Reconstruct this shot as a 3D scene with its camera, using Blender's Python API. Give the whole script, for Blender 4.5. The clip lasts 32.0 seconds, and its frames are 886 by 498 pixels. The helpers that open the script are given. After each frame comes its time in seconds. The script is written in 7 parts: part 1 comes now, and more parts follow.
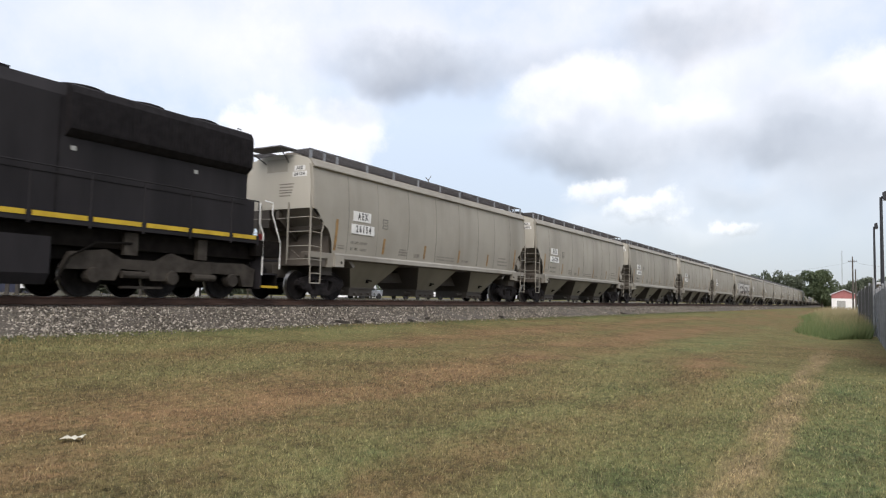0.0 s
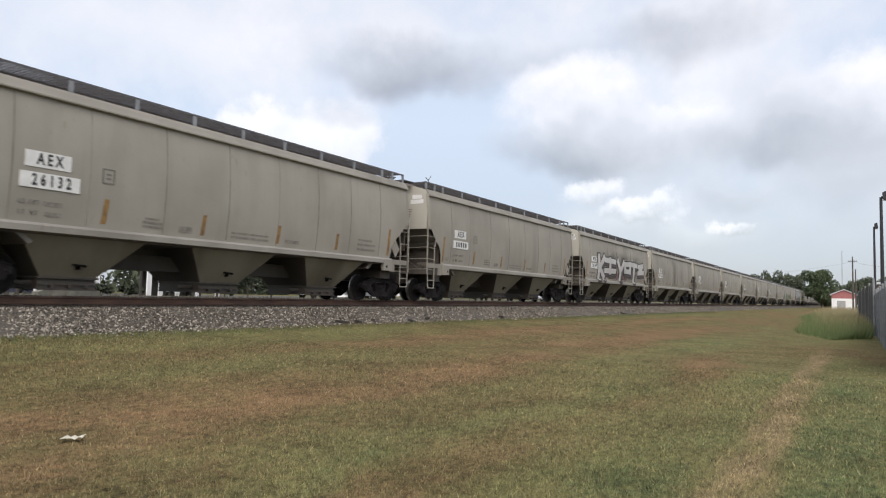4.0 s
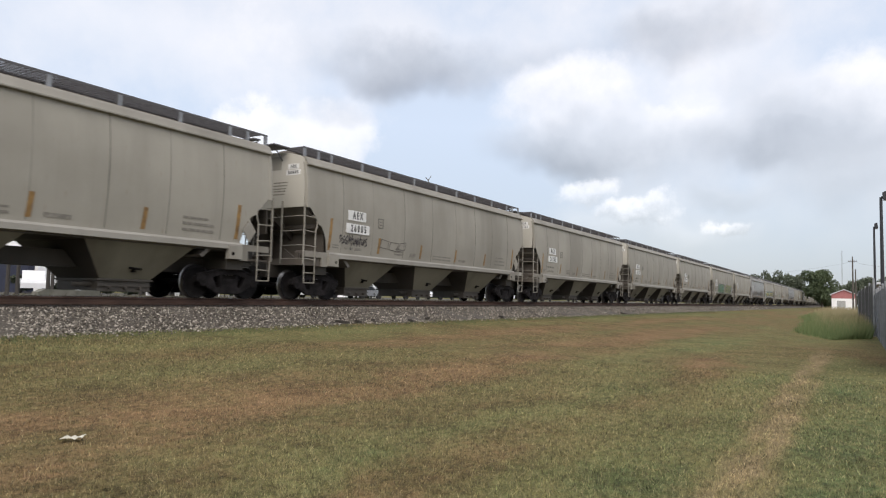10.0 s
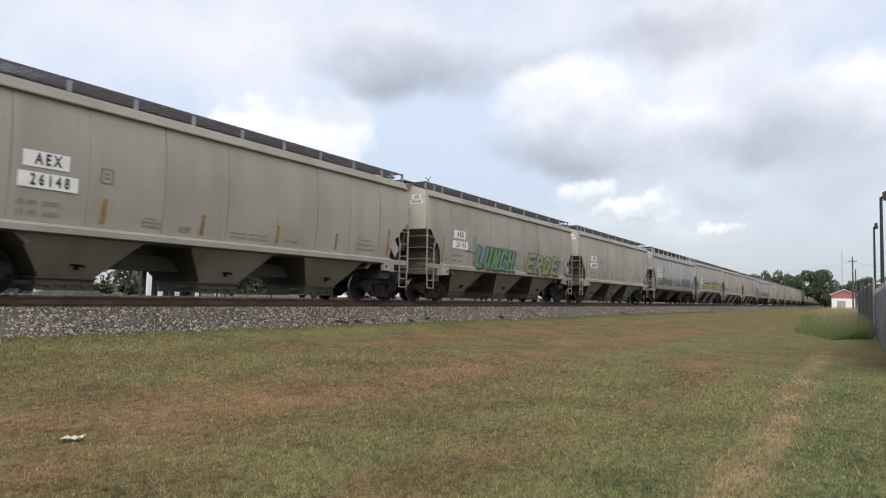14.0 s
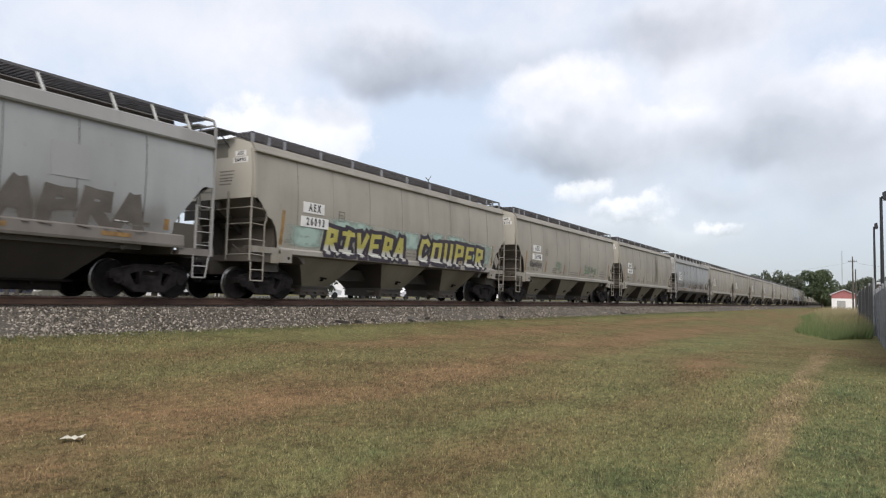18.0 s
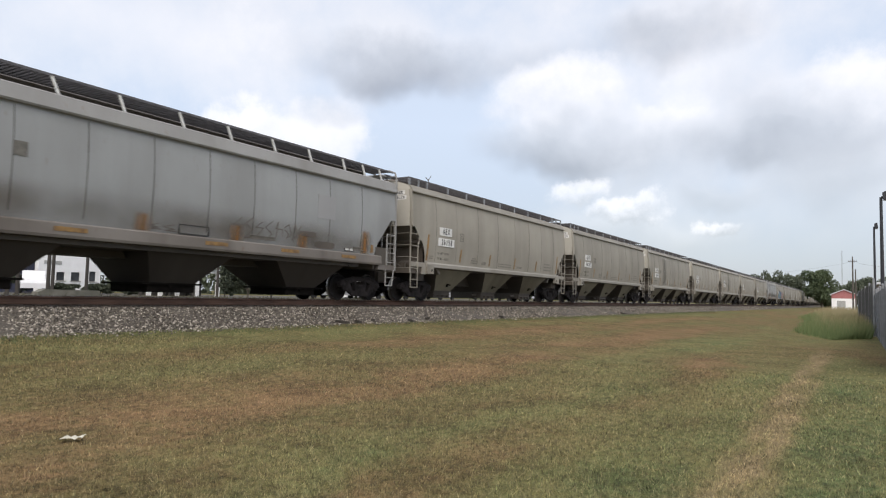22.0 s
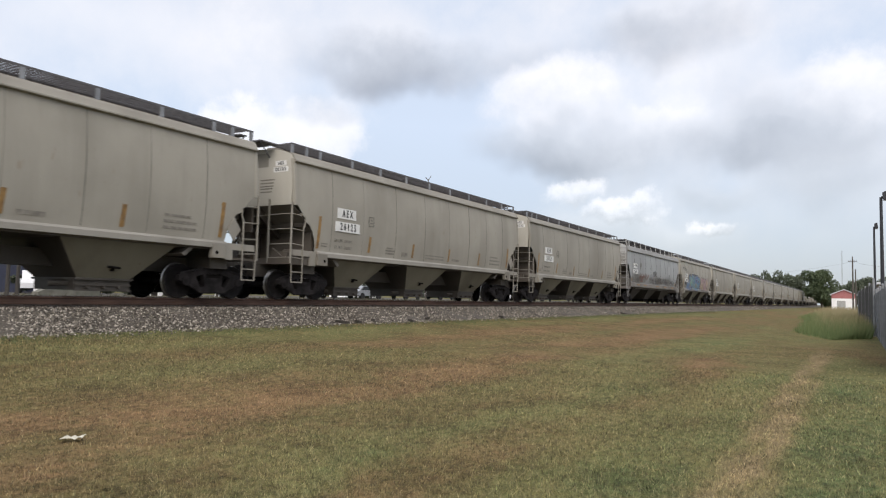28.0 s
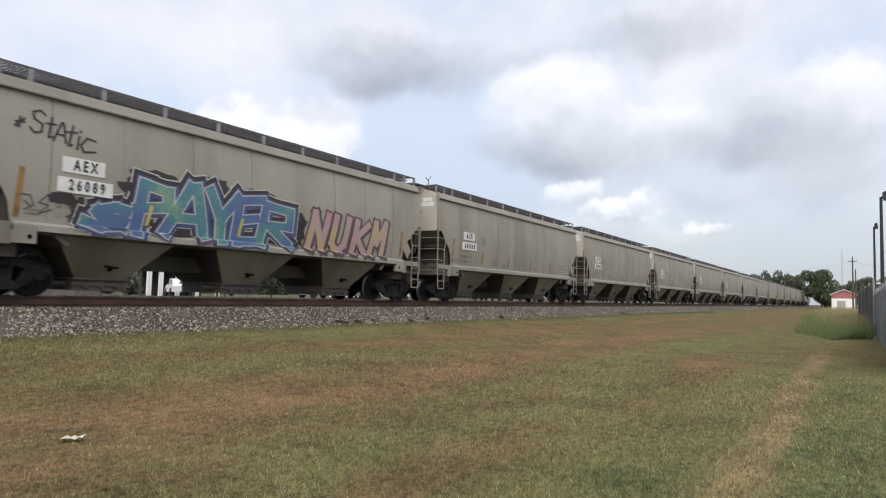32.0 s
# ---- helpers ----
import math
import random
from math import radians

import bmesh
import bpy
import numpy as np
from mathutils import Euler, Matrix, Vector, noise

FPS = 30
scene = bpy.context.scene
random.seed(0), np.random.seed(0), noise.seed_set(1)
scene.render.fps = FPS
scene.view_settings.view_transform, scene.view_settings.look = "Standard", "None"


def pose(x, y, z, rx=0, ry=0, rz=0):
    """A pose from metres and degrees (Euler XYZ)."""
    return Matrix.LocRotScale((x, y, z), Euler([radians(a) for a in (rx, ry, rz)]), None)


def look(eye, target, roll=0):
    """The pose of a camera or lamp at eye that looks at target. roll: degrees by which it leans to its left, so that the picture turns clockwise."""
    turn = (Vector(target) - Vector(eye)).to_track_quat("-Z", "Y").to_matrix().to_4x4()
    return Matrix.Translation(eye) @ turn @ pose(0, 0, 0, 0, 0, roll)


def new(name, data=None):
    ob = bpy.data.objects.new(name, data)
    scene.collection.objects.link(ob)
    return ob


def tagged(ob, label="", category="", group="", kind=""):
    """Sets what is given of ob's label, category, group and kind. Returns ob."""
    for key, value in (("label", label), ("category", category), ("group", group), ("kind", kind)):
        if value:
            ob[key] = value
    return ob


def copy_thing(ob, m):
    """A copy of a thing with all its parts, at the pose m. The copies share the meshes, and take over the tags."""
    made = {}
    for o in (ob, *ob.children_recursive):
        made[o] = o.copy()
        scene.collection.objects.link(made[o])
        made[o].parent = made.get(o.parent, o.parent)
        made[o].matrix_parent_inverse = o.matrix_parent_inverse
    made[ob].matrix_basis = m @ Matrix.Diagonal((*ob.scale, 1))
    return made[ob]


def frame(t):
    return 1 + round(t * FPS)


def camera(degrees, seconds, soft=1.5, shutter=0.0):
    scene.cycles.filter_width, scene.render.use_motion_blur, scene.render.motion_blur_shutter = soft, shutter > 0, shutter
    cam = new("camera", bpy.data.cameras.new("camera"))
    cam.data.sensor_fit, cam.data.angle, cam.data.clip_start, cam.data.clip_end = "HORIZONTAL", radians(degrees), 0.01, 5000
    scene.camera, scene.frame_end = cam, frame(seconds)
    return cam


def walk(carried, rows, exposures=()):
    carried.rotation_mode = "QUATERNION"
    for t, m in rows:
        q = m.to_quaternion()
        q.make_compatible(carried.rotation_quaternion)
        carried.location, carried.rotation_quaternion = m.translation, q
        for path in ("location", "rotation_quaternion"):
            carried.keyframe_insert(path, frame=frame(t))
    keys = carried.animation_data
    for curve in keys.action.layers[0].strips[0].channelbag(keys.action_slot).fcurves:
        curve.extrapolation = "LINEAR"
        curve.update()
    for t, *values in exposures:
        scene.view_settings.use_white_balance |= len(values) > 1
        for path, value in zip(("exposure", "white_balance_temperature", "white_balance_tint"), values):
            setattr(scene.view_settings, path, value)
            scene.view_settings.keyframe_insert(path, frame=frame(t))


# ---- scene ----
# Still camera on a tripod beside a railway line; a train of covered hopper wagons passes.
# x: along the track, away from the camera's side of the picture; y: across the track; z: up.
HFOV = 2 * math.degrees(math.atan(784 / 1215))
cam = camera(HFOV, 32.0, soft=1.15, shutter=0.12)
EYE = (0.0, 0.0, 1.35)
YAW, TILT, LEAN = radians(31.07), radians(3.936), 1.349
AIM = (math.cos(YAW) * math.cos(TILT), math.sin(YAW) * math.cos(TILT), EYE[2] + math.sin(TILT))
walk(cam, [(0.0, look(EYE, AIM, LEAN)), (32.0, look(EYE, AIM, LEAN))], exposures=[(0.0, 0.10, 6650, 12.5), (1.0, 0.06, 6650, 12.5), (2.0, 0.02, 6650, 12.5), (3.0, 0.0, 6650, 12.5), (32.0, 0.0, 6650, 12.5)])

TRACK_Y = 16.30   # centre line of the track
RAIL_Z = 1.14     # top of the rails


# ---------------------------------------------------------------- light
def nodes_of(owner):
    owner.use_nodes = True
    tree = owner.node_tree
    tree.nodes.clear()
    return tree, tree.nodes, tree.links


SUN_EL, SUN_AZ = radians(42), radians(205)   # azimuth counted from +x towards +y
world = bpy.data.worlds.new("sky")
scene.world = world
tree, N, L = nodes_of(world)
sky = N.new("ShaderNodeTexSky")
sky.sky_type, sky.sun_disc = "NISHITA", False
sky.sun_elevation, sky.sun_rotation = SUN_EL, radians(90) - SUN_AZ
sky.air_density, sky.dust_density, sky.ozone_density = 1.0, 1.3, 1.0
back = N.new("ShaderNodeBackground")
back.inputs["Strength"].default_value = 0.032
out = N.new("ShaderNodeOutputWorld")
L.new(sky.outputs[0], back.inputs["Color"])
L.new(back.outputs[0], out.inputs["Surface"])

sun = new("sun", bpy.data.lights.new("sun", "SUN"))
sun.data.energy, sun.data.angle, sun.data.color = 2.3, radians(50), (1.0, 0.945, 0.875)
sun.matrix_world = look((math.cos(SUN_AZ) * math.cos(SUN_EL) * 50, math.sin(SUN_AZ) * math.cos(SUN_EL) * 50, math.sin(SUN_EL) * 50), (0, 0, 0))


# ---------------------------------------------------------------- materials
def mat(name, colors, scale=3.0, rough=0.7, metal=0.0, bump=0.15, fine=60.0, stretch=(1, 1, 1), spread=0.5, vary=0.0, detail=6.0, spec=0.5):
    """A surface whose colour wanders between the given ones over two scales of noise, with a fine relief.
    vary: how much each object differs in brightness."""
    m = bpy.data.materials.new(name)
    t, n, l = nodes_of(m)
    o, b = n.new("ShaderNodeOutputMaterial"), n.new("ShaderNodeBsdfPrincipled")
    l.new(b.outputs[0], o.inputs[0])
    co, mp = n.new("ShaderNodeTexCoord"), n.new("ShaderNodeMapping")
    mp.inputs["Scale"].default_value = stretch
    l.new(co.outputs["Object"], mp.inputs["Vector"])
    big, small = n.new("ShaderNodeTexNoise"), n.new("ShaderNodeTexNoise")
    big.inputs["Scale"].default_value, big.inputs["Detail"].default_value = scale, detail
    small.inputs["Scale"].default_value, small.inputs["Detail"].default_value = fine, 3.0
    l.new(mp.outputs[0], big.inputs["Vector"])
    l.new(co.outputs["Object"], small.inputs["Vector"])
    mix = n.new("ShaderNodeMath")
    mix.operation, mix.inputs[1].default_value = "MULTIPLY_ADD", 0.35
    l.new(small.outputs[0], mix.inputs[0])
    l.new(big.outputs[0], mix.inputs[2])
    ramp = n.new("ShaderNodeValToRGB")
    lo, hi = 0.675 - spread * 0.4, 0.675 + spread * 0.4
    for i, c in enumerate(colors):
        e = ramp.color_ramp.elements[i] if i < 2 else ramp.color_ramp.elements.new(0.9)
        e.color = (*c, 1)
    for i, e in enumerate(ramp.color_ramp.elements):
        e.position = lo + (hi - lo) * i / (len(colors) - 1)
    for i, c in enumerate(colors):
        ramp.color_ramp.elements[i].color = (*c, 1)
    l.new(mix.outputs[0], ramp.inputs[0])
    tint = ramp.outputs[0]
    if vary:
        info, ma, hs = n.new("ShaderNodeObjectInfo"), n.new("ShaderNodeMapRange"), n.new("ShaderNodeHueSaturation")
        ma.inputs["To Min"].default_value, ma.inputs["To Max"].default_value = 1 - vary, 1 + vary
        l.new(info.outputs["Random"], ma.inputs["Value"])
        l.new(ma.outputs[0], hs.inputs["Value"])
        l.new(tint, hs.inputs["Color"])
        tint = hs.outputs[0]
    l.new(tint, b.inputs["Base Color"])
    rr = n.new("ShaderNodeMapRange")
    rr.inputs["To Min"].default_value, rr.inputs["To Max"].default_value = max(rough - 0.12, 0.05), min(rough + 0.12, 1.0)
    l.new(small.outputs[0], rr.inputs["Value"])
    l.new(rr.outputs[0], b.inputs["Roughness"])
    b.inputs["Metallic"].default_value = metal
    b.inputs["Specular IOR Level"].default_value = spec
    if bump:
        bp = n.new("ShaderNodeBump")
        bp.inputs["Strength"].default_value, bp.inputs["Distance"].default_value = bump, 0.02
        l.new(small.outputs[0], bp.inputs["Height"])
        l.new(bp.outputs[0], b.inputs["Normal"])
    return m


def paint_mat(name, base, dirt, rust, vary=0.06, grime=1.0):
    """Weathered wagon paint: vertical streaks, blotches and dirt that gathers in runs."""
    m = bpy.data.materials.new(name)
    t, n, l = nodes_of(m)
    o, b = n.new("ShaderNodeOutputMaterial"), n.new("ShaderNodeBsdfPrincipled")
    l.new(b.outputs[0], o.inputs[0])
    co, info, off = n.new("ShaderNodeTexCoord"), n.new("ShaderNodeObjectInfo"), n.new("ShaderNodeVectorMath")
    sc = n.new("ShaderNodeMath")
    sc.operation, sc.inputs[1].default_value = "MULTIPLY", 300.0
    l.new(info.outputs["Random"], sc.inputs[0])
    l.new(co.outputs["Object"], off.inputs[0])
    l.new(sc.outputs[0], off.inputs[1])
    color = None

    def layer(scale, stretch, lo, hi, amount, tint, detail=5.0):
        nonlocal color
        mp, nz, mr = n.new("ShaderNodeMapping"), n.new("ShaderNodeTexNoise"), n.new("ShaderNodeMapRange")
        mp.inputs["Scale"].default_value = stretch
        nz.inputs["Scale"].default_value, nz.inputs["Detail"].default_value = scale, detail
        mr.inputs["From Min"].default_value, mr.inputs["From Max"].default_value, mr.inputs["To Max"].default_value = lo, hi, amount
        l.new(off.outputs[0], mp.inputs["Vector"])
        l.new(mp.outputs[0], nz.inputs["Vector"])
        l.new(nz.outputs[0], mr.inputs["Value"])
        mx = n.new("ShaderNodeMix")
        mx.data_type = "RGBA"
        l.new(mr.outputs[0], mx.inputs["Factor"])
        if color is None:
            mx.inputs[6].default_value = (*base, 1)
        else:
            l.new(color, mx.inputs[6])
        mx.inputs[7].default_value = (*tint, 1)
        color = mx.outputs[2]
        return nz

    layer(0.5, (1, 1, 1), 0.4, 0.75, 0.5 * grime, dirt)
    layer(0.42, (1.0, 0.2, 0.10), 0.56, 0.68, 0.55 * grime, dirt, 3.0)
    layer(1.1, (1.0, 1, 0.16), 0.5, 0.74, 0.38 * grime, dirt)
    layer(4.0, (1.3, 1, 0.08), 0.56, 0.8, 0.16 * grime, dirt)
    layer(9.0, (1, 1, 0.3), 0.66, 0.8, 0.5 * grime, rust)
    fine = layer(70.0, (1, 1, 1), 0.3, 0.7, 0.15, dirt, 2.0)
    hs, mr = n.new("ShaderNodeHueSaturation"), n.new("ShaderNodeMapRange")
    mr.inputs["To Min"].default_value, mr.inputs["To Max"].default_value = 1 - vary, 1 + vary
    l.new(info.outputs["Random"], mr.inputs["Value"])
    l.new(mr.outputs[0], hs.inputs["Value"])
    l.new(color, hs.inputs["Color"])
    l.new(hs.outputs[0], b.inputs["Base Color"])
    b.inputs["Roughness"].default_value = 0.62
    b.inputs["Specular IOR Level"].default_value = 0.35
    wob, bp = n.new("ShaderNodeTexNoise"), n.new("ShaderNodeBump")
    wob.inputs["Scale"].default_value, wob.inputs["Detail"].default_value = 0.9, 3.0
    l.new(off.outputs[0], wob.inputs["Vector"])
    bp.inputs["Strength"].default_value, bp.inputs["Distance"].default_value = 0.35, 0.05
    l.new(wob.outputs[0], bp.inputs["Height"])
    l.new(bp.outputs[0], b.inputs["Normal"])
    return m


BEIGE = paint_mat("beige_paint", (0.345, 0.324, 0.277), (0.195, 0.181, 0.150), (0.22, 0.15, 0.10))
BEIGE_LIGHT = paint_mat("beige_trim_paint", (0.340, 0.321, 0.284), (0.20, 0.187, 0.160), (0.21, 0.145, 0.10), grime=1.0)
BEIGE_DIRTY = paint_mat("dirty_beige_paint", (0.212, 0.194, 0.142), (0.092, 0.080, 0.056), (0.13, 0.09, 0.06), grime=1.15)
GREY_BODY = paint_mat("grey_paint", (0.345, 0.360, 0.363), (0.225, 0.227, 0.222), (0.20, 0.14, 0.10), grime=0.9)
PATCH_GREY = paint_mat("pale_grey_patch_paint", (0.345, 0.348, 0.352), (0.27, 0.272, 0.275), (0.27, 0.26, 0.25), grime=0.7)
GREY_LIGHT = paint_mat("grey_trim_paint", (0.335, 0.335, 0.328), (0.215, 0.207, 0.195), (0.22, 0.13, 0.08))
GREY_SILL = paint_mat("sooty_grey_sill_paint", (0.205, 0.187, 0.168), (0.085, 0.071, 0.059), (0.16, 0.10, 0.07), grime=1.3)
# Dirt colour lowered further for the shade on slope sheets and undersides.
SHADED_GRIME = paint_mat("shaded_dirty_paint", (0.085, 0.074, 0.062), (0.04, 0.034, 0.028), (0.08, 0.05, 0.035), grime=1.3)
GALV = mat("galvanized_steel", [(0.22, 0.225, 0.235), (0.34, 0.345, 0.355)], 4, 0.5, 0.6, 0.1)
GRATING = mat("steel_grating", [(0.075, 0.072, 0.078), (0.13, 0.127, 0.135)], 6, 0.65, 0.1, 0.1)
SEAM = mat("weld_seam", [(0.085, 0.08, 0.068), (0.285, 0.268, 0.23)], 0.5, 0.7, 0, 0.2)
# Cleaner beige, raised further to stand in for light on the wagon ends.
END_LIT_CREAM = paint_mat("lit_cream_end_paint", (0.475, 0.453, 0.395), (0.32, 0.30, 0.255), (0.28, 0.20, 0.14), vary=0.04, grime=0.55)
# Very dark brown over the whole bay of the grey wagons.
DARK_BAY = paint_mat("dark_bay_paint", (0.050, 0.043, 0.036), (0.024, 0.020, 0.016), (0.05, 0.032, 0.022), grime=1.0)
# Beige darkened to hold back the sky light on the tilted chord.
CHORD = paint_mat("darkened_beige_chord_paint", (0.275, 0.258, 0.222), (0.165, 0.152, 0.128), (0.20, 0.14, 0.10))
END_GREY = paint_mat("pale_grey_end_paint", (0.50, 0.505, 0.495), (0.30, 0.295, 0.28), (0.24, 0.16, 0.11), grime=0.8)
# Grimy brown darkened further for the shade inside the open ends.
SHADED_BROWN = paint_mat("shaded_sooty_brown_paint", (0.115, 0.098, 0.080), (0.055, 0.046, 0.037), (0.10, 0.065, 0.045), grime=1.1)
GRIMY_SILL = paint_mat("grimy_beige_sill_paint", (0.32, 0.30, 0.258), (0.13, 0.115, 0.092), (0.17, 0.11, 0.075), grime=1.15)
# Grime tone kept lighter to make up for light missing in recesses.
LIT_END_GRIME = paint_mat("lightened_grimy_end_paint", (0.185, 0.168, 0.145), (0.085, 0.075, 0.062), (0.13, 0.085, 0.06), grime=1.0)
DARK_SEAM = mat("dark_weld_seam", [(0.025, 0.023, 0.021), (0.11, 0.108, 0.10)], 0.8, 0.7, 0, 0.2)
CAST = mat("grimy_cast_steel", [(0.010, 0.0088, 0.0090), (0.030, 0.0265, 0.0265)], 5, 0.85, 0, 0.4, vary=0.1, spec=0.12)
BLACKISH = mat("grimy_underframe", [(0.005, 0.0042, 0.0038), (0.013, 0.011, 0.0095)], 4, 0.9, 0, 0.3, spec=0.08)
WHEEL = mat("wheel_steel", [(0.0075, 0.0067, 0.0067), (0.020, 0.0175, 0.017)], 6, 0.75, 0.0, 0.15, spec=0.15)
TREAD = mat("polished_wheel_tread", [(0.25, 0.245, 0.24), (0.4, 0.39, 0.38)], 8, 0.35, 0.95, 0.03)
ORANGE = mat("faded_orange_reflector", [(0.15, 0.085, 0.035), (0.32, 0.185, 0.055)], 6, 0.5, 0, 0.05)
PLATE_WHITE = mat("white_plate_paint", [(0.62, 0.62, 0.60), (0.76, 0.76, 0.74)], 5, 0.6, 0, 0.03)
LETTER_BLACK = mat("black_lettering", [(0.02, 0.02, 0.02), (0.05, 0.05, 0.05)], 8, 0.6, 0, 0.0)
STENCIL = mat("faded_stencil", [(0.10, 0.096, 0.085), (0.19, 0.18, 0.155)], 9, 0.7, 0, 0.0)
FAINT = mat("worn_stencil", [(0.15, 0.135, 0.115), (0.27, 0.25, 0.215)], 9, 0.7, 0, 0.0)
SIGN_GREY = mat("grey_sign_board", [(0.30, 0.30, 0.285), (0.42, 0.42, 0.40)], 3, 0.6, 0, 0.05)


def stain_mat(name, tint, amount, stretch=(2.2, 1, 0.25), scale=1.6, rim=(0.45, 0.22)):
    """A see-through smear that fades out towards its own rim, broken up by streaky noise."""
    m = bpy.data.materials.new(name)
    t, n, l = nodes_of(m)
    o, b, co, sep = n.new("ShaderNodeOutputMaterial"), n.new("ShaderNodeBsdfPrincipled"), n.new("ShaderNodeTexCoord"), n.new("ShaderNodeSeparateXYZ")
    l.new(b.outputs[0], o.inputs[0])
    b.inputs["Base Color"].default_value, b.inputs["Roughness"].default_value, b.inputs["Specular IOR Level"].default_value = (*tint, 1), 0.8, 0.2
    l.new(co.outputs["Generated"], sep.inputs[0])
    fade = None
    for axis in ("X", "Z"):
        tri, mr = n.new("ShaderNodeMath"), n.new("ShaderNodeMapRange")
        tri.operation, tri.inputs[1].default_value = "PINGPONG", 0.5
        mr.interpolation_type = "SMOOTHSTEP"
        mr.inputs["From Max"].default_value = rim[0] if axis == "X" else rim[1]
        l.new(sep.outputs[axis], tri.inputs[0])
        l.new(tri.outputs[0], mr.inputs["Value"])
        if fade is None:
            fade = mr.outputs[0]
        else:
            mu = n.new("ShaderNodeMath")
            mu.operation = "MULTIPLY"
            l.new(fade, mu.inputs[0])
            l.new(mr.outputs[0], mu.inputs[1])
            fade = mu.outputs[0]
    mp, nz, mr, mu = n.new("ShaderNodeMapping"), n.new("ShaderNodeTexNoise"), n.new("ShaderNodeMapRange"), n.new("ShaderNodeMath")
    mp.inputs["Scale"].default_value = stretch
    nz.inputs["Scale"].default_value, nz.inputs["Detail"].default_value = scale, 6.0
    mr.inputs["From Min"].default_value, mr.inputs["From Max"].default_value, mr.inputs["To Max"].default_value = 0.25, 0.7, amount
    mu.operation = "MULTIPLY"
    l.new(co.outputs["Object"], mp.inputs["Vector"])
    l.new(mp.outputs[0], nz.inputs["Vector"])
    l.new(nz.outputs[0], mr.inputs["Value"])
    l.new(mr.outputs[0], mu.inputs[0])
    l.new(fade, mu.inputs[1])
    l.new(mu.outputs[0], b.inputs["Alpha"])
    return m


SOOT = stain_mat("soot_smear", (0.06, 0.054, 0.046), 0.5, rim=(0.5, 0.14))
OVERSPRAY = stain_mat("grey_overspray", (0.06, 0.05, 0.055), 0.6, (0.8, 1, 0.8), 0.9)
ROAD_GRIME = stain_mat("brown_road_grime", (0.13, 0.105, 0.08), 0.6, (0.6, 1, 0.8), 0.8, (0.02, 0.48))
PINK_MIST = stain_mat("faded_pink_mist", (0.26, 0.16, 0.17), 0.75, (0.6, 1, 1.6), 1.2)
TEAL_MIST = stain_mat("faded_teal_mist", (0.36, 0.48, 0.43), 1.5, (0.9, 1, 0.9), 1.5)
GREEN_MIST = stain_mat("faded_green_mist", (0.17, 0.33, 0.20), 0.6, (1.2, 1, 1.0), 1.8)
BLUE_MIST = stain_mat("faded_blue_mist", (0.20, 0.28, 0.40), 1.4, (0.8, 1, 0.8), 1.2)


# ---------------------------------------------------------------- mesh code
class MB:
    """Collects vertices and faces for one mesh."""

    def __init__(self):
        self.v, self.f = [], []

    def add(self, verts, faces):
        k = len(self.v)
        self.v += [tuple(p) for p in verts]
        self.f += [tuple(i + k for i in q) for q in faces]
        return self

    def box(self, x0, y0, z0, x1, y1, z1):
        return self.add([(x, y, z) for x in (x0, x1) for y in (y0, y1) for z in (z0, z1)],
                        [(0, 1, 3, 2), (4, 6, 7, 5), (0, 4, 5, 1), (2, 3, 7, 6), (0, 2, 6, 4), (1, 5, 7, 3)])

    def prism(self, poly, axis, a, b):
        """Extrudes a polygon of (u, w) points along an axis from a to b: y takes (x, z), x takes (y, z), z takes (x, y)."""
        put = {"y": lambda u, w, s: (u, s, w), "x": lambda u, w, s: (s, u, w), "z": lambda u, w, s: (u, w, s)}[axis]
        n = len(poly)
        self.add([put(u, w, s) for s in (a, b) for u, w in poly],
                 [tuple(range(n)), tuple(range(2 * n - 1, n - 1, -1))] + [(i, i + n, (i + 1) % n + n, (i + 1) % n) for i in range(n)])
        return self

    def tube(self, a, b, r, n=6, r2=None):
        a, b = Vector(a), Vector(b)
        d = (b - a).normalized()
        u = d.orthogonal().normalized()
        w = d.cross(u)
        r2 = r if r2 is None else r2
        ring = [u * math.cos(i * math.tau / n) + w * math.sin(i * math.tau / n) for i in range(n)]
        return self.add([a + q * r for q in ring] + [b + q * r2 for q in ring],
                        [tuple(range(n - 1, -1, -1)), tuple(range(n, 2 * n))] + [(i, (i + 1) % n, (i + 1) % n + n, i + n) for i in range(n)])

    def pipe(self, pts, r, n=6):
        for a, b in zip(pts, pts[1:]):
            self.tube(a, b, r, n)
        return self

    def lathe(self, profile, n=28, axis="y", centre=(0, 0, 0)):
        """Turns (radius, along) points about an axis."""
        verts, faces, m = [], [], len(profile)
        for i in range(n):
            c, s = math.cos(i * math.tau / n), math.sin(i * math.tau / n)
            for r, a in profile:
                p = {"y": (r * c, a, r * s), "x": (a, r * c, r * s), "z": (r * c, r * s, a)}[axis]
                verts.append(tuple(p[k] + centre[k] for k in range(3)))
        for i in range(n):
            for j in range(m - 1):
                k = (i + 1) % n
                faces.append((i * m + j, k * m + j, k * m + j + 1, i * m + j + 1))
        return self.add(verts, faces)

    def mesh(self, name, smooth=False, fix=True):
        me = bpy.data.meshes.new(name)
        me.from_pydata(self.v, [], self.f)
        if fix:
            bm = bmesh.new()
            bm.from_mesh(me)
            bmesh.ops.recalc_face_normals(bm, faces=bm.faces)
            bm.to_mesh(me)
            bm.free()
        if smooth:
            me.polygons.foreach_set("use_smooth", [True] * len(me.polygons))
            me.set_sharp_from_angle(angle=radians(40))
        return me


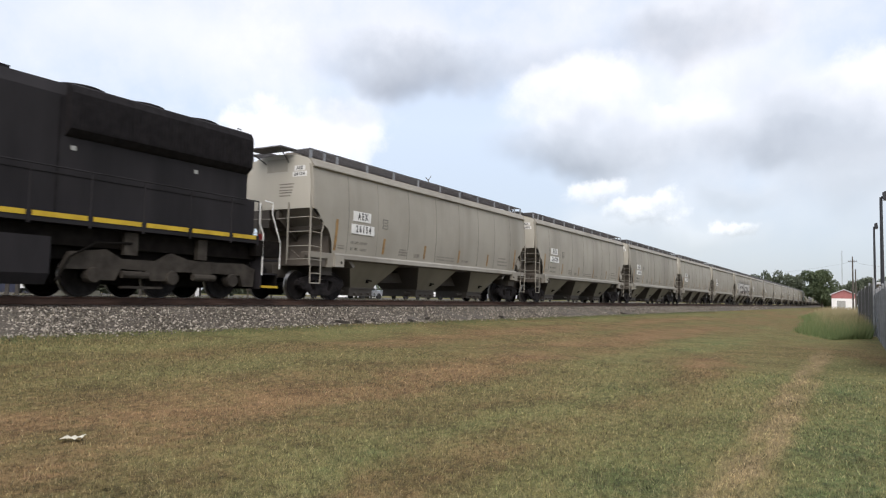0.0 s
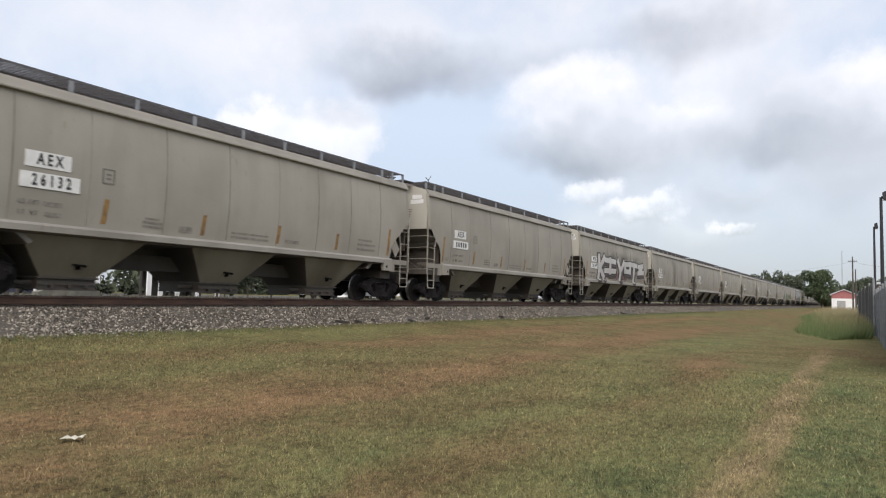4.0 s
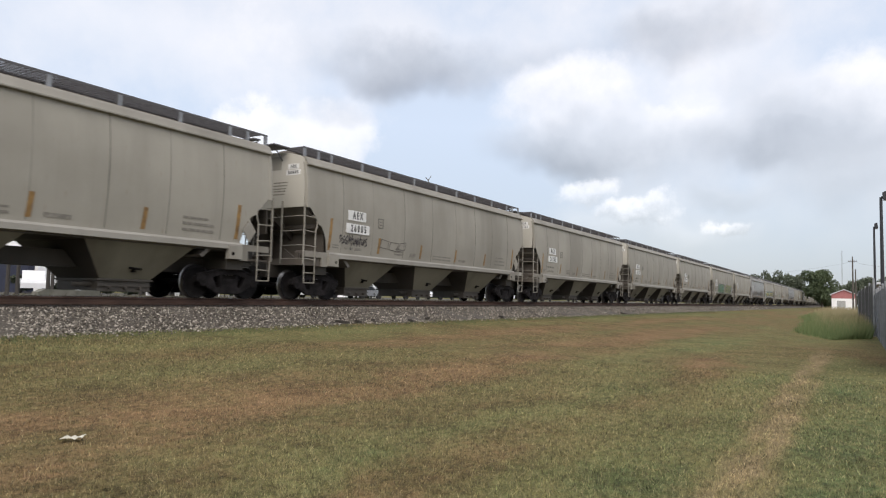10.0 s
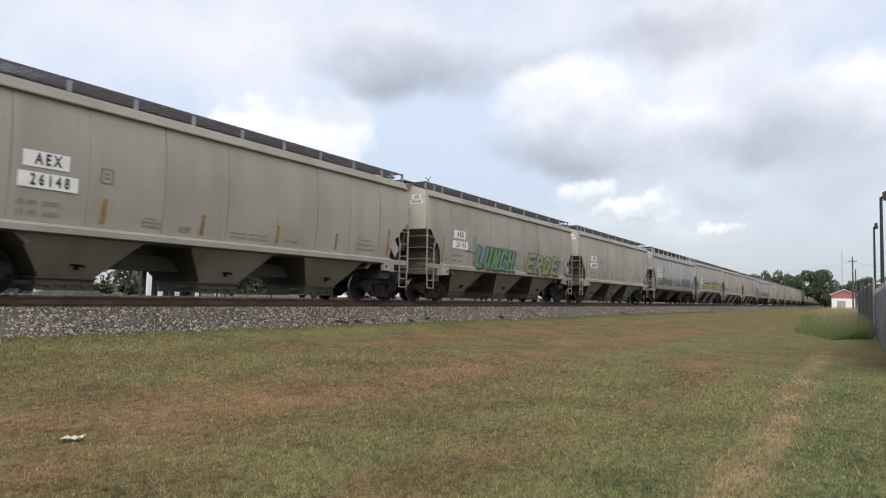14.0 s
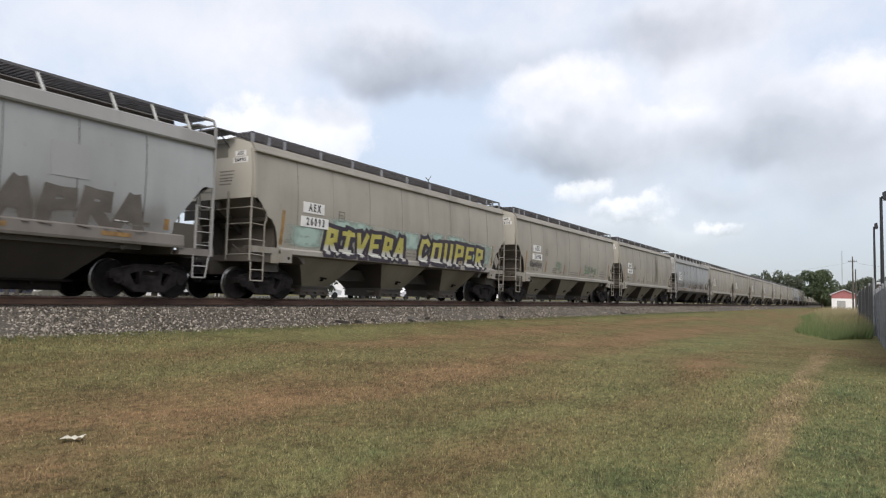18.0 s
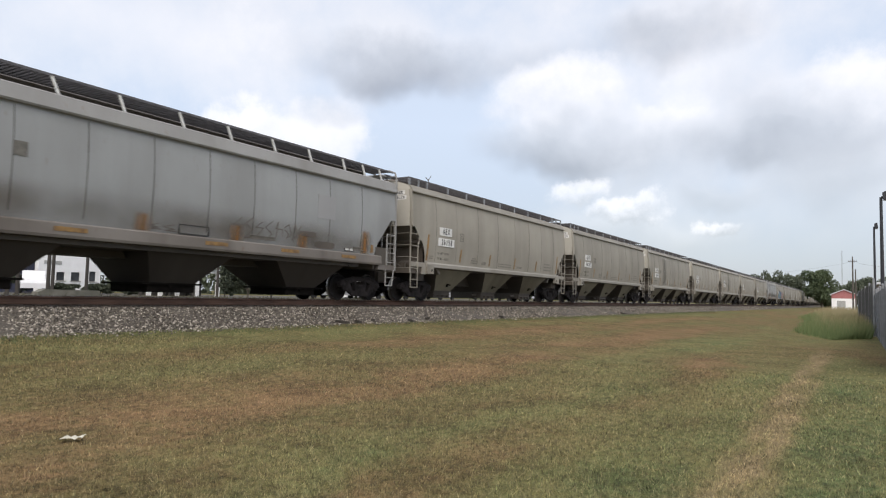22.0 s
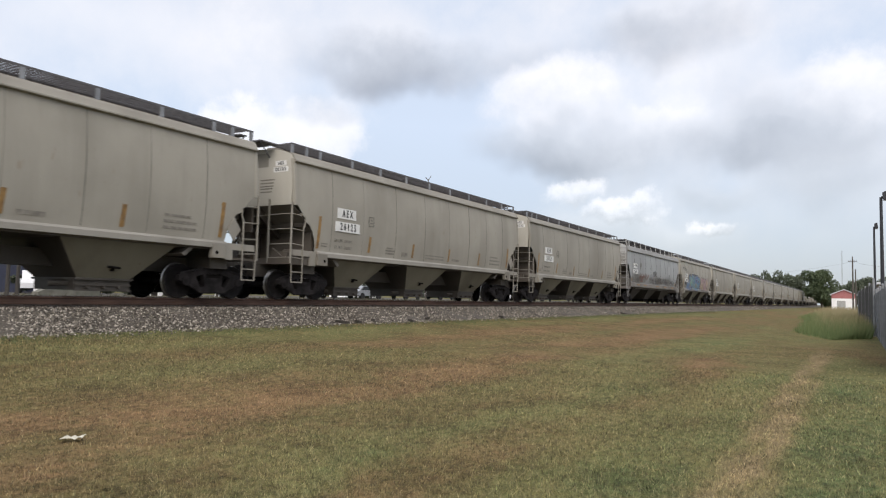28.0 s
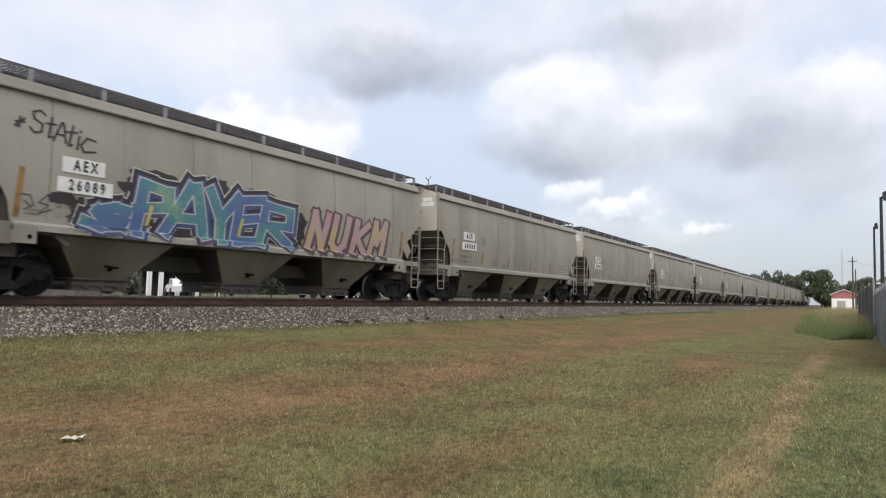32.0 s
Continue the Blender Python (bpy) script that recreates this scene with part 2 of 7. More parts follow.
def part(name, mb, material, parent, label="", smooth=False, at=None):
    """Links a mesh as one object under a thing or a part."""
    me = mb.mesh(name, smooth) if isinstance(mb, MB) else mb
    if material and not me.materials:
        me.materials.append(material)
    ob = new(name, me)
    ob.parent = parent
    if at is not None:
        ob.matrix_basis = at
    if label:
        ob["label"] = label
    return ob


def thing(name, at=None, label="", category="", group="", kind="", mb=None, material=None, smooth=False):
    me = None
    if mb is not None:
        me = mb.mesh(name, smooth) if isinstance(mb, MB) else mb
        if material:
            me.materials.append(material)
    ob = new(name, me)
    if at is not None:
        ob.matrix_basis = at
    return tagged(ob, label, category, group, kind)


def text_mesh(text, height, thick=0.004, spacing=1.0, wide=1.0, bold=0.045):
    cu = bpy.data.curves.new("lettering", "FONT")
    cu.body, cu.size, cu.extrude, cu.align_x, cu.align_y = text, height / 0.7, thick, "CENTER", "CENTER"
    cu.space_character, cu.resolution_u, cu.offset = spacing, 2, height * bold
    ob = bpy.data.objects.new("lettering", cu)
    me = bpy.data.meshes.new_from_object(ob)
    bpy.data.objects.remove(ob)
    # stands upright facing -y, x along the wagon
    me.transform(Matrix(((wide, 0, 0, 0), (0, 0, -1, 0), (0, 1, 0, 0), (0, 0, 0, 1))))
    me.materials.clear()
    me.materials.append(LETTER_BLACK)
    return me


# ---------------------------------------------------------------- wagons
BODY = 16.2      # length of a beige wagon's body
TRUCK_AT = 1.02  # truck centre from the end of the body


def side_y(z):
    """Half width of the bulging side at a height."""
    u = (z - 2.85) / 1.5
    return 1.59 - 0.125 * u * u


def cut_z(x):
    """Lower edge of the side sheet: cut away over the trucks."""
    pts = [(-0.01, 2.93), (0.10, 2.92), (0.47, 2.53), (0.52, 2.42), (0.70, 2.34), (0.84, 2.16), (0.95, 1.92), (1.02, 1.62), (1.06, 1.44), (99, 1.44)]
    for (a, p), (b, q) in zip(pts, pts[1:]):
        if x <= b:
            return p + (q - p) * (x - a) / (b - a)
    return 1.44


def side_sheet(s, length, cut, yfun, top):
    """The side sheet with its cut ends and 12 mm of thickness. s: -1 or 1."""
    mb = MB()
    ends = [0.0, 0.1, 0.2, 0.3, 0.4, 0.47, 0.52, 0.6, 0.7, 0.77, 0.84, 0.9, 0.95, 0.99, 1.02, 1.06, 1.2, 1.6]
    xs = ends + [1.6 + (length - 3.2) * i / 16 for i in range(1, 16)] + [length - x for x in reversed(ends)]
    rows = 9
    for layer in (0, 0.012):
        k = len(mb.v)
        for x in xs:
            zb = cut(min(x, length - x))
            for j in range(rows):
                z = zb + (top - zb) * j / (rows - 1)
                mb.v.append((x, s * (yfun(z) - layer), z))
        for i in range(len(xs) - 1):
            for j in range(rows - 1):
                a = k + i * rows + j
                mb.f.append((a, a + rows, a + rows + 1, a + 1))
    half = len(xs) * rows
    for i in range(len(xs) - 1):
        a = i * rows
        mb.f.append((a, a + half, a + rows + half, a + rows))
    return mb


def seam_strip(x, s, z0, z1, yfun, w=0.03):
    mb = MB()
    n = 8
    for i in range(n + 1):
        z = z0 + (z1 - z0) * i / n
        y = s * (yfun(z) + 0.005)
        mb.v += [(x - w / 2, y - s * 0.01, z), (x - w / 4, y, z), (x + w / 4, y, z), (x + w / 2, y - s * 0.01, z)]
    for i in range(n):
        for j in range(3):
            a = i * 4 + j
            mb.f.append((a, a + 1, a + 5, a + 4))
    return mb


def ladder(mb, stiles, rungs, r=0.018):
    for a, b in stiles:
        mb.tube(a, b, r * 1.35, 6)
    for a, b in rungs:
        mb.tube(a, b, r * 0.75, 5)
    return mb


WHEEL_R = 0.457
_wheel_profile = [(0.0, -0.075), (0.10, -0.075), (0.115, -0.045), (0.19, -0.02), (0.36, -0.03), (0.40, -0.065), (0.452, -0.065), (0.457, -0.055)]
_tread_profile = [(0.4575, -0.056), (0.461, 0.03), (0.465, 0.045), (0.487, 0.055), (0.488, 0.068), (0.48, 0.074)]
_back_profile = [(0.48, 0.074), (0.40, 0.07), (0.36, 0.01), (0.19, 0.02), (0.0, 0.04)]


def wheelset_meshes():
    wheel, tread = MB(), MB()
    for s in (-1, 1):
        flip = lambda prof: [(r, a if s < 0 else -a) for r, a in prof]
        wheel.lathe([(r, a + (s * 0.785)) for r, a in flip(_wheel_profile)], 30)
        wheel.lathe([(r, a + (s * 0.785)) for r, a in flip(_back_profile)], 30)
        tread.lathe([(r, a + (s * 0.785)) for r, a in flip(_tread_profile)], 30)
        wheel.tube((0, s * 0.86, 0), (0, s * 1.06, 0), 0.075, 12)
        # cap with three bolts, by which one sees it turn
        wheel.lathe([(0.0, s * 1.075), (0.085, s * 1.07), (0.09, s * 1.03)], 12)
        for k in range(3):
            a = k * math.tau / 3
            wheel.tube((0.055 * math.cos(a), s * 1.07, 0.055 * math.sin(a)), (0.055 * math.cos(a), s * 1.095, 0.055 * math.sin(a)), 0.02, 6)
    wheel.tube((0, -0.86, 0), (0, 0.86, 0), 0.085, 12)
    return wheel.mesh("wheels", True), tread.mesh("tread", True)


WHEEL_ME, TREAD_ME = wheelset_meshes()
WHEEL_ME.materials.append(WHEEL)
TREAD_ME.materials.append(TREAD)


def side_frame_mesh(s, wb=1.778):
    """Cast side frame of a three-piece truck, seen from the side: arched top, two windows, spring pocket and pedestal jaws."""
    h = wb / 2
    outer = [(-h - 0.23, 0.47), (-h - 0.23, 0.60), (-h - 0.10, 0.66), (-h + 0.18, 0.68), (-0.42, 0.79), (0.42, 0.79), (h - 0.18, 0.68), (h + 0.10, 0.66), (h + 0.23, 0.60),
             (h + 0.23, 0.47), (h + 0.13, 0.45), (h + 0.13, 0.53), (h - 0.13, 0.53), (h - 0.14, 0.38), (0.40, 0.17), (-0.40, 0.17), (-h + 0.14, 0.38), (-h + 0.13, 0.53), (-h - 0.13, 0.53), (-h - 0.13, 0.45)]
    bm = bmesh.new()
    holes = [[(-0.58, 0.58), (-0.33, 0.66), (-0.30, 0.33), (-0.42, 0.30)], [(0.33, 0.66), (0.58, 0.58), (0.42, 0.30), (0.30, 0.33)], [(-0.23, 0.67), (0.23, 0.67), (0.23, 0.56), (-0.23, 0.56)]]
    edges = []
    for loop in [outer] + holes:
        vs = [bm.verts.new((x, 0, z)) for x, z in loop]
        edges += [bm.edges.new((a, b)) for a, b in zip(vs, vs[1:] + vs[:1])]
    bmesh.ops.triangle_fill(bm, use_beauty=True, use_dissolve=False, edges=edges)
    ex = bmesh.ops.extrude_face_region(bm, geom=bm.faces[:])
    bmesh.ops.translate(bm, vec=(0, 0.15, 0), verts=[v for v in ex["geom"] if isinstance(v, bmesh.types.BMVert)])
    bmesh.ops.recalc_face_normals(bm, faces=bm.faces)
    me = bpy.data.meshes.new("side_frame")
    bm.to_mesh(me)
    bm.free()
    mb = MB()
    # raised flanges, bearing housings
    for a, b in [((-h - 0.2, 0.64), (-0.42, 0.80)), ((-0.42, 0.80), (0.42, 0.80)), ((0.42, 0.80), (h + 0.2, 0.64)), ((-0.42, 0.17), (0.42, 0.17)), ((-h + 0.1, 0.36), (-0.42, 0.17)), ((0.42, 0.17), (h - 0.1, 0.36))]:
        mb.tube((a[0], 0.03, a[1]), (b[0], 0.03, b[1]), 0.04, 6)
    for k in (-h, h):
        mb.lathe([(0.0, -0.02), (0.12, -0.02), (0.13, 0.0), (0.13, 0.14), (0, 0.14)], 14, "y", (k, 0, WHEEL_R))
        mb.box(k - 0.15, 0.0, WHEEL_R + 0.09, k + 0.15, 0.15, WHEEL_R + 0.16)
    extra = mb.mesh("x", True)
    bm = bmesh.new()
    bm.from_mesh(me)
    bm.from_mesh(extra)
    bm.to_mesh(me)
    bm.free()
    bpy.data.meshes.remove(extra)
    me.transform(Matrix.Translation((0, -1.13, 0)))
    if s > 0:
        me.transform(Matrix.Diagonal((1, -1, 1, 1)))
        me.flip_normals()
    me.materials.append(CAST)
    return me


SIDE_FRAMES = {s: side_frame_mesh(s) for s in (-1, 1)}


def springs_mesh(s):
    mb = MB()
    for x in (-0.17, 0.0, 0.17):
        for k in range(7):
            mb.lathe([(0.062, 0.20 + k * 0.034), (0.07, 0.205 + k * 0.034), (0.062, 0.222 + k * 0.034)], 10, "z", (x, s * 1.04, 0))
        mb.tube((x, s * 1.04, 0.19), (x, s * 1.04, 0.45), 0.045, 8)
    return mb.mesh("springs", True)


SPRINGS = {s: springs_mesh(s) for s in (-1, 1)}
for me in SPRINGS.values():
    me.materials.append(CAST)
BOLSTER = MB().box(-0.22, -1.12, 0.46, 0.22, 1.12, 0.66).prism([(-0.7, 0.66), (0.7, 0.66), (0.5, 0.8), (-0.5, 0.8)], "x", -0.2, 0.2).mesh("bolster")
BOLSTER.materials.append(BLACKISH)


def truck(parent, x):
    """One truck under a wagon: the bolster carries side frames, springs and the two wheelsets."""
    b = part("truck", BOLSTER, None, parent, "grimy black three-piece truck", at=pose(x, 0, 0))
    for s in (-1, 1):
        part("side_frame", SIDE_FRAMES[s], None, b)
        part("springs", SPRINGS[s], None, b)
    for k in (-0.889, 0.889):
        part("wheelset", AXLE_ME, None, b, "dark steel wheels with bright polished treads", at=pose(k, 0, WHEEL_R))
    return b


# wheels and treads in one mesh with two materials
_bm = bmesh.new()
_bm.from_mesh(WHEEL_ME)
_n = len(_bm.faces)
_bm.from_mesh(TREAD_ME)
_bm.faces.ensure_lookup_table()
for _f in _bm.faces[_n:]:
    _f.material_index = 1
AXLE_ME = bpy.data.meshes.new("wheelset")
_bm.to_mesh(AXLE_ME)
_bm.free()
AXLE_ME.materials.append(WHEEL)
AXLE_ME.materials.append(TREAD)


def coupler_mesh(d):
    """Drawbar and knuckle, pointing along -x for d = -1."""
    mb = MB()
    mb.box(-0.82 * 1, -0.07, 0.80, 0.3, 0.07, 0.96)
    mb.prism([(-0.86, -0.13), (-0.60, -0.16), (-0.55, 0.16), (-0.70, 0.19), (-0.86, 0.10), (-0.80, 0.0)], "z", 0.72, 1.02)
    mb.tube((-0.25, -0.16, 0.9), (-0.7, -0.2, 0.45), 0.025, 6)
    me = mb.mesh("coupler", False)
    if d > 0:
        me.transform(Matrix.Diagonal((-1, 1, 1, 1)))
        me.flip_normals()
    me.materials.append(CAST)
    return me


COUPLERS = {d: coupler_mesh(d) for d in (-1, 1)}


def mirrored(mb, length):
    """The same mesh at the wagon's other end."""
    out = MB()
    out.v = [(length - x, y, z) for x, y, z in mb.v]
    out.f = [tuple(reversed(q)) for q in mb.f]
    return out


def hopper_bay(x0, x1, top, bottom, ytop, ybot, ztop, zbot):
    """An inverted pyramid; top and bottom are (x, x) ranges."""
    mb = MB()
    t = [(x0, -ytop, ztop), (x1, -ytop, ztop), (x1, ytop, ztop), (x0, ytop, ztop)]
    b = [(bottom[0], -ybot, zbot), (bottom[1], -ybot, zbot), (bottom[1], ybot, zbot), (bottom[0], ybot, zbot)]
    mb.add(t + b, [(0, 1, 5, 4), (1, 2, 6, 5), (2, 3, 7, 6), (3, 0, 4, 7), (4, 5, 6, 7), (3, 2, 1, 0)])
    return mb


def decal(x0, x1, z0, z1, lean):
    """A thin painted strip that follows the near side's bulge; lean shifts its top along x."""
    mb = MB()
    n = max(1, int((z1 - z0) / 0.12))
    for i in range(n + 1):
        z = z0 + (z1 - z0) * i / n
        d = lean * (i / n - 0.5)
        y = -side_y(z)
        mb.v += [(x0 + d, y + 0.01, z), (x0 + d, y - 0.006, z), (x1 + d, y - 0.006, z), (x1 + d, y + 0.01, z)]
    for i in range(n):
        for j in range(3):
            a = i * 4 + j
            mb.f.append((a, a + 1, a + 5, a + 4))
    return mb


def corner_post(s):
    """An angle that follows the bulge of the side at the wagon's corner, with a lip towards the side sheet."""
    mb = MB()
    n = 8
    for i in range(n + 1):
        z = 2.90 + (4.36 - 2.90) * i / n
        y = side_y(z)
        mb.v += [(-0.055, s * (y - 0.09), z), (-0.055, s * (y + 0.004), z), (-0.02, s * (y + 0.018), z), (0.07, s * (y + 0.014), z), (0.075, s * (y - 0.02), z), (0.0, s * (y - 0.09), z)]
    for i in range(n):
        for j in range(6):
            a, b = i * 6 + j, i * 6 + (j + 1) % 6
            mb.f.append((a, b, b + 6, a + 6))
    mb.f += [tuple(range(6)), tuple(range(6 * n + 5, 6 * n - 1, -1))]
    return mb


def shaded_slope_bay(x0, x1, b0, b1, ytop, ybot, ztop, zbot, face, slope):
    """A hopper bay; its slope sheets take a darker colour, grime plus painted shade."""
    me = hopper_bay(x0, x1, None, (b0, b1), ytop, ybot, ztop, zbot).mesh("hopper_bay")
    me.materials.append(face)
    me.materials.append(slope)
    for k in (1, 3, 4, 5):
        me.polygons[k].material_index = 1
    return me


def fitted_text(text, width, height, bold=0.0):
    """Lettering scaled to a width and height, without thickness to speak of."""
    me = text_mesh(text, 0.2, 0.004, 1.5, 1.0, bold)
    xs = [v.co.x for v in me.vertices]
    zs = [v.co.z for v in me.vertices]
    me.transform(Matrix.Diagonal((width / (max(xs) - min(xs)), 1, height / (max(zs) - min(zs)), 1)))
    return me


def beige_wagon():
    """The common wagon: rounded sides, three hoppers, outboard running boards."""
    car = thing("hopper_wagon", label="weathered beige covered hopper wagon with three discharge bays rolling on rails",
                category="freight wagon", group="wagons of the train")
    Ln = BODY
    for s in (-1, 1):
        sheet = part("side_sheet", side_sheet(s, Ln, cut_z, side_y, 4.30), BEIGE, car, smooth=True)
        if s < 0:
            for x in (1.76, 3.44, 5.43, 7.45, 9.35, 11.1, 12.75, 14.45):
                part("seam", seam_strip(x, s, 1.6, 4.24, side_y, 0.03), SEAM, sheet)
        # top chord: rounded bright band with a lip that shades the sheet below
        poly = [(s * y, z) for y, z in [(1.44, 4.25), (1.555, 4.25), (1.575, 4.268), (1.57, 4.30), (1.535, 4.325), (1.475, 4.44), (1.40, 4.535), (1.33, 4.56), (1.32, 4.50)]]
        part("top_chord", MB().prism(poly, "x", -0.02, Ln + 0.02), CHORD, car, smooth=True)
        # side sill
        poly = [(s * y, z) for y, z in [(1.46, 1.37), (1.625, 1.37), (1.63, 1.50), (1.60, 1.555), (1.46, 1.56)]]
        part("side_sill", MB().prism(poly, "x", 1.05, Ln - 1.05), BEIGE_LIGHT, car)
        for x0, x1 in ((1.05, 1.52), (Ln - 1.52, Ln - 1.05)):
            pad = part("jacking_pad", MB().prism([(x0, 1.10), (x1, 1.10), (x1, 1.46), (x0, 1.46)], "y", s * 1.50, s * 1.645), GRIMY_SILL, car)
            hole = 1.38 if x0 < 8 else Ln - 1.38
            part("hole", MB().lathe([(0.0, s * 1.649), (0.05, s * 1.649), (0.05, s * 1.64)], 12, "y", (hole, 0, 1.24)), BLACKISH, pad)
        # running board on brackets
        y0, y1 = sorted((s * 1.33, s * 0.50))
        board = MB()
        for k in range(int(Ln / 0.10)):
            x = 0.0 + k * 0.10
            board.box(x, y0 + 0.02, 4.834, x + 0.04, y1 - 0.02, 4.866)
        for y in (y0, y1 - 0.02):
            board.box(-0.02, y, 4.82, Ln + 0.02, y + 0.02, 4.872)
        part("running_board", board, GRATING, car, "grey steel grating walkway along the roof edge")
        for x in (0.05, 0.70, 1.35, 3.02, 4.68, 6.38, 8.07, 9.75, 11.43, 13.15, 14.80, 15.45, 16.15):
            part("bracket", MB().prism([(s * 1.30, 4.53), (s * 1.34, 4.53), (s * 1.34, 4.82), (s * 1.30, 4.82)], "x", x - 0.055, x + 0.055), GALV, car)
    # roof with hatch trough
    poly = [(-1.44, 4.30), (-1.34, 4.53), (-0.8, 4.67), (0, 4.73), (0.8, 4.67), (1.34, 4.53), (1.44, 4.30), (1.2, 4.30), (-1.2, 4.30)]
    part("roof", MB().prism(poly, "x", 0.005, Ln - 0.005), BEIGE, car, smooth=True)
    hatch = MB()
    for k in range(4):
        hatch.prism([(-0.46, 4.66), (0.46, 4.66), (0.45, 4.84), (0.25, 4.94), (-0.25, 4.94), (-0.45, 4.84)], "x", 0.55 + k * 3.78, 0.55 + k * 3.78 + 3.68)
    part("hatch_cover", hatch, LIT_END_GRIME, car, "grimy trough hatch covers along the roof")
    for d in (0, 1):
        m = (lambda q: q) if d == 0 else (lambda q: mirrored(q, Ln))
        # end sheet with arched top
        arch = [(-1.44, 2.93), (1.44, 2.93), (1.46, 4.30), (1.37, 4.49), (1.2, 4.58), (0.8, 4.69), (0, 4.75), (-0.8, 4.69), (-1.2, 4.58), (-1.37, 4.49), (-1.46, 4.30)]
        end = part("end_sheet", m(MB().prism(arch, "x", -0.03, 0.02)), END_LIT_CREAM, car)
        for s in (-1, 1):
            part("corner_post", m(corner_post(s)), BEIGE, car)
        if d == 0:
            part("grime_patch", MB().box(-0.036, -0.42, 4.16, -0.031, 0.5, 4.60), GRIMY_SILL, end, "darker patch under the platform")
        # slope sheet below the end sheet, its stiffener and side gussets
        part("slope_sheet", m(MB().prism([(0.0, 2.95), (0.06, 2.95), (2.35, 1.16), (2.25, 1.10)], "y", -1.45, 1.45)), LIT_END_GRIME, car, "dark grimy slope sheet")
        part("slope_stiffener", m(MB().prism([(0.02, 2.90), (0.95, 2.15), (0.95, 1.95), (0.0, 2.62)], "y", -0.06, 0.06).box(0.56, -1.45, 2.29, 0.68, 1.45, 2.42).box(-0.02, 0.35, 2.34, 0.02, 1.42, 2.92)), SHADED_GRIME, car)
        part("bolster_web", m(MB().prism([(0.96, 1.12), (1.05, 1.12), (1.05, 2.14), (0.96, 2.20)], "y", -1.40, 1.40)), SHADED_BROWN, car)
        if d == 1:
            part("slope_support", m(MB().prism([(0.0, 2.30), (0.30, 2.30), (0.62, 2.42), (0.02, 2.88), (0.0, 2.88)], "y", -0.88, -0.82)), LIT_END_GRIME, car)
        part("slope_support", m(MB().prism([(0.0, 1.14), (0.96, 1.14), (0.96, 2.15), (0.02, 2.88), (0.0, 2.88)], "y", 0.82, 0.88)), SHADED_GRIME, car)
        # platform, end sill, centre sill
        beam = MB().box(-0.14, -1.54, 1.08, -0.03, 1.54, 1.26).box(-0.03, 1.45, 1.08, 1.06, 1.50, 1.14)
        # the web is a full plate at the leading end and a low rail, open above, at the trailing one
        beam.box(-0.03, -1.50, 1.08, 1.06, -1.45, 1.35 if d == 0 else 1.14)
        sill = part("end_sill", m(beam), SHADED_BROWN, car, "sooty end sill and web plates")
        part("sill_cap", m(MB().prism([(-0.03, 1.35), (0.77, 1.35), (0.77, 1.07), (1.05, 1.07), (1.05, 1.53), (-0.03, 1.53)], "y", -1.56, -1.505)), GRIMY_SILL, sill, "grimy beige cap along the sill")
        part("platform", m(MB().box(-0.03, -1.47, 1.10, 0.97, 1.47, 1.14)), SHADED_BROWN, car)
        part("centre_sill", m(MB().box(-0.45, -0.33, 0.70, Ln / 2, 0.33, 1.10).box(0.7, -1.3, 0.82, 1.3, 1.3, 1.10)), SHADED_GRIME, car)
        if d == 0:
            part("brake_reservoir", MB().lathe([(0, 0.15), (0.14, 0.15), (0.17, 0.2), (0.17, 0.85), (0.14, 0.9), (0, 0.9)], 14, "y", (0.5, -1.6, 1.42)), SHADED_BROWN, car, smooth=True)
            part("brake_valve", MB().box(0.2, -0.95, 1.14, 0.5, -0.45, 1.5).tube((0.1, -1.2, 1.2), (0.3, -0.4, 1.6), 0.03).tube((0.2, -1.3, 1.3), (0.2, -0.2, 1.25), 0.025).box(0.12, -1.15, 1.3, 0.2, -0.95, 1.48), SHADED_BROWN, car)
        else:
            wheel = MB()
            for k in range(16):
                a, b = k * math.tau / 16, (k + 1) * math.tau / 16
                wheel.tube((Ln + 0.16, 0.5 + 0.28 * math.cos(a), 2.2 + 0.28 * math.sin(a)), (Ln + 0.16, 0.5 + 0.28 * math.cos(b), 2.2 + 0.28 * math.sin(b)), 0.018, 5)
            for k in range(4):
                a = k * math.tau / 4
                wheel.tube((Ln + 0.14, 0.5, 2.2), (Ln + 0.16, 0.5 + 0.28 * math.cos(a), 2.2 + 0.28 * math.sin(a)), 0.012, 4)
            part("brake_wheel", wheel, BLACKISH, car)
            part("brake_stand", MB().box(Ln - 0.02, 0.4, 1.2, Ln + 0.12, 0.6, 2.3), SHADED_GRIME, car)
            part("corner_gusset", MB().prism([(-1.44, 1.92), (-0.98, 1.92), (-0.62, 2.14), (-0.62, 2.62), (-1.44, 2.62)], "x", Ln, Ln + 0.05), SHADED_GRIME, car)
            part("brake_box", MB().box(Ln - 0.30, -0.95, 1.14, Ln - 0.02, -0.25, 1.46).tube((Ln - 0.05, -1.42, 1.2), (Ln - 0.05, -1.0, 1.95), 0.035).tube((Ln - 0.05, -0.72, 1.2), (Ln - 0.05, -1.0, 1.95), 0.035).tube((Ln - 0.25, -1.2, 1.42), (Ln - 0.25, 1.2, 1.42), 0.03), SHADED_GRIME, car)
        for s in (-1, 1):
            y = s * 1.565
            stile, side = MB(), MB()
            # corner ladder: one stile at the corner, one on the side, rungs between, a stirrup below
            top = 2.98
            ladder(stile, [((-0.11, y, 1.10), (-0.11, y, top))], [])
            stile.box(-0.133, y - 0.02, 1.1, -0.09, y + 0.02, top)
            side.pipe([(0.42, y, 1.12), (0.42, y, 2.18), (0.49, y, 2.34), (0.49, y, 2.56), (0.30, y, 2.66)], 0.024)
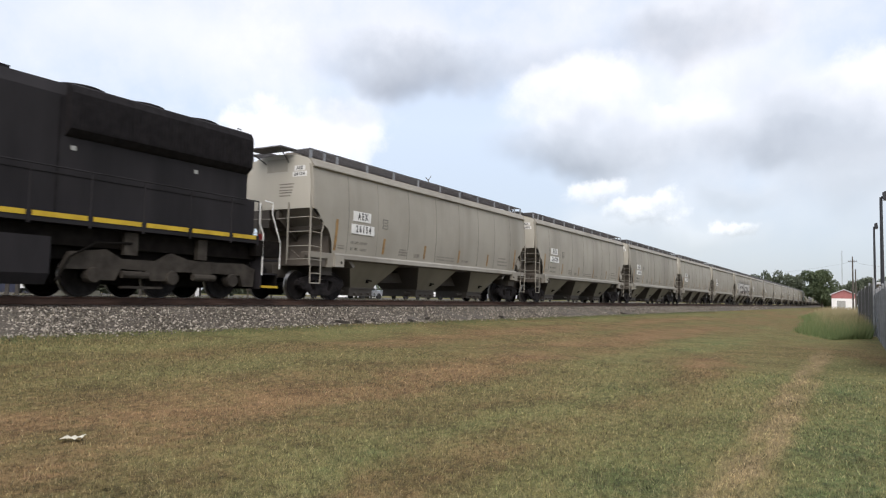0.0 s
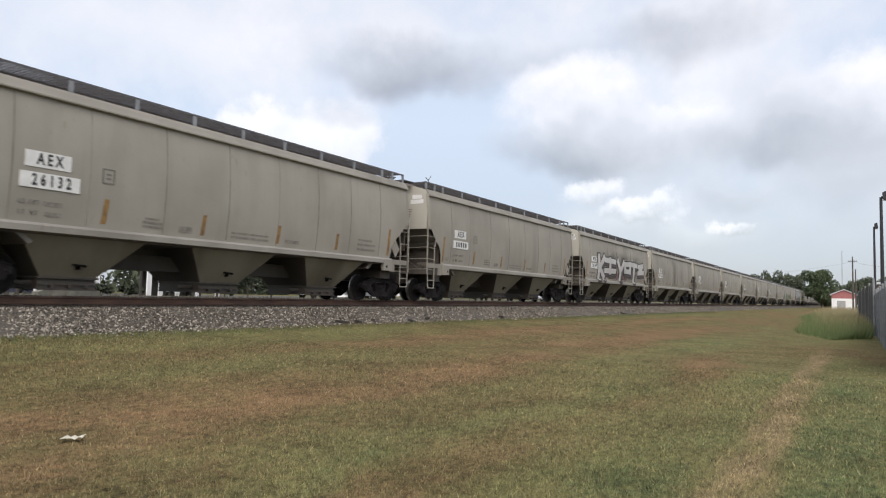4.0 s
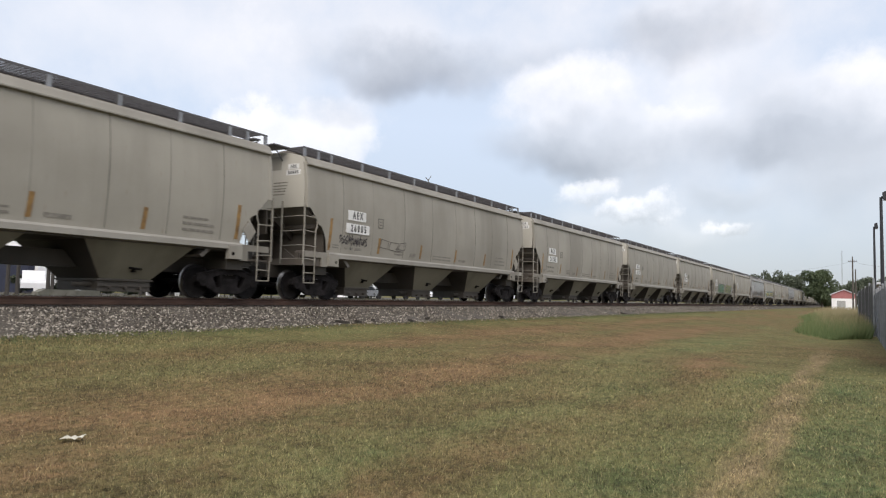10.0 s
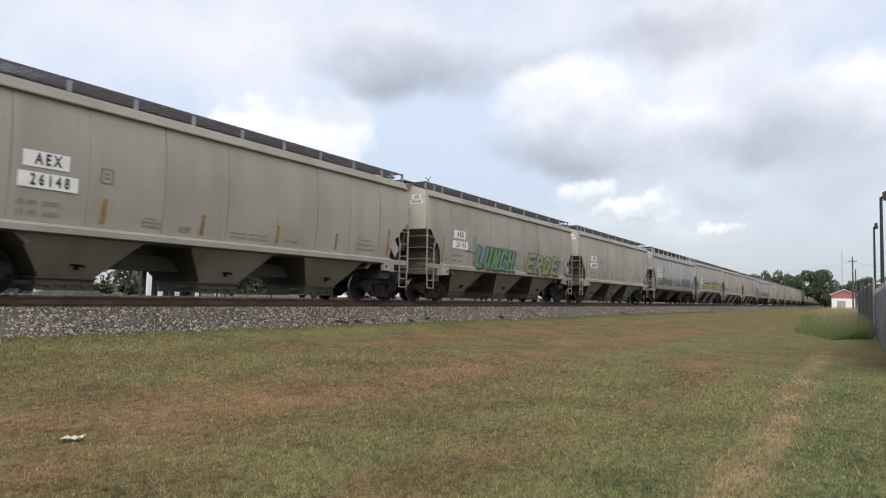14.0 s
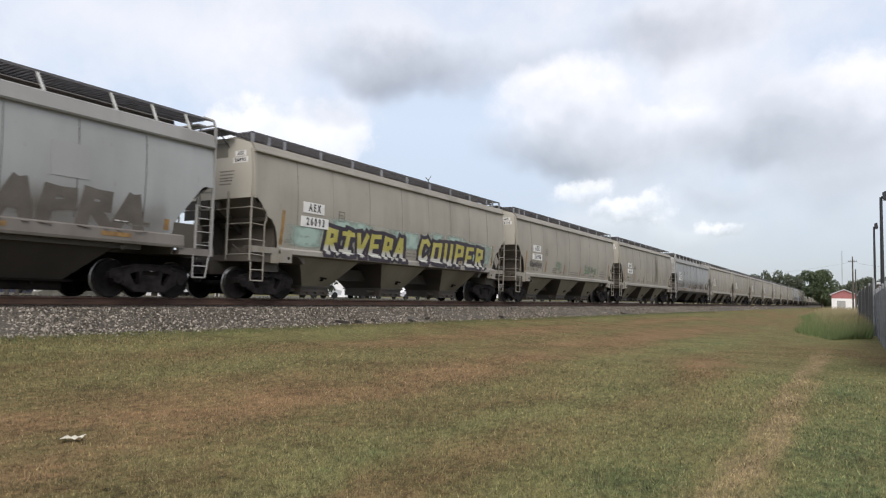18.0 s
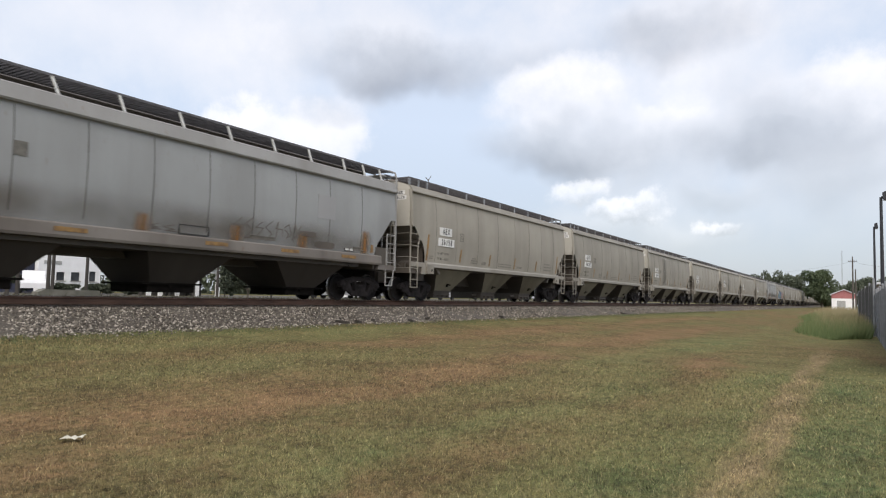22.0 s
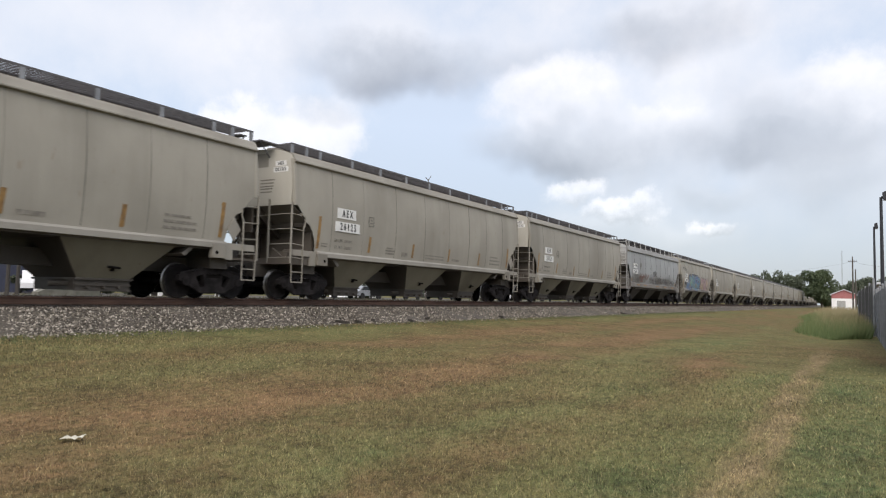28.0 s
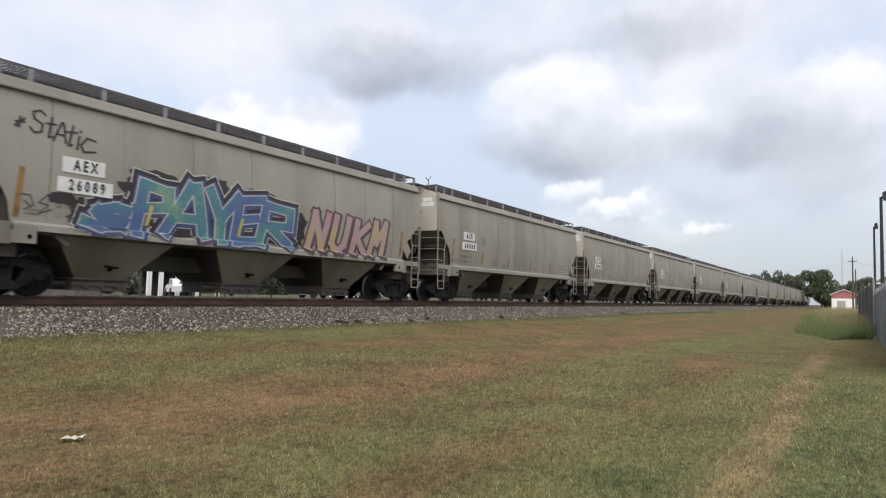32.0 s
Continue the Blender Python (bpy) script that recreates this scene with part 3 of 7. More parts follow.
            zs = (1.26, 1.68, 2.14, 2.60)
            for z in zs:
                side.tube((-0.11, y, z + 0.03), (0.46, y, z), 0.015, 5)
            part("corner_stile", m(stile), GRIMY_SILL, car)
            part("side_ladder", m(side), GRIMY_SILL, car)
            endl = MB()
            ye = s * 0.62
            endl.box(-0.15, ye - 0.02, 1.12, -0.10, ye + 0.02, 3.12)
            for z in zs:
                endl.tube((-0.12, y, z + 0.03), (-0.12, ye, z + 0.02), 0.015, 5)
            endl.tube((-0.12, ye, 2.62), (-0.08, ye + s * -1.2 * 0.5, 2.60), 0.013, 5)
            part("end_ladder", m(endl), GRIMY_SILL, car)
            step = MB()
            step.pipe([(-0.07, y, 1.12), (-0.05, y, 0.53), (0.42, y, 0.53), (0.42, y, 1.12)], 0.02)
            step.tube((-0.05, y, 0.84), (0.42, y, 0.84), 0.018, 5)
            part("stirrup_step", m(step), GRIMY_SILL, car)
        # roof end platform
        out_x = -0.74 if d == 0 else -0.30
        plat = MB().box(out_x, -0.76, 4.83, -0.02, 0.76, 4.866)
        plat.tube((out_x + 0.04, -0.7, 4.82), (-0.03, -0.45, 4.46), 0.022).tube((out_x + 0.04, 0.7, 4.82), (-0.03, 0.55, 4.46), 0.022)
        part("roof_platform", m(plat), GRATING, car)
        part("coupler", COUPLERS[-1 if d == 0 else 1], None, car, at=pose(0 if d == 0 else Ln, 0, 0))
        truck(car, TRUCK_AT if d == 0 else Ln - TRUCK_AT)
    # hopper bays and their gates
    part("body_floor", MB().box(1.1, -1.47, 1.32, Ln - 1.1, 1.47, 1.40), SHADED_GRIME, car, "shade-darkened grimy underside of the body")
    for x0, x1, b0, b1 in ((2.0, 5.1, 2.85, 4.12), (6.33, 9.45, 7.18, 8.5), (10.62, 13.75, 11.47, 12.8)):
        bay = part("hopper_bay", shaded_slope_bay(x0, x1, b0, b1, 1.50, 0.86, 1.395, 0.42, BEIGE_DIRTY, SHADED_GRIME), None, car, "grimy hopper bay")
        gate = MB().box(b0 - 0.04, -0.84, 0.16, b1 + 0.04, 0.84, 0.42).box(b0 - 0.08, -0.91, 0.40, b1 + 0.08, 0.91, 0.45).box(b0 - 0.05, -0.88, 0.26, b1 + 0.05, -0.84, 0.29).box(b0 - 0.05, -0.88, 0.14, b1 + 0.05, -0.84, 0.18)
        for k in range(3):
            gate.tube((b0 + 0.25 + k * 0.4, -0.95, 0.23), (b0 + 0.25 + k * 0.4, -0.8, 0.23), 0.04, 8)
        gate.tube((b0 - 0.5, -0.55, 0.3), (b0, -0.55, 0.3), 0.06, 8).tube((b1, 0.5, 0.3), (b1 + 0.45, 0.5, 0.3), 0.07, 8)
        part("discharge_gate", gate, SHADED_GRIME, bay)
        part("bay_handle", MB().tube(((x0 + x1) / 2 - 0.15, -1.16, 0.72), ((x0 + x1) / 2 + 0.2, -1.12, 0.70), 0.028, 6).box((x0 + x1) / 2, -1.08, 0.62, (x0 + x1) / 2 + 0.08, -1.0, 0.72), BLACKISH, bay)
    # placard board at the trailing end
    part("placard_board", MB().prism([(Ln - 1.02, 1.92), (Ln - 0.78, 1.60), (Ln - 0.54, 1.92), (Ln - 0.78, 2.24)], "y", -1.60, -1.575), GRIMY_SILL, car, "grey diamond placard board")
    # reflectors and stencils on the near side
    for x, z0, z1 in ((1.15, 1.64, 2.68), (3.86, 1.68, 2.25), (6.65, 1.66, 2.2), (9.40, 1.66, 2.2), (12.10, 1.66, 2.2), (15.02, 1.66, 2.62)):
        part("reflector", decal(x - 0.06, x + 0.06, z0, z1, 0.04), ORANGE, car, "faded orange reflector strip")
    bars = [(2.46, 1.93, 2.86, 2.02), (2.50, 1.71, 2.86, 1.80), (4.85, 1.70, 5.4, 1.76), (4.85, 1.80, 5.4, 1.86), (4.9, 1.9, 5.3, 1.95),
            (1.3, 1.72, 1.6, 1.76), (1.3, 1.80, 1.6, 1.84), (5.9, 1.68, 6.3, 1.84), (7.6, 1.68, 9.0, 1.74), (7.6, 1.80, 9.0, 1.85), (9.7, 1.70, 10.3, 1.80), (13.2, 1.9, 14.2, 1.97), (13.2, 1.74, 14.2, 1.81), (13.2, 2.06, 14.0, 2.12)]
    for x0, z0, x1, z1 in bars:
        part("stencil_bar", decal(x0, x1, z0, z1, 0.0), FAINT, car)
    for text, x, z, w in (("LD LMT", 2.15, 1.975, 0.42), ("LT", 2.02, 1.755, 0.12), ("WT", 2.27, 1.755, 0.16)):
        me = fitted_text(text, w, 0.10)
        me.materials.clear()
        part("lettering", me, STENCIL, car, at=pose(x, -side_y(z) - 0.006, z))
    frame_bar = MB()
    for x0, z0, x1, z1 in ((3.72, 2.60, 3.75, 2.95), (4.0, 2.60, 4.03, 2.95), (3.75, 2.60, 4.0, 2.63), (3.75, 2.92, 4.0, 2.95), (3.82, 2.7, 3.94, 2.74), (3.82, 2.8, 3.94, 2.84)):
        frame_bar.box(x0, -1.596, z0, x1, -1.58, z1)
    part("stencil_frame", frame_bar, STENCIL, car)
    for k, z in enumerate((3.72, 3.62, 3.52, 3.44, 3.34)):
        part("stencil_bar", MB().box(-0.035, -0.72 + 0.03 * k, z, -0.03, -0.1, z + 0.04), FAINT, car)
    for s0, z0, z1, w in ((-0.95, 4.16, 4.325, 0.46), (-0.95, 3.965, 4.13, 0.62)):
        part("end_plate", MB().box(-0.037, s0 - w / 2, z0, -0.03, s0 + w / 2, z1), PLATE_WHITE, car)
    return car


MARK_ME = text_mesh("AEX", 0.235, spacing=1.55, wide=0.68, bold=0.04)


def markings(car, number, x=2.0, dy=0.0, zoff=0.0, end_x=-0.039, end_y=-0.95):
    """White plates with the wagon's letters and number on the near side, and small ones on the end."""
    a = part("marking_plate", MB().box(x, -1.602 - dy, 2.72 + zoff, x + 0.98, -1.57 - dy, 3.06 + zoff), PLATE_WHITE, car, "white painted plate with black letters")
    part("lettering", MARK_ME, None, a, at=pose(x + 0.52, -1.605 - dy, 2.89 + zoff))
    b = part("marking_plate", MB().box(x - 0.08, -1.600 - dy, 2.28 + zoff, x + 1.20, -1.56 - dy, 2.61 + zoff), PLATE_WHITE, car, "white painted plate with black numerals")
    if number is None:
        for k in range(5):
            part("number_bar", MB().box(x + 0.12 + k * 0.2, -1.606 - dy, 2.34 + zoff, x + 0.22 + k * 0.2, -1.60 - dy, 2.55 + zoff), LETTER_BLACK, b)
        return
    part("lettering", text_mesh(number, 0.235, spacing=1.6, wide=0.68, bold=0.04), None, b, at=pose(x + 0.58, -1.603 - dy, 2.445 + zoff))
    for z, tx, hh in ((4.242, "AEX", 0.115), (4.047, number, 0.115)):
        part("end_lettering", fitted_text(tx, 0.090 * len(tx), hh, 0.07), None, car, at=pose(end_x, end_y, z, 0, 0, -90))


def grey_wagon():
    """The older kind: flat grey sides, open ends with full-height ladders, slanted roof brackets."""
    Ln = GREY_BODY_LEN
    car = thing("grey_hopper_wagon", label="weathered grey covered hopper wagon with flat sides and open ends",
                category="freight wagon", group="wagons of the train")

    def cut(x):
        for (a, p), (b, q) in zip(((-1, 2.95), (0.34, 2.95), (1.12, 1.98), (1.16, 1.60)), ((0.34, 2.95), (1.12, 1.98), (1.16, 1.60), (99, 1.60))):
            if x <= b:
                return p + (q - p) * (x - a) / (b - a)
        return 1.60

    yfun = side_y
    for s in (-1, 1):
        sheet = part("side_sheet", side_sheet(s, Ln, cut, yfun, 4.05), GREY_BODY, car, smooth=True)
        if s < 0:
            for k, x in enumerate((2.0, 3.7, 5.3, 7.0, 8.7, 10.3, 12.0, 13.6, 15.3)):
                part("seam", seam_strip(x, s, 1.75, 3.95, yfun, 0.03), DARK_SEAM, sheet)
        poly = [(s * y, z) for y, z in [(1.50, 4.00), (1.60, 4.00), (1.63, 4.04), (1.56, 4.36), (1.42, 4.42), (1.40, 4.05)]]
        part("top_chord", MB().prism(poly, "x", 0.05, Ln - 0.05), GREY_LIGHT, car)
        poly = [(s * y, z) for y, z in [(1.46, 1.28), (1.62, 1.28), (1.64, 1.34), (1.62, 1.58), (1.56, 1.62), (1.46, 1.62)]]
        sill = part("side_sill", MB().prism(poly, "x", 0.9, Ln - 0.9), GREY_SILL, car)
        if s < 0:
            for x in (2.6, 4.6, 8.6, 11.4, 14.2):
                part("reflector", MB().box(x, -1.645, 1.42, x + 0.75, -1.625, 1.52), ORANGE, sill, "orange reflector strip")
        y0, y1 = sorted((s * 1.36, s * 0.52))
        board = MB()
        for k in range(int(Ln / 0.12)):
            x = k * 0.12
            board.box(x, y0 + 0.02, 4.80, x + 0.075, y1 - 0.02, 4.84)
        for y in (y0, y1 - 0.02):
            board.box(-0.05, y, 4.79, Ln + 0.05, y + 0.02, 4.85)
        part("running_board", board, GRATING, car)
        for x in (0.5, 1.3, 2.9, 4.6, 6.2, 7.9, 9.5, 11.2, 12.8, 14.5, 15.6, 16.6):
            part("bracket", MB().prism([(x - 0.12, 4.80), (x - 0.06, 4.80), (x + 0.14, 4.38), (x + 0.08, 4.38)], "y", s * 1.32, s * 1.37), PLATE_WHITE, car)
    poly = [(-1.5, 4.2), (-1.3, 4.45), (-0.7, 4.6), (0.7, 4.6), (1.3, 4.45), (1.5, 4.2)]
    part("roof", MB().prism(poly, "x", 0.06, Ln - 0.06), GREY_BODY, car)
    part("hatch_cover", MB().prism([(-0.50, 4.55), (0.50, 4.55), (0.48, 4.78), (0.3, 4.88), (-0.3, 4.88), (-0.48, 4.78)], "x", 0.5, Ln - 0.5), SHADED_GRIME, car)
    for d in (0, 1):
        m = (lambda q: q) if d == 0 else (lambda q: mirrored(q, Ln))
        part("end_sheet", m(MB().prism([(-1.5, 2.95), (1.5, 2.95), (1.5, 4.3), (1.2, 4.5), (0, 4.62), (-1.2, 4.5), (-1.5, 4.3)], "x", 0.045, 0.10)), END_GREY, car)
        part("slope_sheet", m(MB().prism([(0.05, 2.97), (0.11, 2.97), (2.6, 1.2), (2.5, 1.12)], "y", -1.48, 1.48)), SHADED_GRIME, car, "dark grimy slope sheet")
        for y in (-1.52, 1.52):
            part("gusset_plate", m(MB().box(0.30, y - 0.02, 1.30, 1.16, y + 0.02, 1.92)), SHADED_GRIME, car)
        part("bolster_web", m(MB().box(1.05, -1.4, 1.12, 1.12, 1.4, 2.3)), LIT_END_GRIME, car)
        part("slope_support", m(MB().prism([(0.1, 1.16), (1.05, 1.16), (1.05, 2.35), (0.34, 2.92), (0.1, 2.92)], "y", 0.86, 0.92)), LIT_END_GRIME, car)
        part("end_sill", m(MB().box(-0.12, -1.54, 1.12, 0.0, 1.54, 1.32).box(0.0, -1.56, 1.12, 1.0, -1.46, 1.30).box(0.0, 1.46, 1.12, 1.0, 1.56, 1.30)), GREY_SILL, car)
        part("platform", m(MB().box(0, -1.46, 1.12, 1.05, 1.46, 1.16)), SHADED_GRIME, car)
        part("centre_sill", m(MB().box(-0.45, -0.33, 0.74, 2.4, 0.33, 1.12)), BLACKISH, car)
        part("centre_post", m(MB().box(-0.03, -0.04, 1.16, 0.045, 0.04, 4.6)), GREY_LIGHT, car)
        if d == 0:
            part("brake_reservoir", MB().lathe([(0, 0.1), (0.16, 0.1), (0.18, 0.15), (0.18, 0.8), (0.16, 0.85), (0, 0.85)], 14, "y", (0.55, -1.5, 1.46)), SHADED_GRIME, car, smooth=True)
        for s in (-1, 1):
            y = s * 1.56
            tall = MB()
            tall.box(-0.03, y - 0.035, 1.12, 0.03, y + 0.035, 4.55)
            tall.pipe([(0.0, y, 4.55), (0.06, y * 0.98, 4.78), (0.25, s * 1.34, 4.86)], 0.03)
            part("corner_post", m(tall), GREY_LIGHT, car)
            ends = MB().box(-0.03, s * 0.95 - 0.02, 1.12, 0.02, s * 0.95 + 0.02, 4.7)
            for z in (1.5, 1.95, 2.4, 2.85, 3.3, 3.75, 4.2):
                ends.tube((0, y, z), (0, s * 0.95, z), 0.015, 5)
            part("end_ladder", m(ends), GREY_LIGHT, car)
            side = MB().box(0.48, y - 0.02, 1.3, 0.53, y + 0.02, 2.45)
            for z in (1.4, 1.75, 2.1, 2.42):
                side.tube((0, y, z), (0.5, y, z), 0.015, 5)
            part("side_ladder", m(side), GREY_LIGHT, car)
            part("stirrup_step", m(MB().pipe([(0.05, y, 1.14), (0.15, y, 0.55), (0.55, y, 0.55), (0.55, y, 1.14)], 0.02).tube((0.1, y, 0.85), (0.55, y, 0.85), 0.018, 5)), GREY_LIGHT, car)
        part("roof_bar", m(MB().tube((0.0, -1.5, 4.66), (0.0, 1.5, 4.66), 0.025).box(-0.25, -0.9, 4.74, 0.05, 0.9, 4.78)), GREY_LIGHT, car)
        part("coupler", COUPLERS[-1 if d == 0 else 1], None, car, at=pose(0 if d == 0 else Ln, 0, 0))
        truck(car, 1.45 if d == 0 else Ln - 1.45)
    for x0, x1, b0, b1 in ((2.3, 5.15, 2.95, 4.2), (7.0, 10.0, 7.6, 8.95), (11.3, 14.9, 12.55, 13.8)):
        bay = part("hopper_bay", hopper_bay(x0, x1, None, (b0, b1), 1.46, 0.80, 1.34, 0.36), DARK_BAY, car, "dark brown hopper bay")
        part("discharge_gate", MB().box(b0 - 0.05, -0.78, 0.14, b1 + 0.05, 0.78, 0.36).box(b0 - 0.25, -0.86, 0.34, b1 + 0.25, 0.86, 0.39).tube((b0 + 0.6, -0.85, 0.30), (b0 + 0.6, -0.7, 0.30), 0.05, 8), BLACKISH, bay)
    part("floor_sheet", MB().box(2.0, -1.44, 1.16, Ln - 2.0, 1.44, 1.34).box(2.4, -0.33, 0.98, Ln - 2.4, 0.33, 1.16), SHADED_GRIME, car)
    for x, z0, z1 in ((1.35, 1.75, 2.35), (15.9, 1.7, 2.3)):
        part("reflector", MB().box(x, -side_y(z0) - 0.03, z0, x + 0.14, -side_y(z0), z1), ORANGE, car, "orange reflector strip")
    for k in range(8):
        part("stencil_bar", MB().box(0.036, -1.42, 3.85 - k * 0.11, 0.045, -1.02, 3.89 - k * 0.11), FAINT, car)
    for x0, z0, x1, z1 in ((3.7, 2.9, 3.98, 3.2), (14.9, 1.72, 15.5, 2.0), (10.2, 1.72, 11.2, 1.95)):
        part("stencil_bar", MB().box(x0, -side_y(z0) - 0.012, z0, x1, -side_y(z0), z1), STENCIL, car)
    for z0, z1, w in ((4.16, 4.325, 0.46), (3.965, 4.13, 0.60)):
        part("end_plate", MB().box(0.034, -0.6 - w / 2, z0, 0.045, -0.6 + w / 2, z1), PLATE_WHITE, car)
    part("patch", MB().box(13.0, -1.597, 2.62, 13.85, -1.57, 3.38), PATCH_GREY, car, "lighter repainted patch")
    return car


GREY_BODY_LEN = 17.35
LOCO_BLACK = mat("black_locomotive_paint", [(0.0125, 0.0115, 0.0130), (0.026, 0.0238, 0.0262)], 1.2, 0.75, 0, 0.1, stretch=(1, 1, 0.3), spec=0.2)
LOCO_GRILLE = mat("black_radiator_grille", [(0.0105, 0.0096, 0.0106), (0.020, 0.0182, 0.0198)], 5, 0.85, 0, 0.3, spec=0.12)
YELLOW = mat("yellow_stripe_paint", [(0.42, 0.27, 0.01), (0.58, 0.40, 0.02)], 3, 0.5, 0, 0.05)
LOCO_TRUCK = mat("dusty_truck_frame", [(0.026, 0.0225, 0.019), (0.062, 0.054, 0.045)], 3, 0.9, 0, 0.4, spec=0.2)
RED = mat("dark_red_paint", [(0.22, 0.02, 0.02), (0.3, 0.03, 0.025)], 4, 0.5)
LOCO_AXLES, LOCO_AXLE_AT, LOCO_R = [], (0.0, 2.12, 4.1), 0.508
LOCO_AXLE_ME = AXLE_ME.copy()
LOCO_AXLE_ME.transform(Matrix.Diagonal((LOCO_R / WHEEL_R, 1, LOCO_R / WHEEL_R, 1)))


def locomotive():
    """Six-axle diesel; its origin is the trailing end of the hood, x runs back along the train."""
    loco = thing("diesel_locomotive", label="black six-axle diesel locomotive with a yellow sill stripe", category="locomotive")
    F, R = -19.0, 0.0
    hood = [(-1.02, 1.70), (-1.02, 4.55), (-0.85, 4.86), (0.85, 4.86), (1.02, 4.55), (1.02, 1.70)]
    part("hood", MB().prism(hood, "x", F + 4.3, R), LOCO_BLACK, loco)
    for s in (-1, 1):
        flare = [(s * 1.0, 3.62), (s * 1.08, 3.66), (s * 1.24, 3.80), (s * 1.25, 4.62), (s * 1.16, 4.80), (s * 1.0, 4.87)]
        fl = part("radiator_flare", MB().prism(flare, "x", -5.45, R - 0.02), LOCO_GRILLE, loco, "black louvred radiator flare")
        slats = MB()
        for k in range(52):
            slats.box(-5.3 + k * 0.1, s * 1.245 if s > 0 else -1.262, 3.84, -5.26 + k * 0.1, s * 1.262 if s > 0 else -1.245, 4.6)
        part("louvres", slats, LOCO_GRILLE, fl)
        for x in (-5.6, -9.0, -12.4):
            part("door_line", MB().box(x, s * 1.022 if s > 0 else -1.03, 1.8, x + 0.05, s * 1.03 if s > 0 else -1.022, 4.5), LOCO_GRILLE, loco)
        part("hood_ledge", MB().box(F + 4.5, min(s * 1.02, s * 1.04), 2.75, -0.1, max(s * 1.02, s * 1.04), 2.79), LOCO_BLACK, loco)
        # walkway with the striped sill, rail posts and handrail
        part("walkway", MB().box(F, min(s * 0.9, s * 1.5), 1.60, R + 0.1, max(s * 0.9, s * 1.5), 1.83), LOCO_BLACK, loco)
        x, run = R - 0.87, 0.84
        for k in range(12):
            part("sill_stripe", MB().box(x, min(s * 1.5, s * 1.515), 1.71, x + run, max(s * 1.5, s * 1.515), 1.82), YELLOW, loco, "yellow reflective stripe")
            x, run = x - 1.36, 1.22
        rail = MB()
        for k in range(13):
            px = R + 0.42 - k * 1.36 if k else R + 0.05
            rail.box(px - 0.03, min(s * 1.47, s * 1.51), 1.55, px + 0.03, max(s * 1.47, s * 1.51), 1.74)
            rail.tube((px, s * 1.49, 1.7), (px, s * 1.49, 2.82), 0.016, 5)
        rail.tube((R + 0.05, s * 1.49, 2.82), (F + 1.0, s * 1.49, 2.82), 0.018, 6)
        part("handrail", rail, LOCO_BLACK, loco)
        for x, z in ((-1.9, 3.36), (-5.3, 3.34), (-8.3, 3.3)):
            part("label_plate", MB().box(x, s * 1.028 if s > 0 else -1.034, z, x + 0.13, s * 1.034 if s > 0 else -1.028, z + 0.10), SIGN_GREY, loco)
        # end steps with bright grab irons
        step = MB()
        for z in (0.34, 0.72, 1.12, 1.5):
            step.box(0.30, min(s * 1.0, s * 1.45), z, 0.95, max(s * 1.0, s * 1.45), z + 0.05)
        step.box(0.26, min(s * 1.0, s * 1.45), 0.3, 0.30, max(s * 1.0, s * 1.45), 1.6)
        st = part("end_steps", step, LOCO_BLACK, loco)
        part("step_edge", MB().box(0.30, min(s * 1.45, s * 1.47), 0.33, 0.95, max(s * 1.45, s * 1.47), 0.40), YELLOW, st)
        part("grab_iron", MB().pipe([(0.28, s * 1.48, 0.7), (0.28, s * 1.48, 1.9), (0.12, s * 1.48, 2.2), (0.12, s * 1.48, 2.8)], 0.022)
             .pipe([(0.98, s * 1.48, 0.9), (0.98, s * 1.48, 1.7), (0.62, s * 1.48, 2.5), (0.62, s * 1.48, 2.85), (0.3, s * 1.48, 2.88)], 0.022), PLATE_WHITE, st, "white painted grab iron")
    part("frame", MB().box(F, -1.2, 1.15, R + 0.45, 1.2, 1.58).box(R, -1.5, 1.25, R + 0.95, 1.5, 1.70), BLACKISH, loco)
    part("rear_marker", MB().lathe([(0, 0), (0.10, 0), (0.10, 0.05), (0, 0.06)], 12, "x", (1.0, -0.6, 1.9)), RED, loco)
    part("rear_locker", MB().box(R, -0.92, 1.70, R + 0.42, 0.92, 2.9).box(R, -0.5, 2.9, R + 0.3, 0.5, 3.1), LOCO_BLACK, loco)
    part("plow", MB().box(0.9, -1.4, 0.3, 0.98, 1.4, 0.75), BLACKISH, loco)
    for x in (-1.15, -2.95, -4.65):
        part("radiator_fan", MB().lathe([(0, 5.05), (0.60, 5.05), (0.68, 5.02), (0.70, 4.84), (0.66, 4.84), (0.64, 4.98), (0, 4.98)], 24, "z", (x, 0, 0)), LOCO_GRILLE, loco)
    part("roof_loop", MB().pipe([(-0.25, -0.8, 4.86), (-0.25, -0.8, 4.98), (-0.12, -0.8, 4.98), (-0.12, -0.8, 4.86)], 0.015), LOCO_BLACK, loco)
    part("exhaust_hood", MB().box(-9.5, -0.6, 4.84, -6.5, 0.6, 5.0), LOCO_BLACK, loco)
    part("cab", MB().prism([(F + 1.0, 1.7), (F + 4.3, 1.7), (F + 4.3, 4.75), (F + 1.9, 4.75), (F + 1.6, 3.3), (F + 1.0, 3.1)], "y", -1.5, 1.5), LOCO_BLACK, loco)
    part("fuel_tank", MB().prism([(-1.30, 0.26), (1.30, 0.26), (1.45, 0.5), (1.45, 1.3), (-1.45, 1.3), (-1.45, 0.5)], "x", -12.3, -5.85), LOCO_BLACK, loco)
    part("coupler", COUPLERS[1], None, loco, at=pose(0.45, 0, 0))
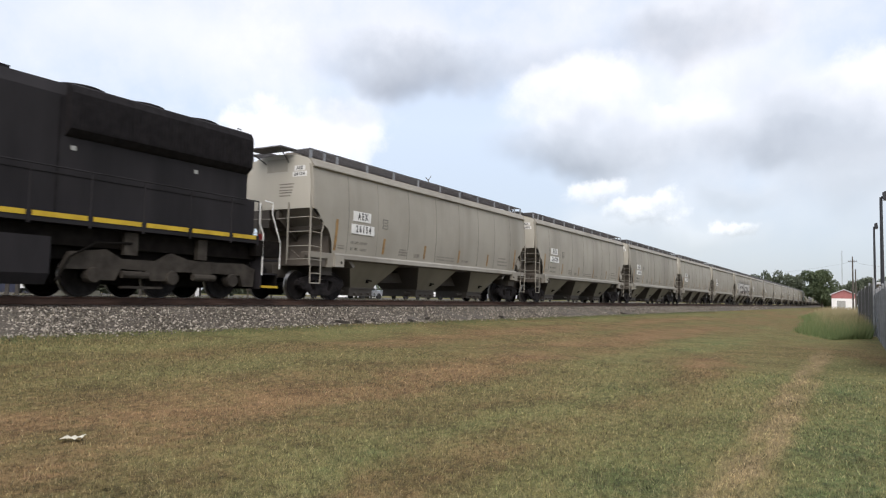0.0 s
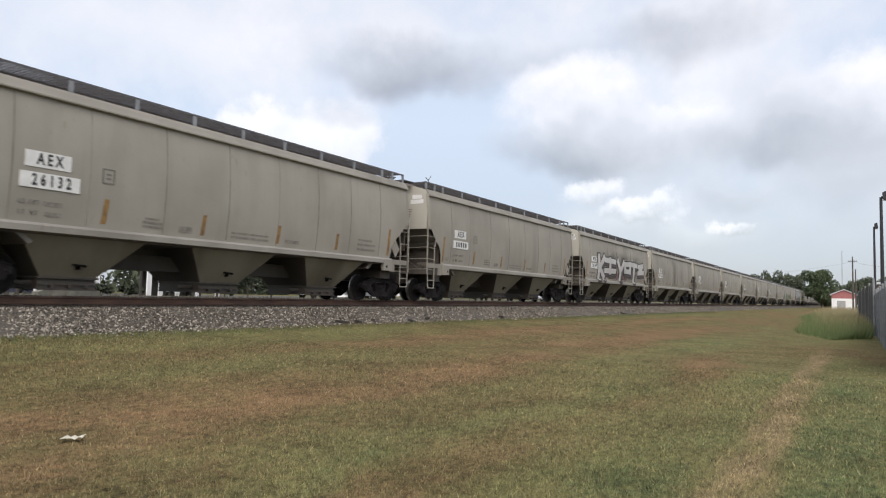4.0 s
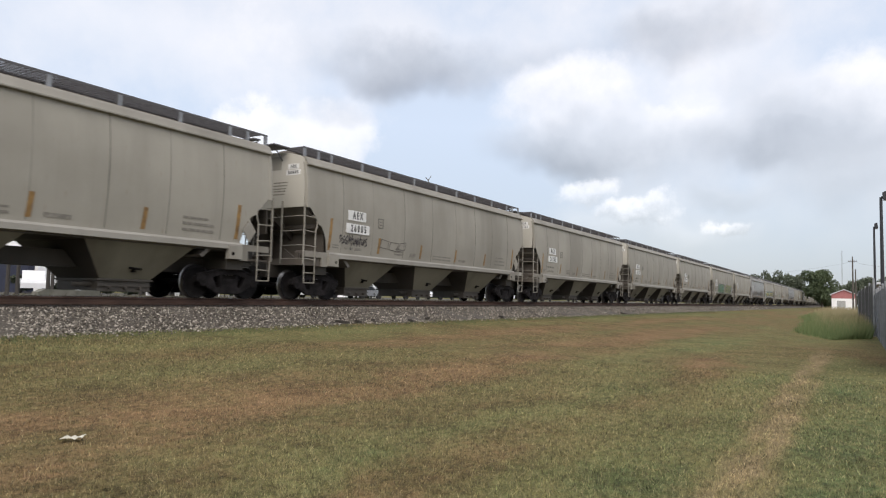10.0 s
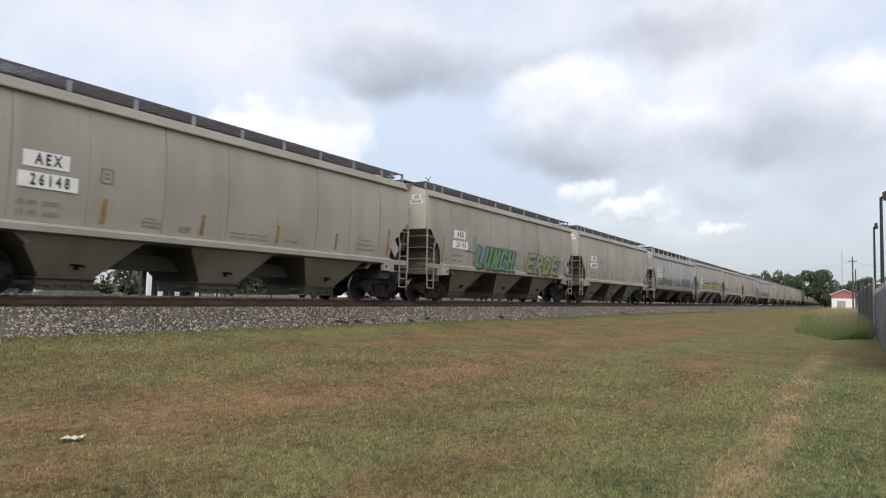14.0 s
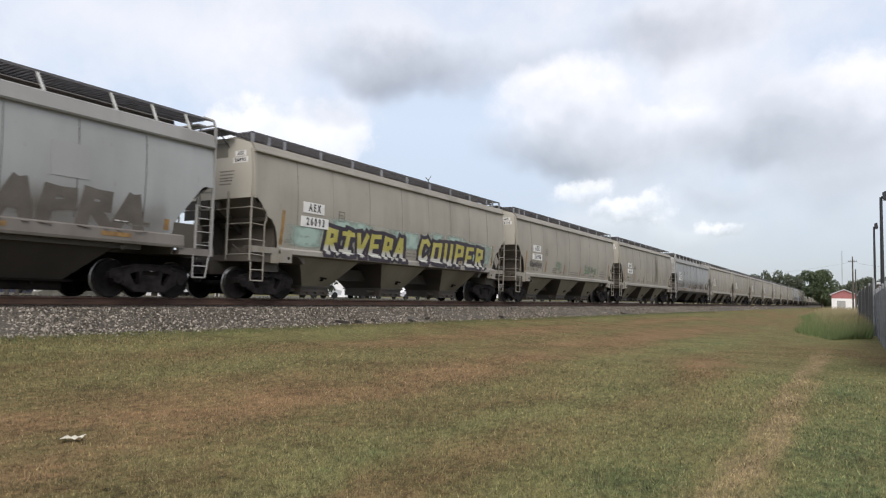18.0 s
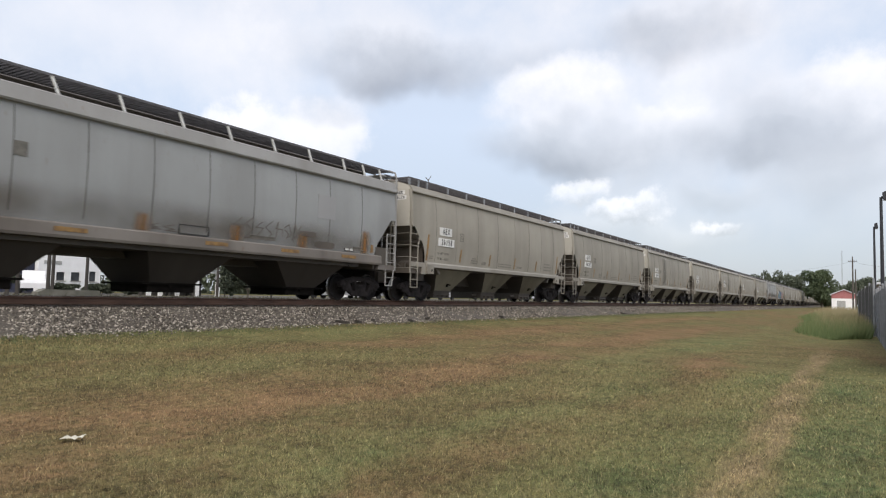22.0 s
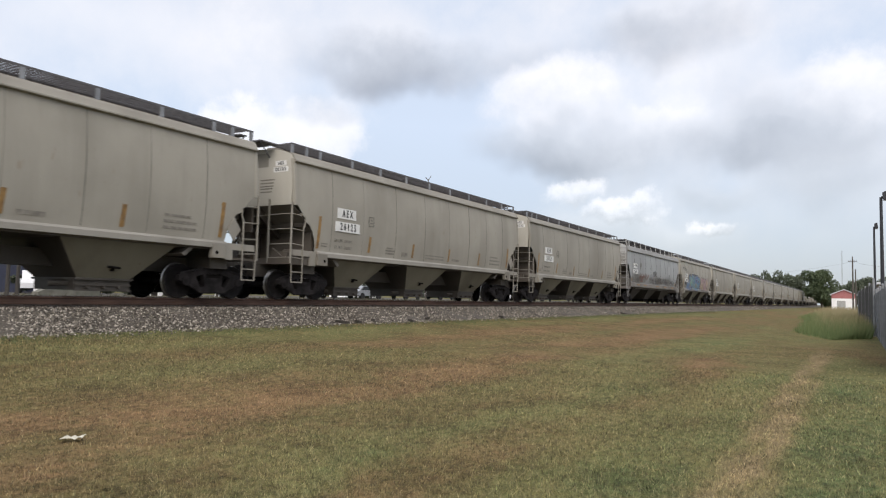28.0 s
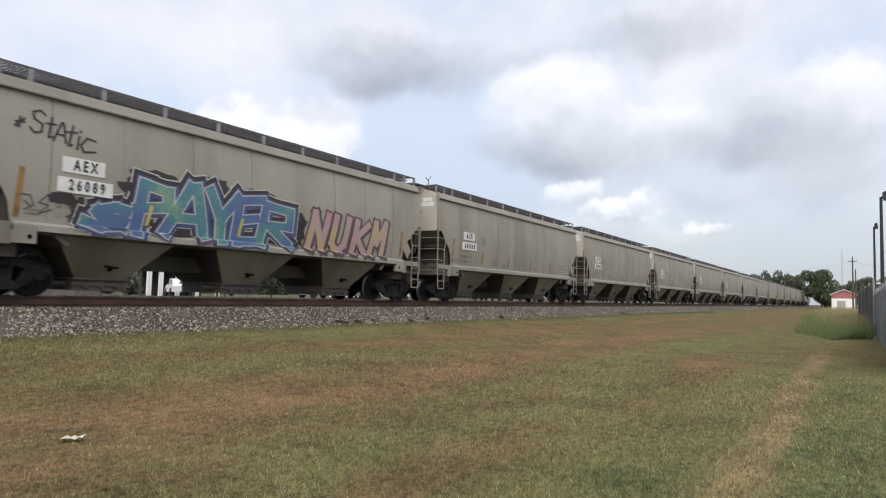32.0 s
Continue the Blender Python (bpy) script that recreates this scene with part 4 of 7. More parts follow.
    for base in (-4.75, -16.3):
        frame_part = MB()
        for s in (-1, 1):
            y0, y1 = sorted((s * 1.12, s * 1.28))
            frame_part.prism([(-0.75, 0.62), (-0.55, 1.02), (0.3, 1.12), (0.7, 0.92), (1.7, 0.92), (2.1, 1.14), (2.6, 1.0), (3.6, 0.98), (4.5, 1.0), (4.95, 0.85), (4.9, 0.35), (4.5, 0.35), (4.4, 0.66), (3.4, 0.68),
                              (3.2, 0.45), (2.9, 0.45), (2.75, 0.68), (2.1, 0.66), (1.95, 0.42), (1.5, 0.42), (1.35, 0.66), (0.7, 0.68), (0.55, 0.4), (0.0, 0.4), (-0.1, 0.64)], "y", y0, y1)
            for x in (0.0, 2.12, 4.1):
                frame_part.lathe([(0, s * 1.34), (0.17, s * 1.34), (0.19, s * 1.28), (0.19, s * 1.1)], 14, "y", (x, 0, 0.51))
            for x in (1.05, 3.1):
                frame_part.tube((x - 0.35, s * 1.3, 0.55), (x + 0.35, s * 1.3, 0.55), 0.09, 10)
            frame_part.box(0.75, y0, 0.22, 1.85, y1, 0.28)
        fp = part("truck_frame", frame_part, LOCO_TRUCK, loco, "dusty grey cast truck frame", at=pose(base, 0, 0))
        for x in LOCO_AXLE_AT:
            w = part("wheelset", LOCO_AXLE_ME, None, fp, at=pose(x, 0, LOCO_R))
            LOCO_AXLES.append(w)
        part("traction_gear", MB().box(-0.6, -0.62, 0.30, 4.7, 0.62, 0.95).box(-0.9, -1.0, 0.85, 5.0, 1.0, 1.2), BLACKISH, fp)
        for x, w in ((0.9, 0.35), (3.0, 0.3)):
            part("frame_bracket", MB().box(x - w / 2, -1.34, 1.02, x + w / 2, -1.2, 1.56), LOCO_TRUCK, fp)
        part("brake_hose", MB().pipe([(-0.9, -1.35, 0.35), (-0.6, -1.35, 0.9), (0.0, -1.35, 1.25), (0.9, -1.35, 1.3)], 0.03), BLACKISH, fp)
    return loco


# ---------------------------------------------------------------- the train
# place of each wagon's leading corner at the middle of the clip's clock: base + 17.801 * number
def travel(t):
    """How far the train has gone at t seconds."""
    return 15.981 * t - 0.00311 * (t - 16.0) ** 2


GREYS = (16, 20, 28)
WAGONS = 44


def wagon_x(i):
    base = -2.169 if i < 16 else -1.033 if i < 20 else -0.225 if i < 28 else 0.715
    if i in GREYS:
        base = {16: -2.07, 20: -0.93, 28: -0.12}[i]
    return base + 17.801 * i


NUMBERS = {1: "26154", 2: "26090", 3: "26128", 4: "26132", 6: "26137", 7: "26153", 8: "26109", 9: "26095", 10: "26085", 11: "26162", 12: "26142", 13: "26148", 14: "26145",
           16: "26176", 17: "26093", 18: "26106", 19: "26133", 20: "26181", 21: "26158", 22: "26107", 23: "26165", 25: "26173", 26: "26125", 27: "26175", 28: "26182", 29: "26089"}

beige, grey = beige_wagon(), grey_wagon()
beige.location = (wagon_x(1), TRACK_Y, RAIL_Z)
grey.location = (wagon_x(16), TRACK_Y, RAIL_Z)
TRAIN = {1: beige, 16: grey}

for i in range(2, WAGONS + 1):
    if i != 16:
        TRAIN[i] = copy_thing(grey if i in GREYS else beige, pose(wagon_x(i), TRACK_Y, RAIL_Z))
for i, car in TRAIN.items():
    if i in GREYS:
        markings(car, NUMBERS.get(i), 1.75, 0.0, 0.05, 0.032, -0.6)
    elif i <= 36:
        markings(car, NUMBERS.get(i))
LOCO = locomotive()
LOCO.location = (wagon_x(1) - 2.3, TRACK_Y, RAIL_Z)


# ---------------------------------------------------------------- ground and track
def ramp_color(n, l, value, stops):
    r = n.new("ShaderNodeValToRGB")
    while len(r.color_ramp.elements) < len(stops):
        r.color_ramp.elements.new(0.5)
    for e, (p, c) in zip(r.color_ramp.elements, stops):
        e.position, e.color = p, (*c, 1)
    l.new(value, r.inputs[0])
    return r.outputs[0]


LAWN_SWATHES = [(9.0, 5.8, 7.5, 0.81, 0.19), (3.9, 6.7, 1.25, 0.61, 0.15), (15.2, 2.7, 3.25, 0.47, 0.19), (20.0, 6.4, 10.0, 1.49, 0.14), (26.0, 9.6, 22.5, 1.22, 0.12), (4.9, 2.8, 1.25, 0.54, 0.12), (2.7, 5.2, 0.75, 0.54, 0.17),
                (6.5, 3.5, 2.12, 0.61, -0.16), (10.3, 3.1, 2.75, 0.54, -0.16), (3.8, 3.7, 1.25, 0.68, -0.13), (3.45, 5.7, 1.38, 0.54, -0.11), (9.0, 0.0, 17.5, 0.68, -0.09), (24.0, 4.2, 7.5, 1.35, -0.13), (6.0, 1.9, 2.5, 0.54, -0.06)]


def lawn_color(n, l, vec):
    """Green lawn with dry brown swathes, at several scales. Gives the colour socket."""
    def nz(scale, detail, stretch=(1, 1, 1), dist=0.0):
        mp, t = n.new("ShaderNodeMapping"), n.new("ShaderNodeTexNoise")
        mp.inputs["Scale"].default_value = stretch
        t.inputs["Scale"].default_value, t.inputs["Detail"].default_value, t.inputs["Distortion"].default_value = scale, detail, dist
        l.new(vec, mp.inputs["Vector"])
        l.new(mp.outputs[0], t.inputs["Vector"])
        return t.outputs[0]

    def mul_add(a, k, b):
        m = n.new("ShaderNodeMath")
        m.operation, m.inputs[1].default_value = "MULTIPLY_ADD", k
        l.new(a, m.inputs[0])
        l.new(b, m.inputs[2])
        return m.outputs[0]

    big, mid, small = nz(0.14, 3.5, (0.5, 1.7, 1), 0.6), nz(0.75, 4.0, (0.7, 1.4, 1)), nz(6.0, 4.0)
    dry = mul_add(mid, 0.5, mul_add(small, 0.45, big))
    # drier towards the middle of the lawn, greener by the fence and by the ballast; a worn rut runs beside the fence
    sep = n.new("ShaderNodeSeparateXYZ")
    l.new(vec, sep.inputs[0])
    across = n.new("ShaderNodeMath")
    across.operation, across.inputs[1].default_value, across.inputs[2].default_value = "MULTIPLY_ADD", 1 / 16, -0.056
    l.new(mul_add(nz(0.22, 3.0, (0.35, 1, 1)), 1.8, sep.outputs["Y"]), across.inputs[0])
    zone = ramp_color(n, l, across.outputs[0], [(0.0, (0.0,) * 3), (0.10, (0.04,) * 3), (0.165, (0.22,) * 3), (0.215, (0.15,) * 3), (0.29, (0.16,) * 3), (0.36, (0.34,) * 3), (0.44, (0.34,) * 3), (0.51, (0.17,) * 3), (0.60, (0.25,) * 3), (0.655, (0.03,) * 3), (0.80, (0.0,) * 3)])
    dry = mul_add(zone, 0.7, dry)
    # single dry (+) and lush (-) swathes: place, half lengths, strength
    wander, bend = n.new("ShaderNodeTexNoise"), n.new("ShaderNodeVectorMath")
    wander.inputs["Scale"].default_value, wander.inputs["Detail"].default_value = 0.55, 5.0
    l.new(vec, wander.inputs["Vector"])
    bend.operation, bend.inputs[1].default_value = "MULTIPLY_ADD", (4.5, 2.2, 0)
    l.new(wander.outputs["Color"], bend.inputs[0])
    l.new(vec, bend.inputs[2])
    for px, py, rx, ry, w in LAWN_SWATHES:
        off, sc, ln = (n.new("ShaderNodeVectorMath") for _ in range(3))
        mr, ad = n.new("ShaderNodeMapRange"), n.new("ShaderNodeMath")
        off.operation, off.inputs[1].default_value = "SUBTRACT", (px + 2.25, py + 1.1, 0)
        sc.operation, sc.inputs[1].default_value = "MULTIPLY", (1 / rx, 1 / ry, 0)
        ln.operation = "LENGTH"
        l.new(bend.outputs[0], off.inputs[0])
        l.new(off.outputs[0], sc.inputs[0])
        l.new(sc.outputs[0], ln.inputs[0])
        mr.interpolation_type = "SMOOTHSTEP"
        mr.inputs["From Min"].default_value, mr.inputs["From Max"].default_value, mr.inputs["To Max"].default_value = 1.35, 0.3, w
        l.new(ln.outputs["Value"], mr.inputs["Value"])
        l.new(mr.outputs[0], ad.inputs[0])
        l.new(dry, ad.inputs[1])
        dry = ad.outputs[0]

    def band(value, a, b, c, d):
        up, down = n.new("ShaderNodeMapRange"), n.new("ShaderNodeMapRange")
        for q, lo, hi in ((up, a, b), (down, d, c)):
            q.interpolation_type = "SMOOTHSTEP"
            q.inputs["From Min"].default_value, q.inputs["From Max"].default_value = lo, hi
            l.new(value, q.inputs["Value"])
        m = n.new("ShaderNodeMath")
        m.operation = "MULTIPLY"
        l.new(up.outputs[0], m.inputs[0])
        l.new(down.outputs[0], m.inputs[1])
        return m.outputs[0]

    rut = n.new("ShaderNodeMath")
    rut.operation = "MULTIPLY"
    l.new(band(mul_add(nz(0.9, 3.0), 0.5, sep.outputs["Y"]), 0.72, 0.98, 1.14, 1.42), rut.inputs[0])
    l.new(band(sep.outputs["X"], 4.0, 5.5, 20.0, 25.0), rut.inputs[1])
    dry = mul_add(rut.outputs[0], 0.14, dry)
    scaled = n.new("ShaderNodeMapRange")
    scaled.inputs["From Min"].default_value, scaled.inputs["From Max"].default_value = 0.63, 1.44
    l.new(dry, scaled.inputs["Value"])
    tint = ramp_color(n, l, scaled.outputs[0], [(0.04, (0.088, 0.112, 0.046)), (0.32, (0.142, 0.135, 0.057)), (0.60, (0.138, 0.111, 0.050)), (0.92, (0.184, 0.119, 0.062))])
    # the rut's two wheel tracks are bleached straw
    straw, thin = n.new("ShaderNodeMix"), n.new("ShaderNodeMath")
    straw.data_type = "RGBA"
    straw.inputs[7].default_value = (0.235, 0.180, 0.098, 1)
    thin.operation = "MULTIPLY"
    l.new(rut.outputs[0], thin.inputs[0])
    l.new(ramp_color(n, l, nz(2.2, 4.0, (0.35, 1.6, 1)), [(0.38, (0.25,) * 3), (0.58, (1.0,) * 3)]), thin.inputs[1])
    l.new(thin.outputs[0], straw.inputs["Factor"])
    l.new(tint, straw.inputs[6])
    tint = straw.outputs[2]
    # tufts: clumps of dense growth beside thin bleached ones
    tuft, speck = nz(9.0, 3.0, (0.8, 1.3, 1)), nz(34.0, 3.0)
    ma = n.new("ShaderNodeMapRange")
    ma.inputs["To Min"].default_value, ma.inputs["To Max"].default_value = 0.25, 1.75
    calm = n.new("ShaderNodeMath")
    calm.operation, calm.inputs[1].default_value = "MULTIPLY", 0.4
    l.new(nz(0.9, 2.0), calm.inputs[0])
    l.new(mul_add(speck, 0.8, mul_add(tuft, 0.7, calm.outputs[0])), ma.inputs["Value"])
    ma.inputs["From Min"].default_value, ma.inputs["From Max"].default_value = 0.62, 1.28
    hs = n.new("ShaderNodeHueSaturation")
    l.new(ma.outputs[0], hs.inputs["Value"])
    l.new(tint, hs.inputs["Color"])
    return hs.outputs[0]


def ground_mat():
    m = bpy.data.materials.new("lawn_ground")
    t, n, l = nodes_of(m)
    o, b = n.new("ShaderNodeOutputMaterial"), n.new("ShaderNodeBsdfPrincipled")
    l.new(b.outputs[0], o.inputs[0])
    co = n.new("ShaderNodeTexCoord")
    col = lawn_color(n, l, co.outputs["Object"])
    l.new(col, b.inputs["Base Color"])
    b.inputs["Roughness"].default_value = 0.95
    b.inputs["Specular IOR Level"].default_value = 0.1
    z, bp = n.new("ShaderNodeTexNoise"), n.new("ShaderNodeBump")
    z.inputs["Scale"].default_value, z.inputs["Detail"].default_value = 25, 5
    l.new(co.outputs["Object"], z.inputs["Vector"])
    bp.inputs["Strength"].default_value, bp.inputs["Distance"].default_value = 0.8, 0.05
    l.new(z.outputs[0], bp.inputs["Height"])
    l.new(bp.outputs[0], b.inputs["Normal"])
    return m


def blade_mat():
    """Blades take the lawn's colour at their foot's place and differ one by one."""
    m = bpy.data.materials.new("grass_blades")
    t, n, l = nodes_of(m)
    o, b = n.new("ShaderNodeOutputMaterial"), n.new("ShaderNodeBsdfPrincipled")
    l.new(b.outputs[0], o.inputs[0])
    co, geo, hs, mr = n.new("ShaderNodeTexCoord"), n.new("ShaderNodeNewGeometry"), n.new("ShaderNodeHueSaturation"), n.new("ShaderNodeMapRange")
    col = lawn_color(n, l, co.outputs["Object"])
    mr.inputs["To Min"].default_value, mr.inputs["To Max"].default_value = 0.25, 2.3
    l.new(geo.outputs["Random Per Island"], mr.inputs["Value"])
    l.new(mr.outputs[0], hs.inputs["Value"])
    # some blades are bleached straw, some still deep green
    mx = n.new("ShaderNodeMix")
    mx.data_type = "RGBA"
    pick = n.new("ShaderNodeMath")
    pick.operation, pick.inputs[1].default_value = "MULTIPLY", 7.31
    fr = n.new("ShaderNodeMath")
    fr.operation = "FRACT"
    l.new(geo.outputs["Random Per Island"], pick.inputs[0])
    l.new(pick.outputs[0], fr.inputs[0])
    l.new(ramp_color(n, l, fr.outputs[0], [(0.0, (0.45,) * 3), (0.22, (0.0,) * 3), (0.70, (0.0,) * 3), (1.0, (0.75,) * 3)]), mx.inputs["Factor"])
    l.new(col, mx.inputs[6])
    l.new(ramp_color(n, l, fr.outputs[0], [(0.45, (0.075, 0.115, 0.03)), (0.55, (0.27, 0.22, 0.11))]), mx.inputs[7])
    l.new(mx.outputs[2], hs.inputs["Color"])
    l.new(hs.outputs[0], b.inputs["Base Color"])
    b.inputs["Roughness"].default_value = 0.7
    return m


def ground_z(x, y):
    """Height of the ground: flat lawn, a rise to the track bed, flat beyond."""
    pts = [(-4000, 0.0), (2.0, 0.0), (6.0, 0.06), (9.5, 0.26), (12.9, 0.47), (13.4, 0.50), (19.3, 0.50), (21.5, 0.80), (4000, 0.80)]
    for (a, p), (b, q) in zip(pts, pts[1:]):
        if y <= b:
            u = (y - a) / (b - a)
            return p + (q - p) * u
    return 0.8


xs = [-4000, -1500, -500, -200, -100] + list(range(-60, 100, 4)) + list(range(100, 260, 16)) + [300, 400, 600, 900, 1500, 2500, 4000]
ys = [-4000, -1500, -400, -120, -50, -25] + [-15 + 1.0 * k for k in range(38)] + [26, 32, 45, 70, 120, 250, 600, 1500, 4000]
gm = MB()
for x in xs:
    for y in ys:
        near = -60 <= x <= 90 and -15 <= y < 12.5
        gm.v.append((x, y, ground_z(x, y) + (0.006 * noise.noise((x * 0.35, y * 0.35, 0)) if near else 0)))
for i in range(len(xs) - 1):
    for j in range(len(ys) - 1):
        a = i * len(ys) + j
        gm.f.append((a, a + len(ys), a + len(ys) + 1, a + 1))
thing("ground", label="patchy mown lawn, green with dry brown swathes", category="ground", kind="structure", mb=gm.mesh("ground", True, False), material=ground_mat())

BALLAST = mat("grey_ballast", [(0.030, 0.025, 0.020), (0.075, 0.064, 0.051), (0.14, 0.122, 0.10)], 22, 0.9, 0, 1.0, fine=45, spread=0.9)
RAIL_SIDE = mat("rusty_rail", [(0.046, 0.024, 0.016), (0.092, 0.050, 0.034)], 5, 0.85, 0, 0.2, stretch=(0.3, 1, 1))
RAIL_TOP = mat("worn_rail_head", [(0.30, 0.29, 0.28), (0.45, 0.44, 0.43)], 6, 0.35, 0.9, 0.05, stretch=(0.2, 1, 1))
TIE = mat("creosoted_tie", [(0.022, 0.018, 0.015), (0.055, 0.046, 0.039)], 6, 0.9, 0, 0.5, stretch=(3, 0.4, 1), vary=0.2)
TY, RZ = TRACK_Y, RAIL_Z
bed = [(TY - 3.55, 0.42), (TY - 3.3, 0.50), (TY - 1.75, 0.88), (TY - 1.2, 0.90), (TY + 1.2, 0.90), (TY + 1.75, 0.88), (TY + 3.3, 0.50), (TY + 3.55, 0.42)]
bm_ = MB()
bx = [-300, -100, -40] + list(np.arange(-20, 80, 0.8)) + [90, 110, 140, 180, 250, 400, 800, 1500]
for x in bx:
    for j, (y, z) in enumerate(bed):
        w = 0.0 if j in (0, 7) else 0.05
        e = 0.22 * noise.noise((x * 0.45, 3.3, j * 0.2)) if j < 2 else 0.0
        bm_.v.append((x, y + e, z + w * noise.noise((x * 1.3, y * 1.3, 1.7))))
for i in range(len(bx) - 1):
    for j in range(len(bed) - 1):
        a = i * len(bed) + j
        bm_.f.append((a, a + len(bed), a + len(bed) + 1, a + 1))
thing("track_bed", label="grey crushed-stone ballast bed under the railway track", category="track bed", kind="structure", mb=bm_.mesh("track_bed", True, False), material=BALLAST)


def rail_profile(y):
    return [(y - 0.075, RZ - 0.178), (y + 0.075, RZ - 0.178), (y + 0.075, RZ - 0.165), (y + 0.012, RZ - 0.14), (y + 0.012, RZ - 0.05), (y + 0.036, RZ - 0.035), (y + 0.036, RZ - 0.008), (y + 0.028, RZ - 0.002),
            (y - 0.028, RZ - 0.002), (y - 0.036, RZ - 0.008), (y - 0.036, RZ - 0.035), (y - 0.012, RZ - 0.05), (y - 0.012, RZ - 0.14), (y - 0.075, RZ - 0.165)]


for s in (-1, 1):
    rail = thing("rail", label="rusty steel rail with a worn bright head", category="rail", kind="structure", group="rails of the track", mb=MB().prism(rail_profile(TY + s * 0.755), "x", -300, 1500), material=RAIL_SIDE)
    part("rail_head", MB().box(-300, TY + s * 0.755 - 0.026, RZ - 0.004, 1500, TY + s * 0.755 + 0.026, RZ), RAIL_TOP, rail, "worn bright running surface")

TIES = thing("ties", label="dark creosoted wooden ties half buried in ballast", category="railway tie", kind="structure")
tie_me = MB().box(-0.115, -1.30, -0.18, 0.115, 1.30, 0.0).mesh("tie")
tie_me.materials.append(TIE)
plate_me = MB().box(-0.09, -0.17, 0.0, 0.09, 0.17, 0.018).mesh("tie_plate")
plate_me.materials.append(RAIL_SIDE)
rnd = random.Random(4)
for k in range(150):
    x = -4 + k * 0.52
    t = part("tie", tie_me, None, TIES, at=pose(x, TY + rnd.uniform(-0.05, 0.05), RZ - 0.185, 0, 0, rnd.uniform(-0.8, 0.8)))
far = MB()
for k in range(350):
    x = 74 + k * 0.52
    far.box(x - 0.115, TY - 1.3, RZ - 0.36, x + 0.115, TY + 1.3, RZ - 0.185)
tagged(part("ties_beyond", far, TIE, TIES), kind="stuff")


# ---------------------------------------------------------------- sky dome of drifting cloud
def dome_mat():
    m = bpy.data.materials.new("cloud_glow")
    t, n, l = nodes_of(m)
    o, add, tr, em = n.new("ShaderNodeOutputMaterial"), n.new("ShaderNodeAddShader"), n.new("ShaderNodeBsdfTransparent"), n.new("ShaderNodeEmission")
    l.new(tr.outputs[0], add.inputs[0])
    l.new(em.outputs[0], add.inputs[1])
    l.new(add.outputs[0], o.inputs[0])
    co, nrm = n.new("ShaderNodeTexCoord"), n.new("ShaderNodeVectorMath")
    nrm.operation = "NORMALIZE"
    l.new(co.outputs["Object"], nrm.inputs[0])
    d = nrm.outputs[0]

    def noise_tex(scale, detail, vec, rough=0.55):
        z = n.new("ShaderNodeTexNoise")
        z.inputs["Scale"].default_value, z.inputs["Detail"].default_value, z.inputs["Roughness"].default_value = scale, detail, rough
        l.new(vec, z.inputs["Vector"])
        return z

    def math_node(op, a, b=None, clamp=False):
        q = n.new("ShaderNodeMath")
        q.operation, q.use_clamp = op, clamp
        for k, v in enumerate((a, b)):
            if v is None:
                continue
            if isinstance(v, (int, float)):
                q.inputs[k].default_value = v
            else:
                l.new(v, q.inputs[k])
        return q.outputs[0]

    # azimuth and elevation in degrees, bent by billowing noise
    sep, flat = n.new("ShaderNodeSeparateXYZ"), n.new("ShaderNodeCombineXYZ")
    l.new(d, sep.inputs[0])
    l.new(math_node("MULTIPLY", math_node("ARCTAN2", sep.outputs["Y"], sep.outputs["X"]), 57.296), flat.inputs[0])
    elev = math_node("MULTIPLY", math_node("ARCSINE", sep.outputs["Z"]), 57.296)
    l.new(elev, flat.inputs[1])

    def bent(scale, detail, rough, reach, base):
        wob, bend = noise_tex(scale, detail, d, rough), n.new("ShaderNodeVectorMath")
        sub = n.new("ShaderNodeVectorMath")
        sub.operation, sub.inputs[1].default_value = "SUBTRACT", (0.5, 0.5, 0.5)
        l.new(wob.outputs["Color"], sub.inputs[0])
        bend.operation, bend.inputs[1].default_value = "MULTIPLY_ADD", (reach, reach * 0.75, 0)
        l.new(sub.outputs[0], bend.inputs[0])
        l.new(base, bend.inputs[2])
        return bend.outputs[0]

    soft = bent(9.0, 3.0, 0.5, 7.0, flat.outputs[0])
    crisp = bent(24.0, 9.0, 0.64, 4.5, soft)
    billow = noise_tex(17.0, 8.0, d, 0.6).outputs[0]

    # open sky: pale blue under a thin uneven veil, whiter overhead and greyer at the horizon
    veil = noise_tex(3.4, 7.0, d, 0.6).outputs[0]
    high = n.new("ShaderNodeMapRange")
    high.inputs["From Min"].default_value, high.inputs["From Max"].default_value, high.inputs["To Max"].default_value = 14.0, 28.0, 0.40
    l.new(elev, high.inputs["Value"])
    w = math_node("ADD", high.outputs[0], math_node("MULTIPLY", math_node("SUBTRACT", veil, 0.44), 2.8), True)
    sky_tone = ramp_color(n, l, w, [(0.0, CLEAR_SKY), (0.55, THIN_VEIL), (1.0, CLOUD_TONES[3][1])])
    low = n.new("ShaderNodeMapRange")
    low.inputs["From Min"].default_value, low.inputs["From Max"].default_value, low.inputs["To Max"].default_value = 14.0, 2.0, 0.95
    l.new(elev, low.inputs["Value"])

    def blend(factor, a, b):
        mx = n.new("ShaderNodeMix")
        mx.data_type = "RGBA"
        l.new(factor, mx.inputs["Factor"])
        l.new(a, mx.inputs[6])
        if isinstance(b, tuple):
            mx.inputs[7].default_value = (*b, 1)
        else:
            l.new(b, mx.inputs[7])
        return mx.outputs[2]

    sky_tone = blend(low.outputs[0], sky_tone, HORIZON_HAZE)

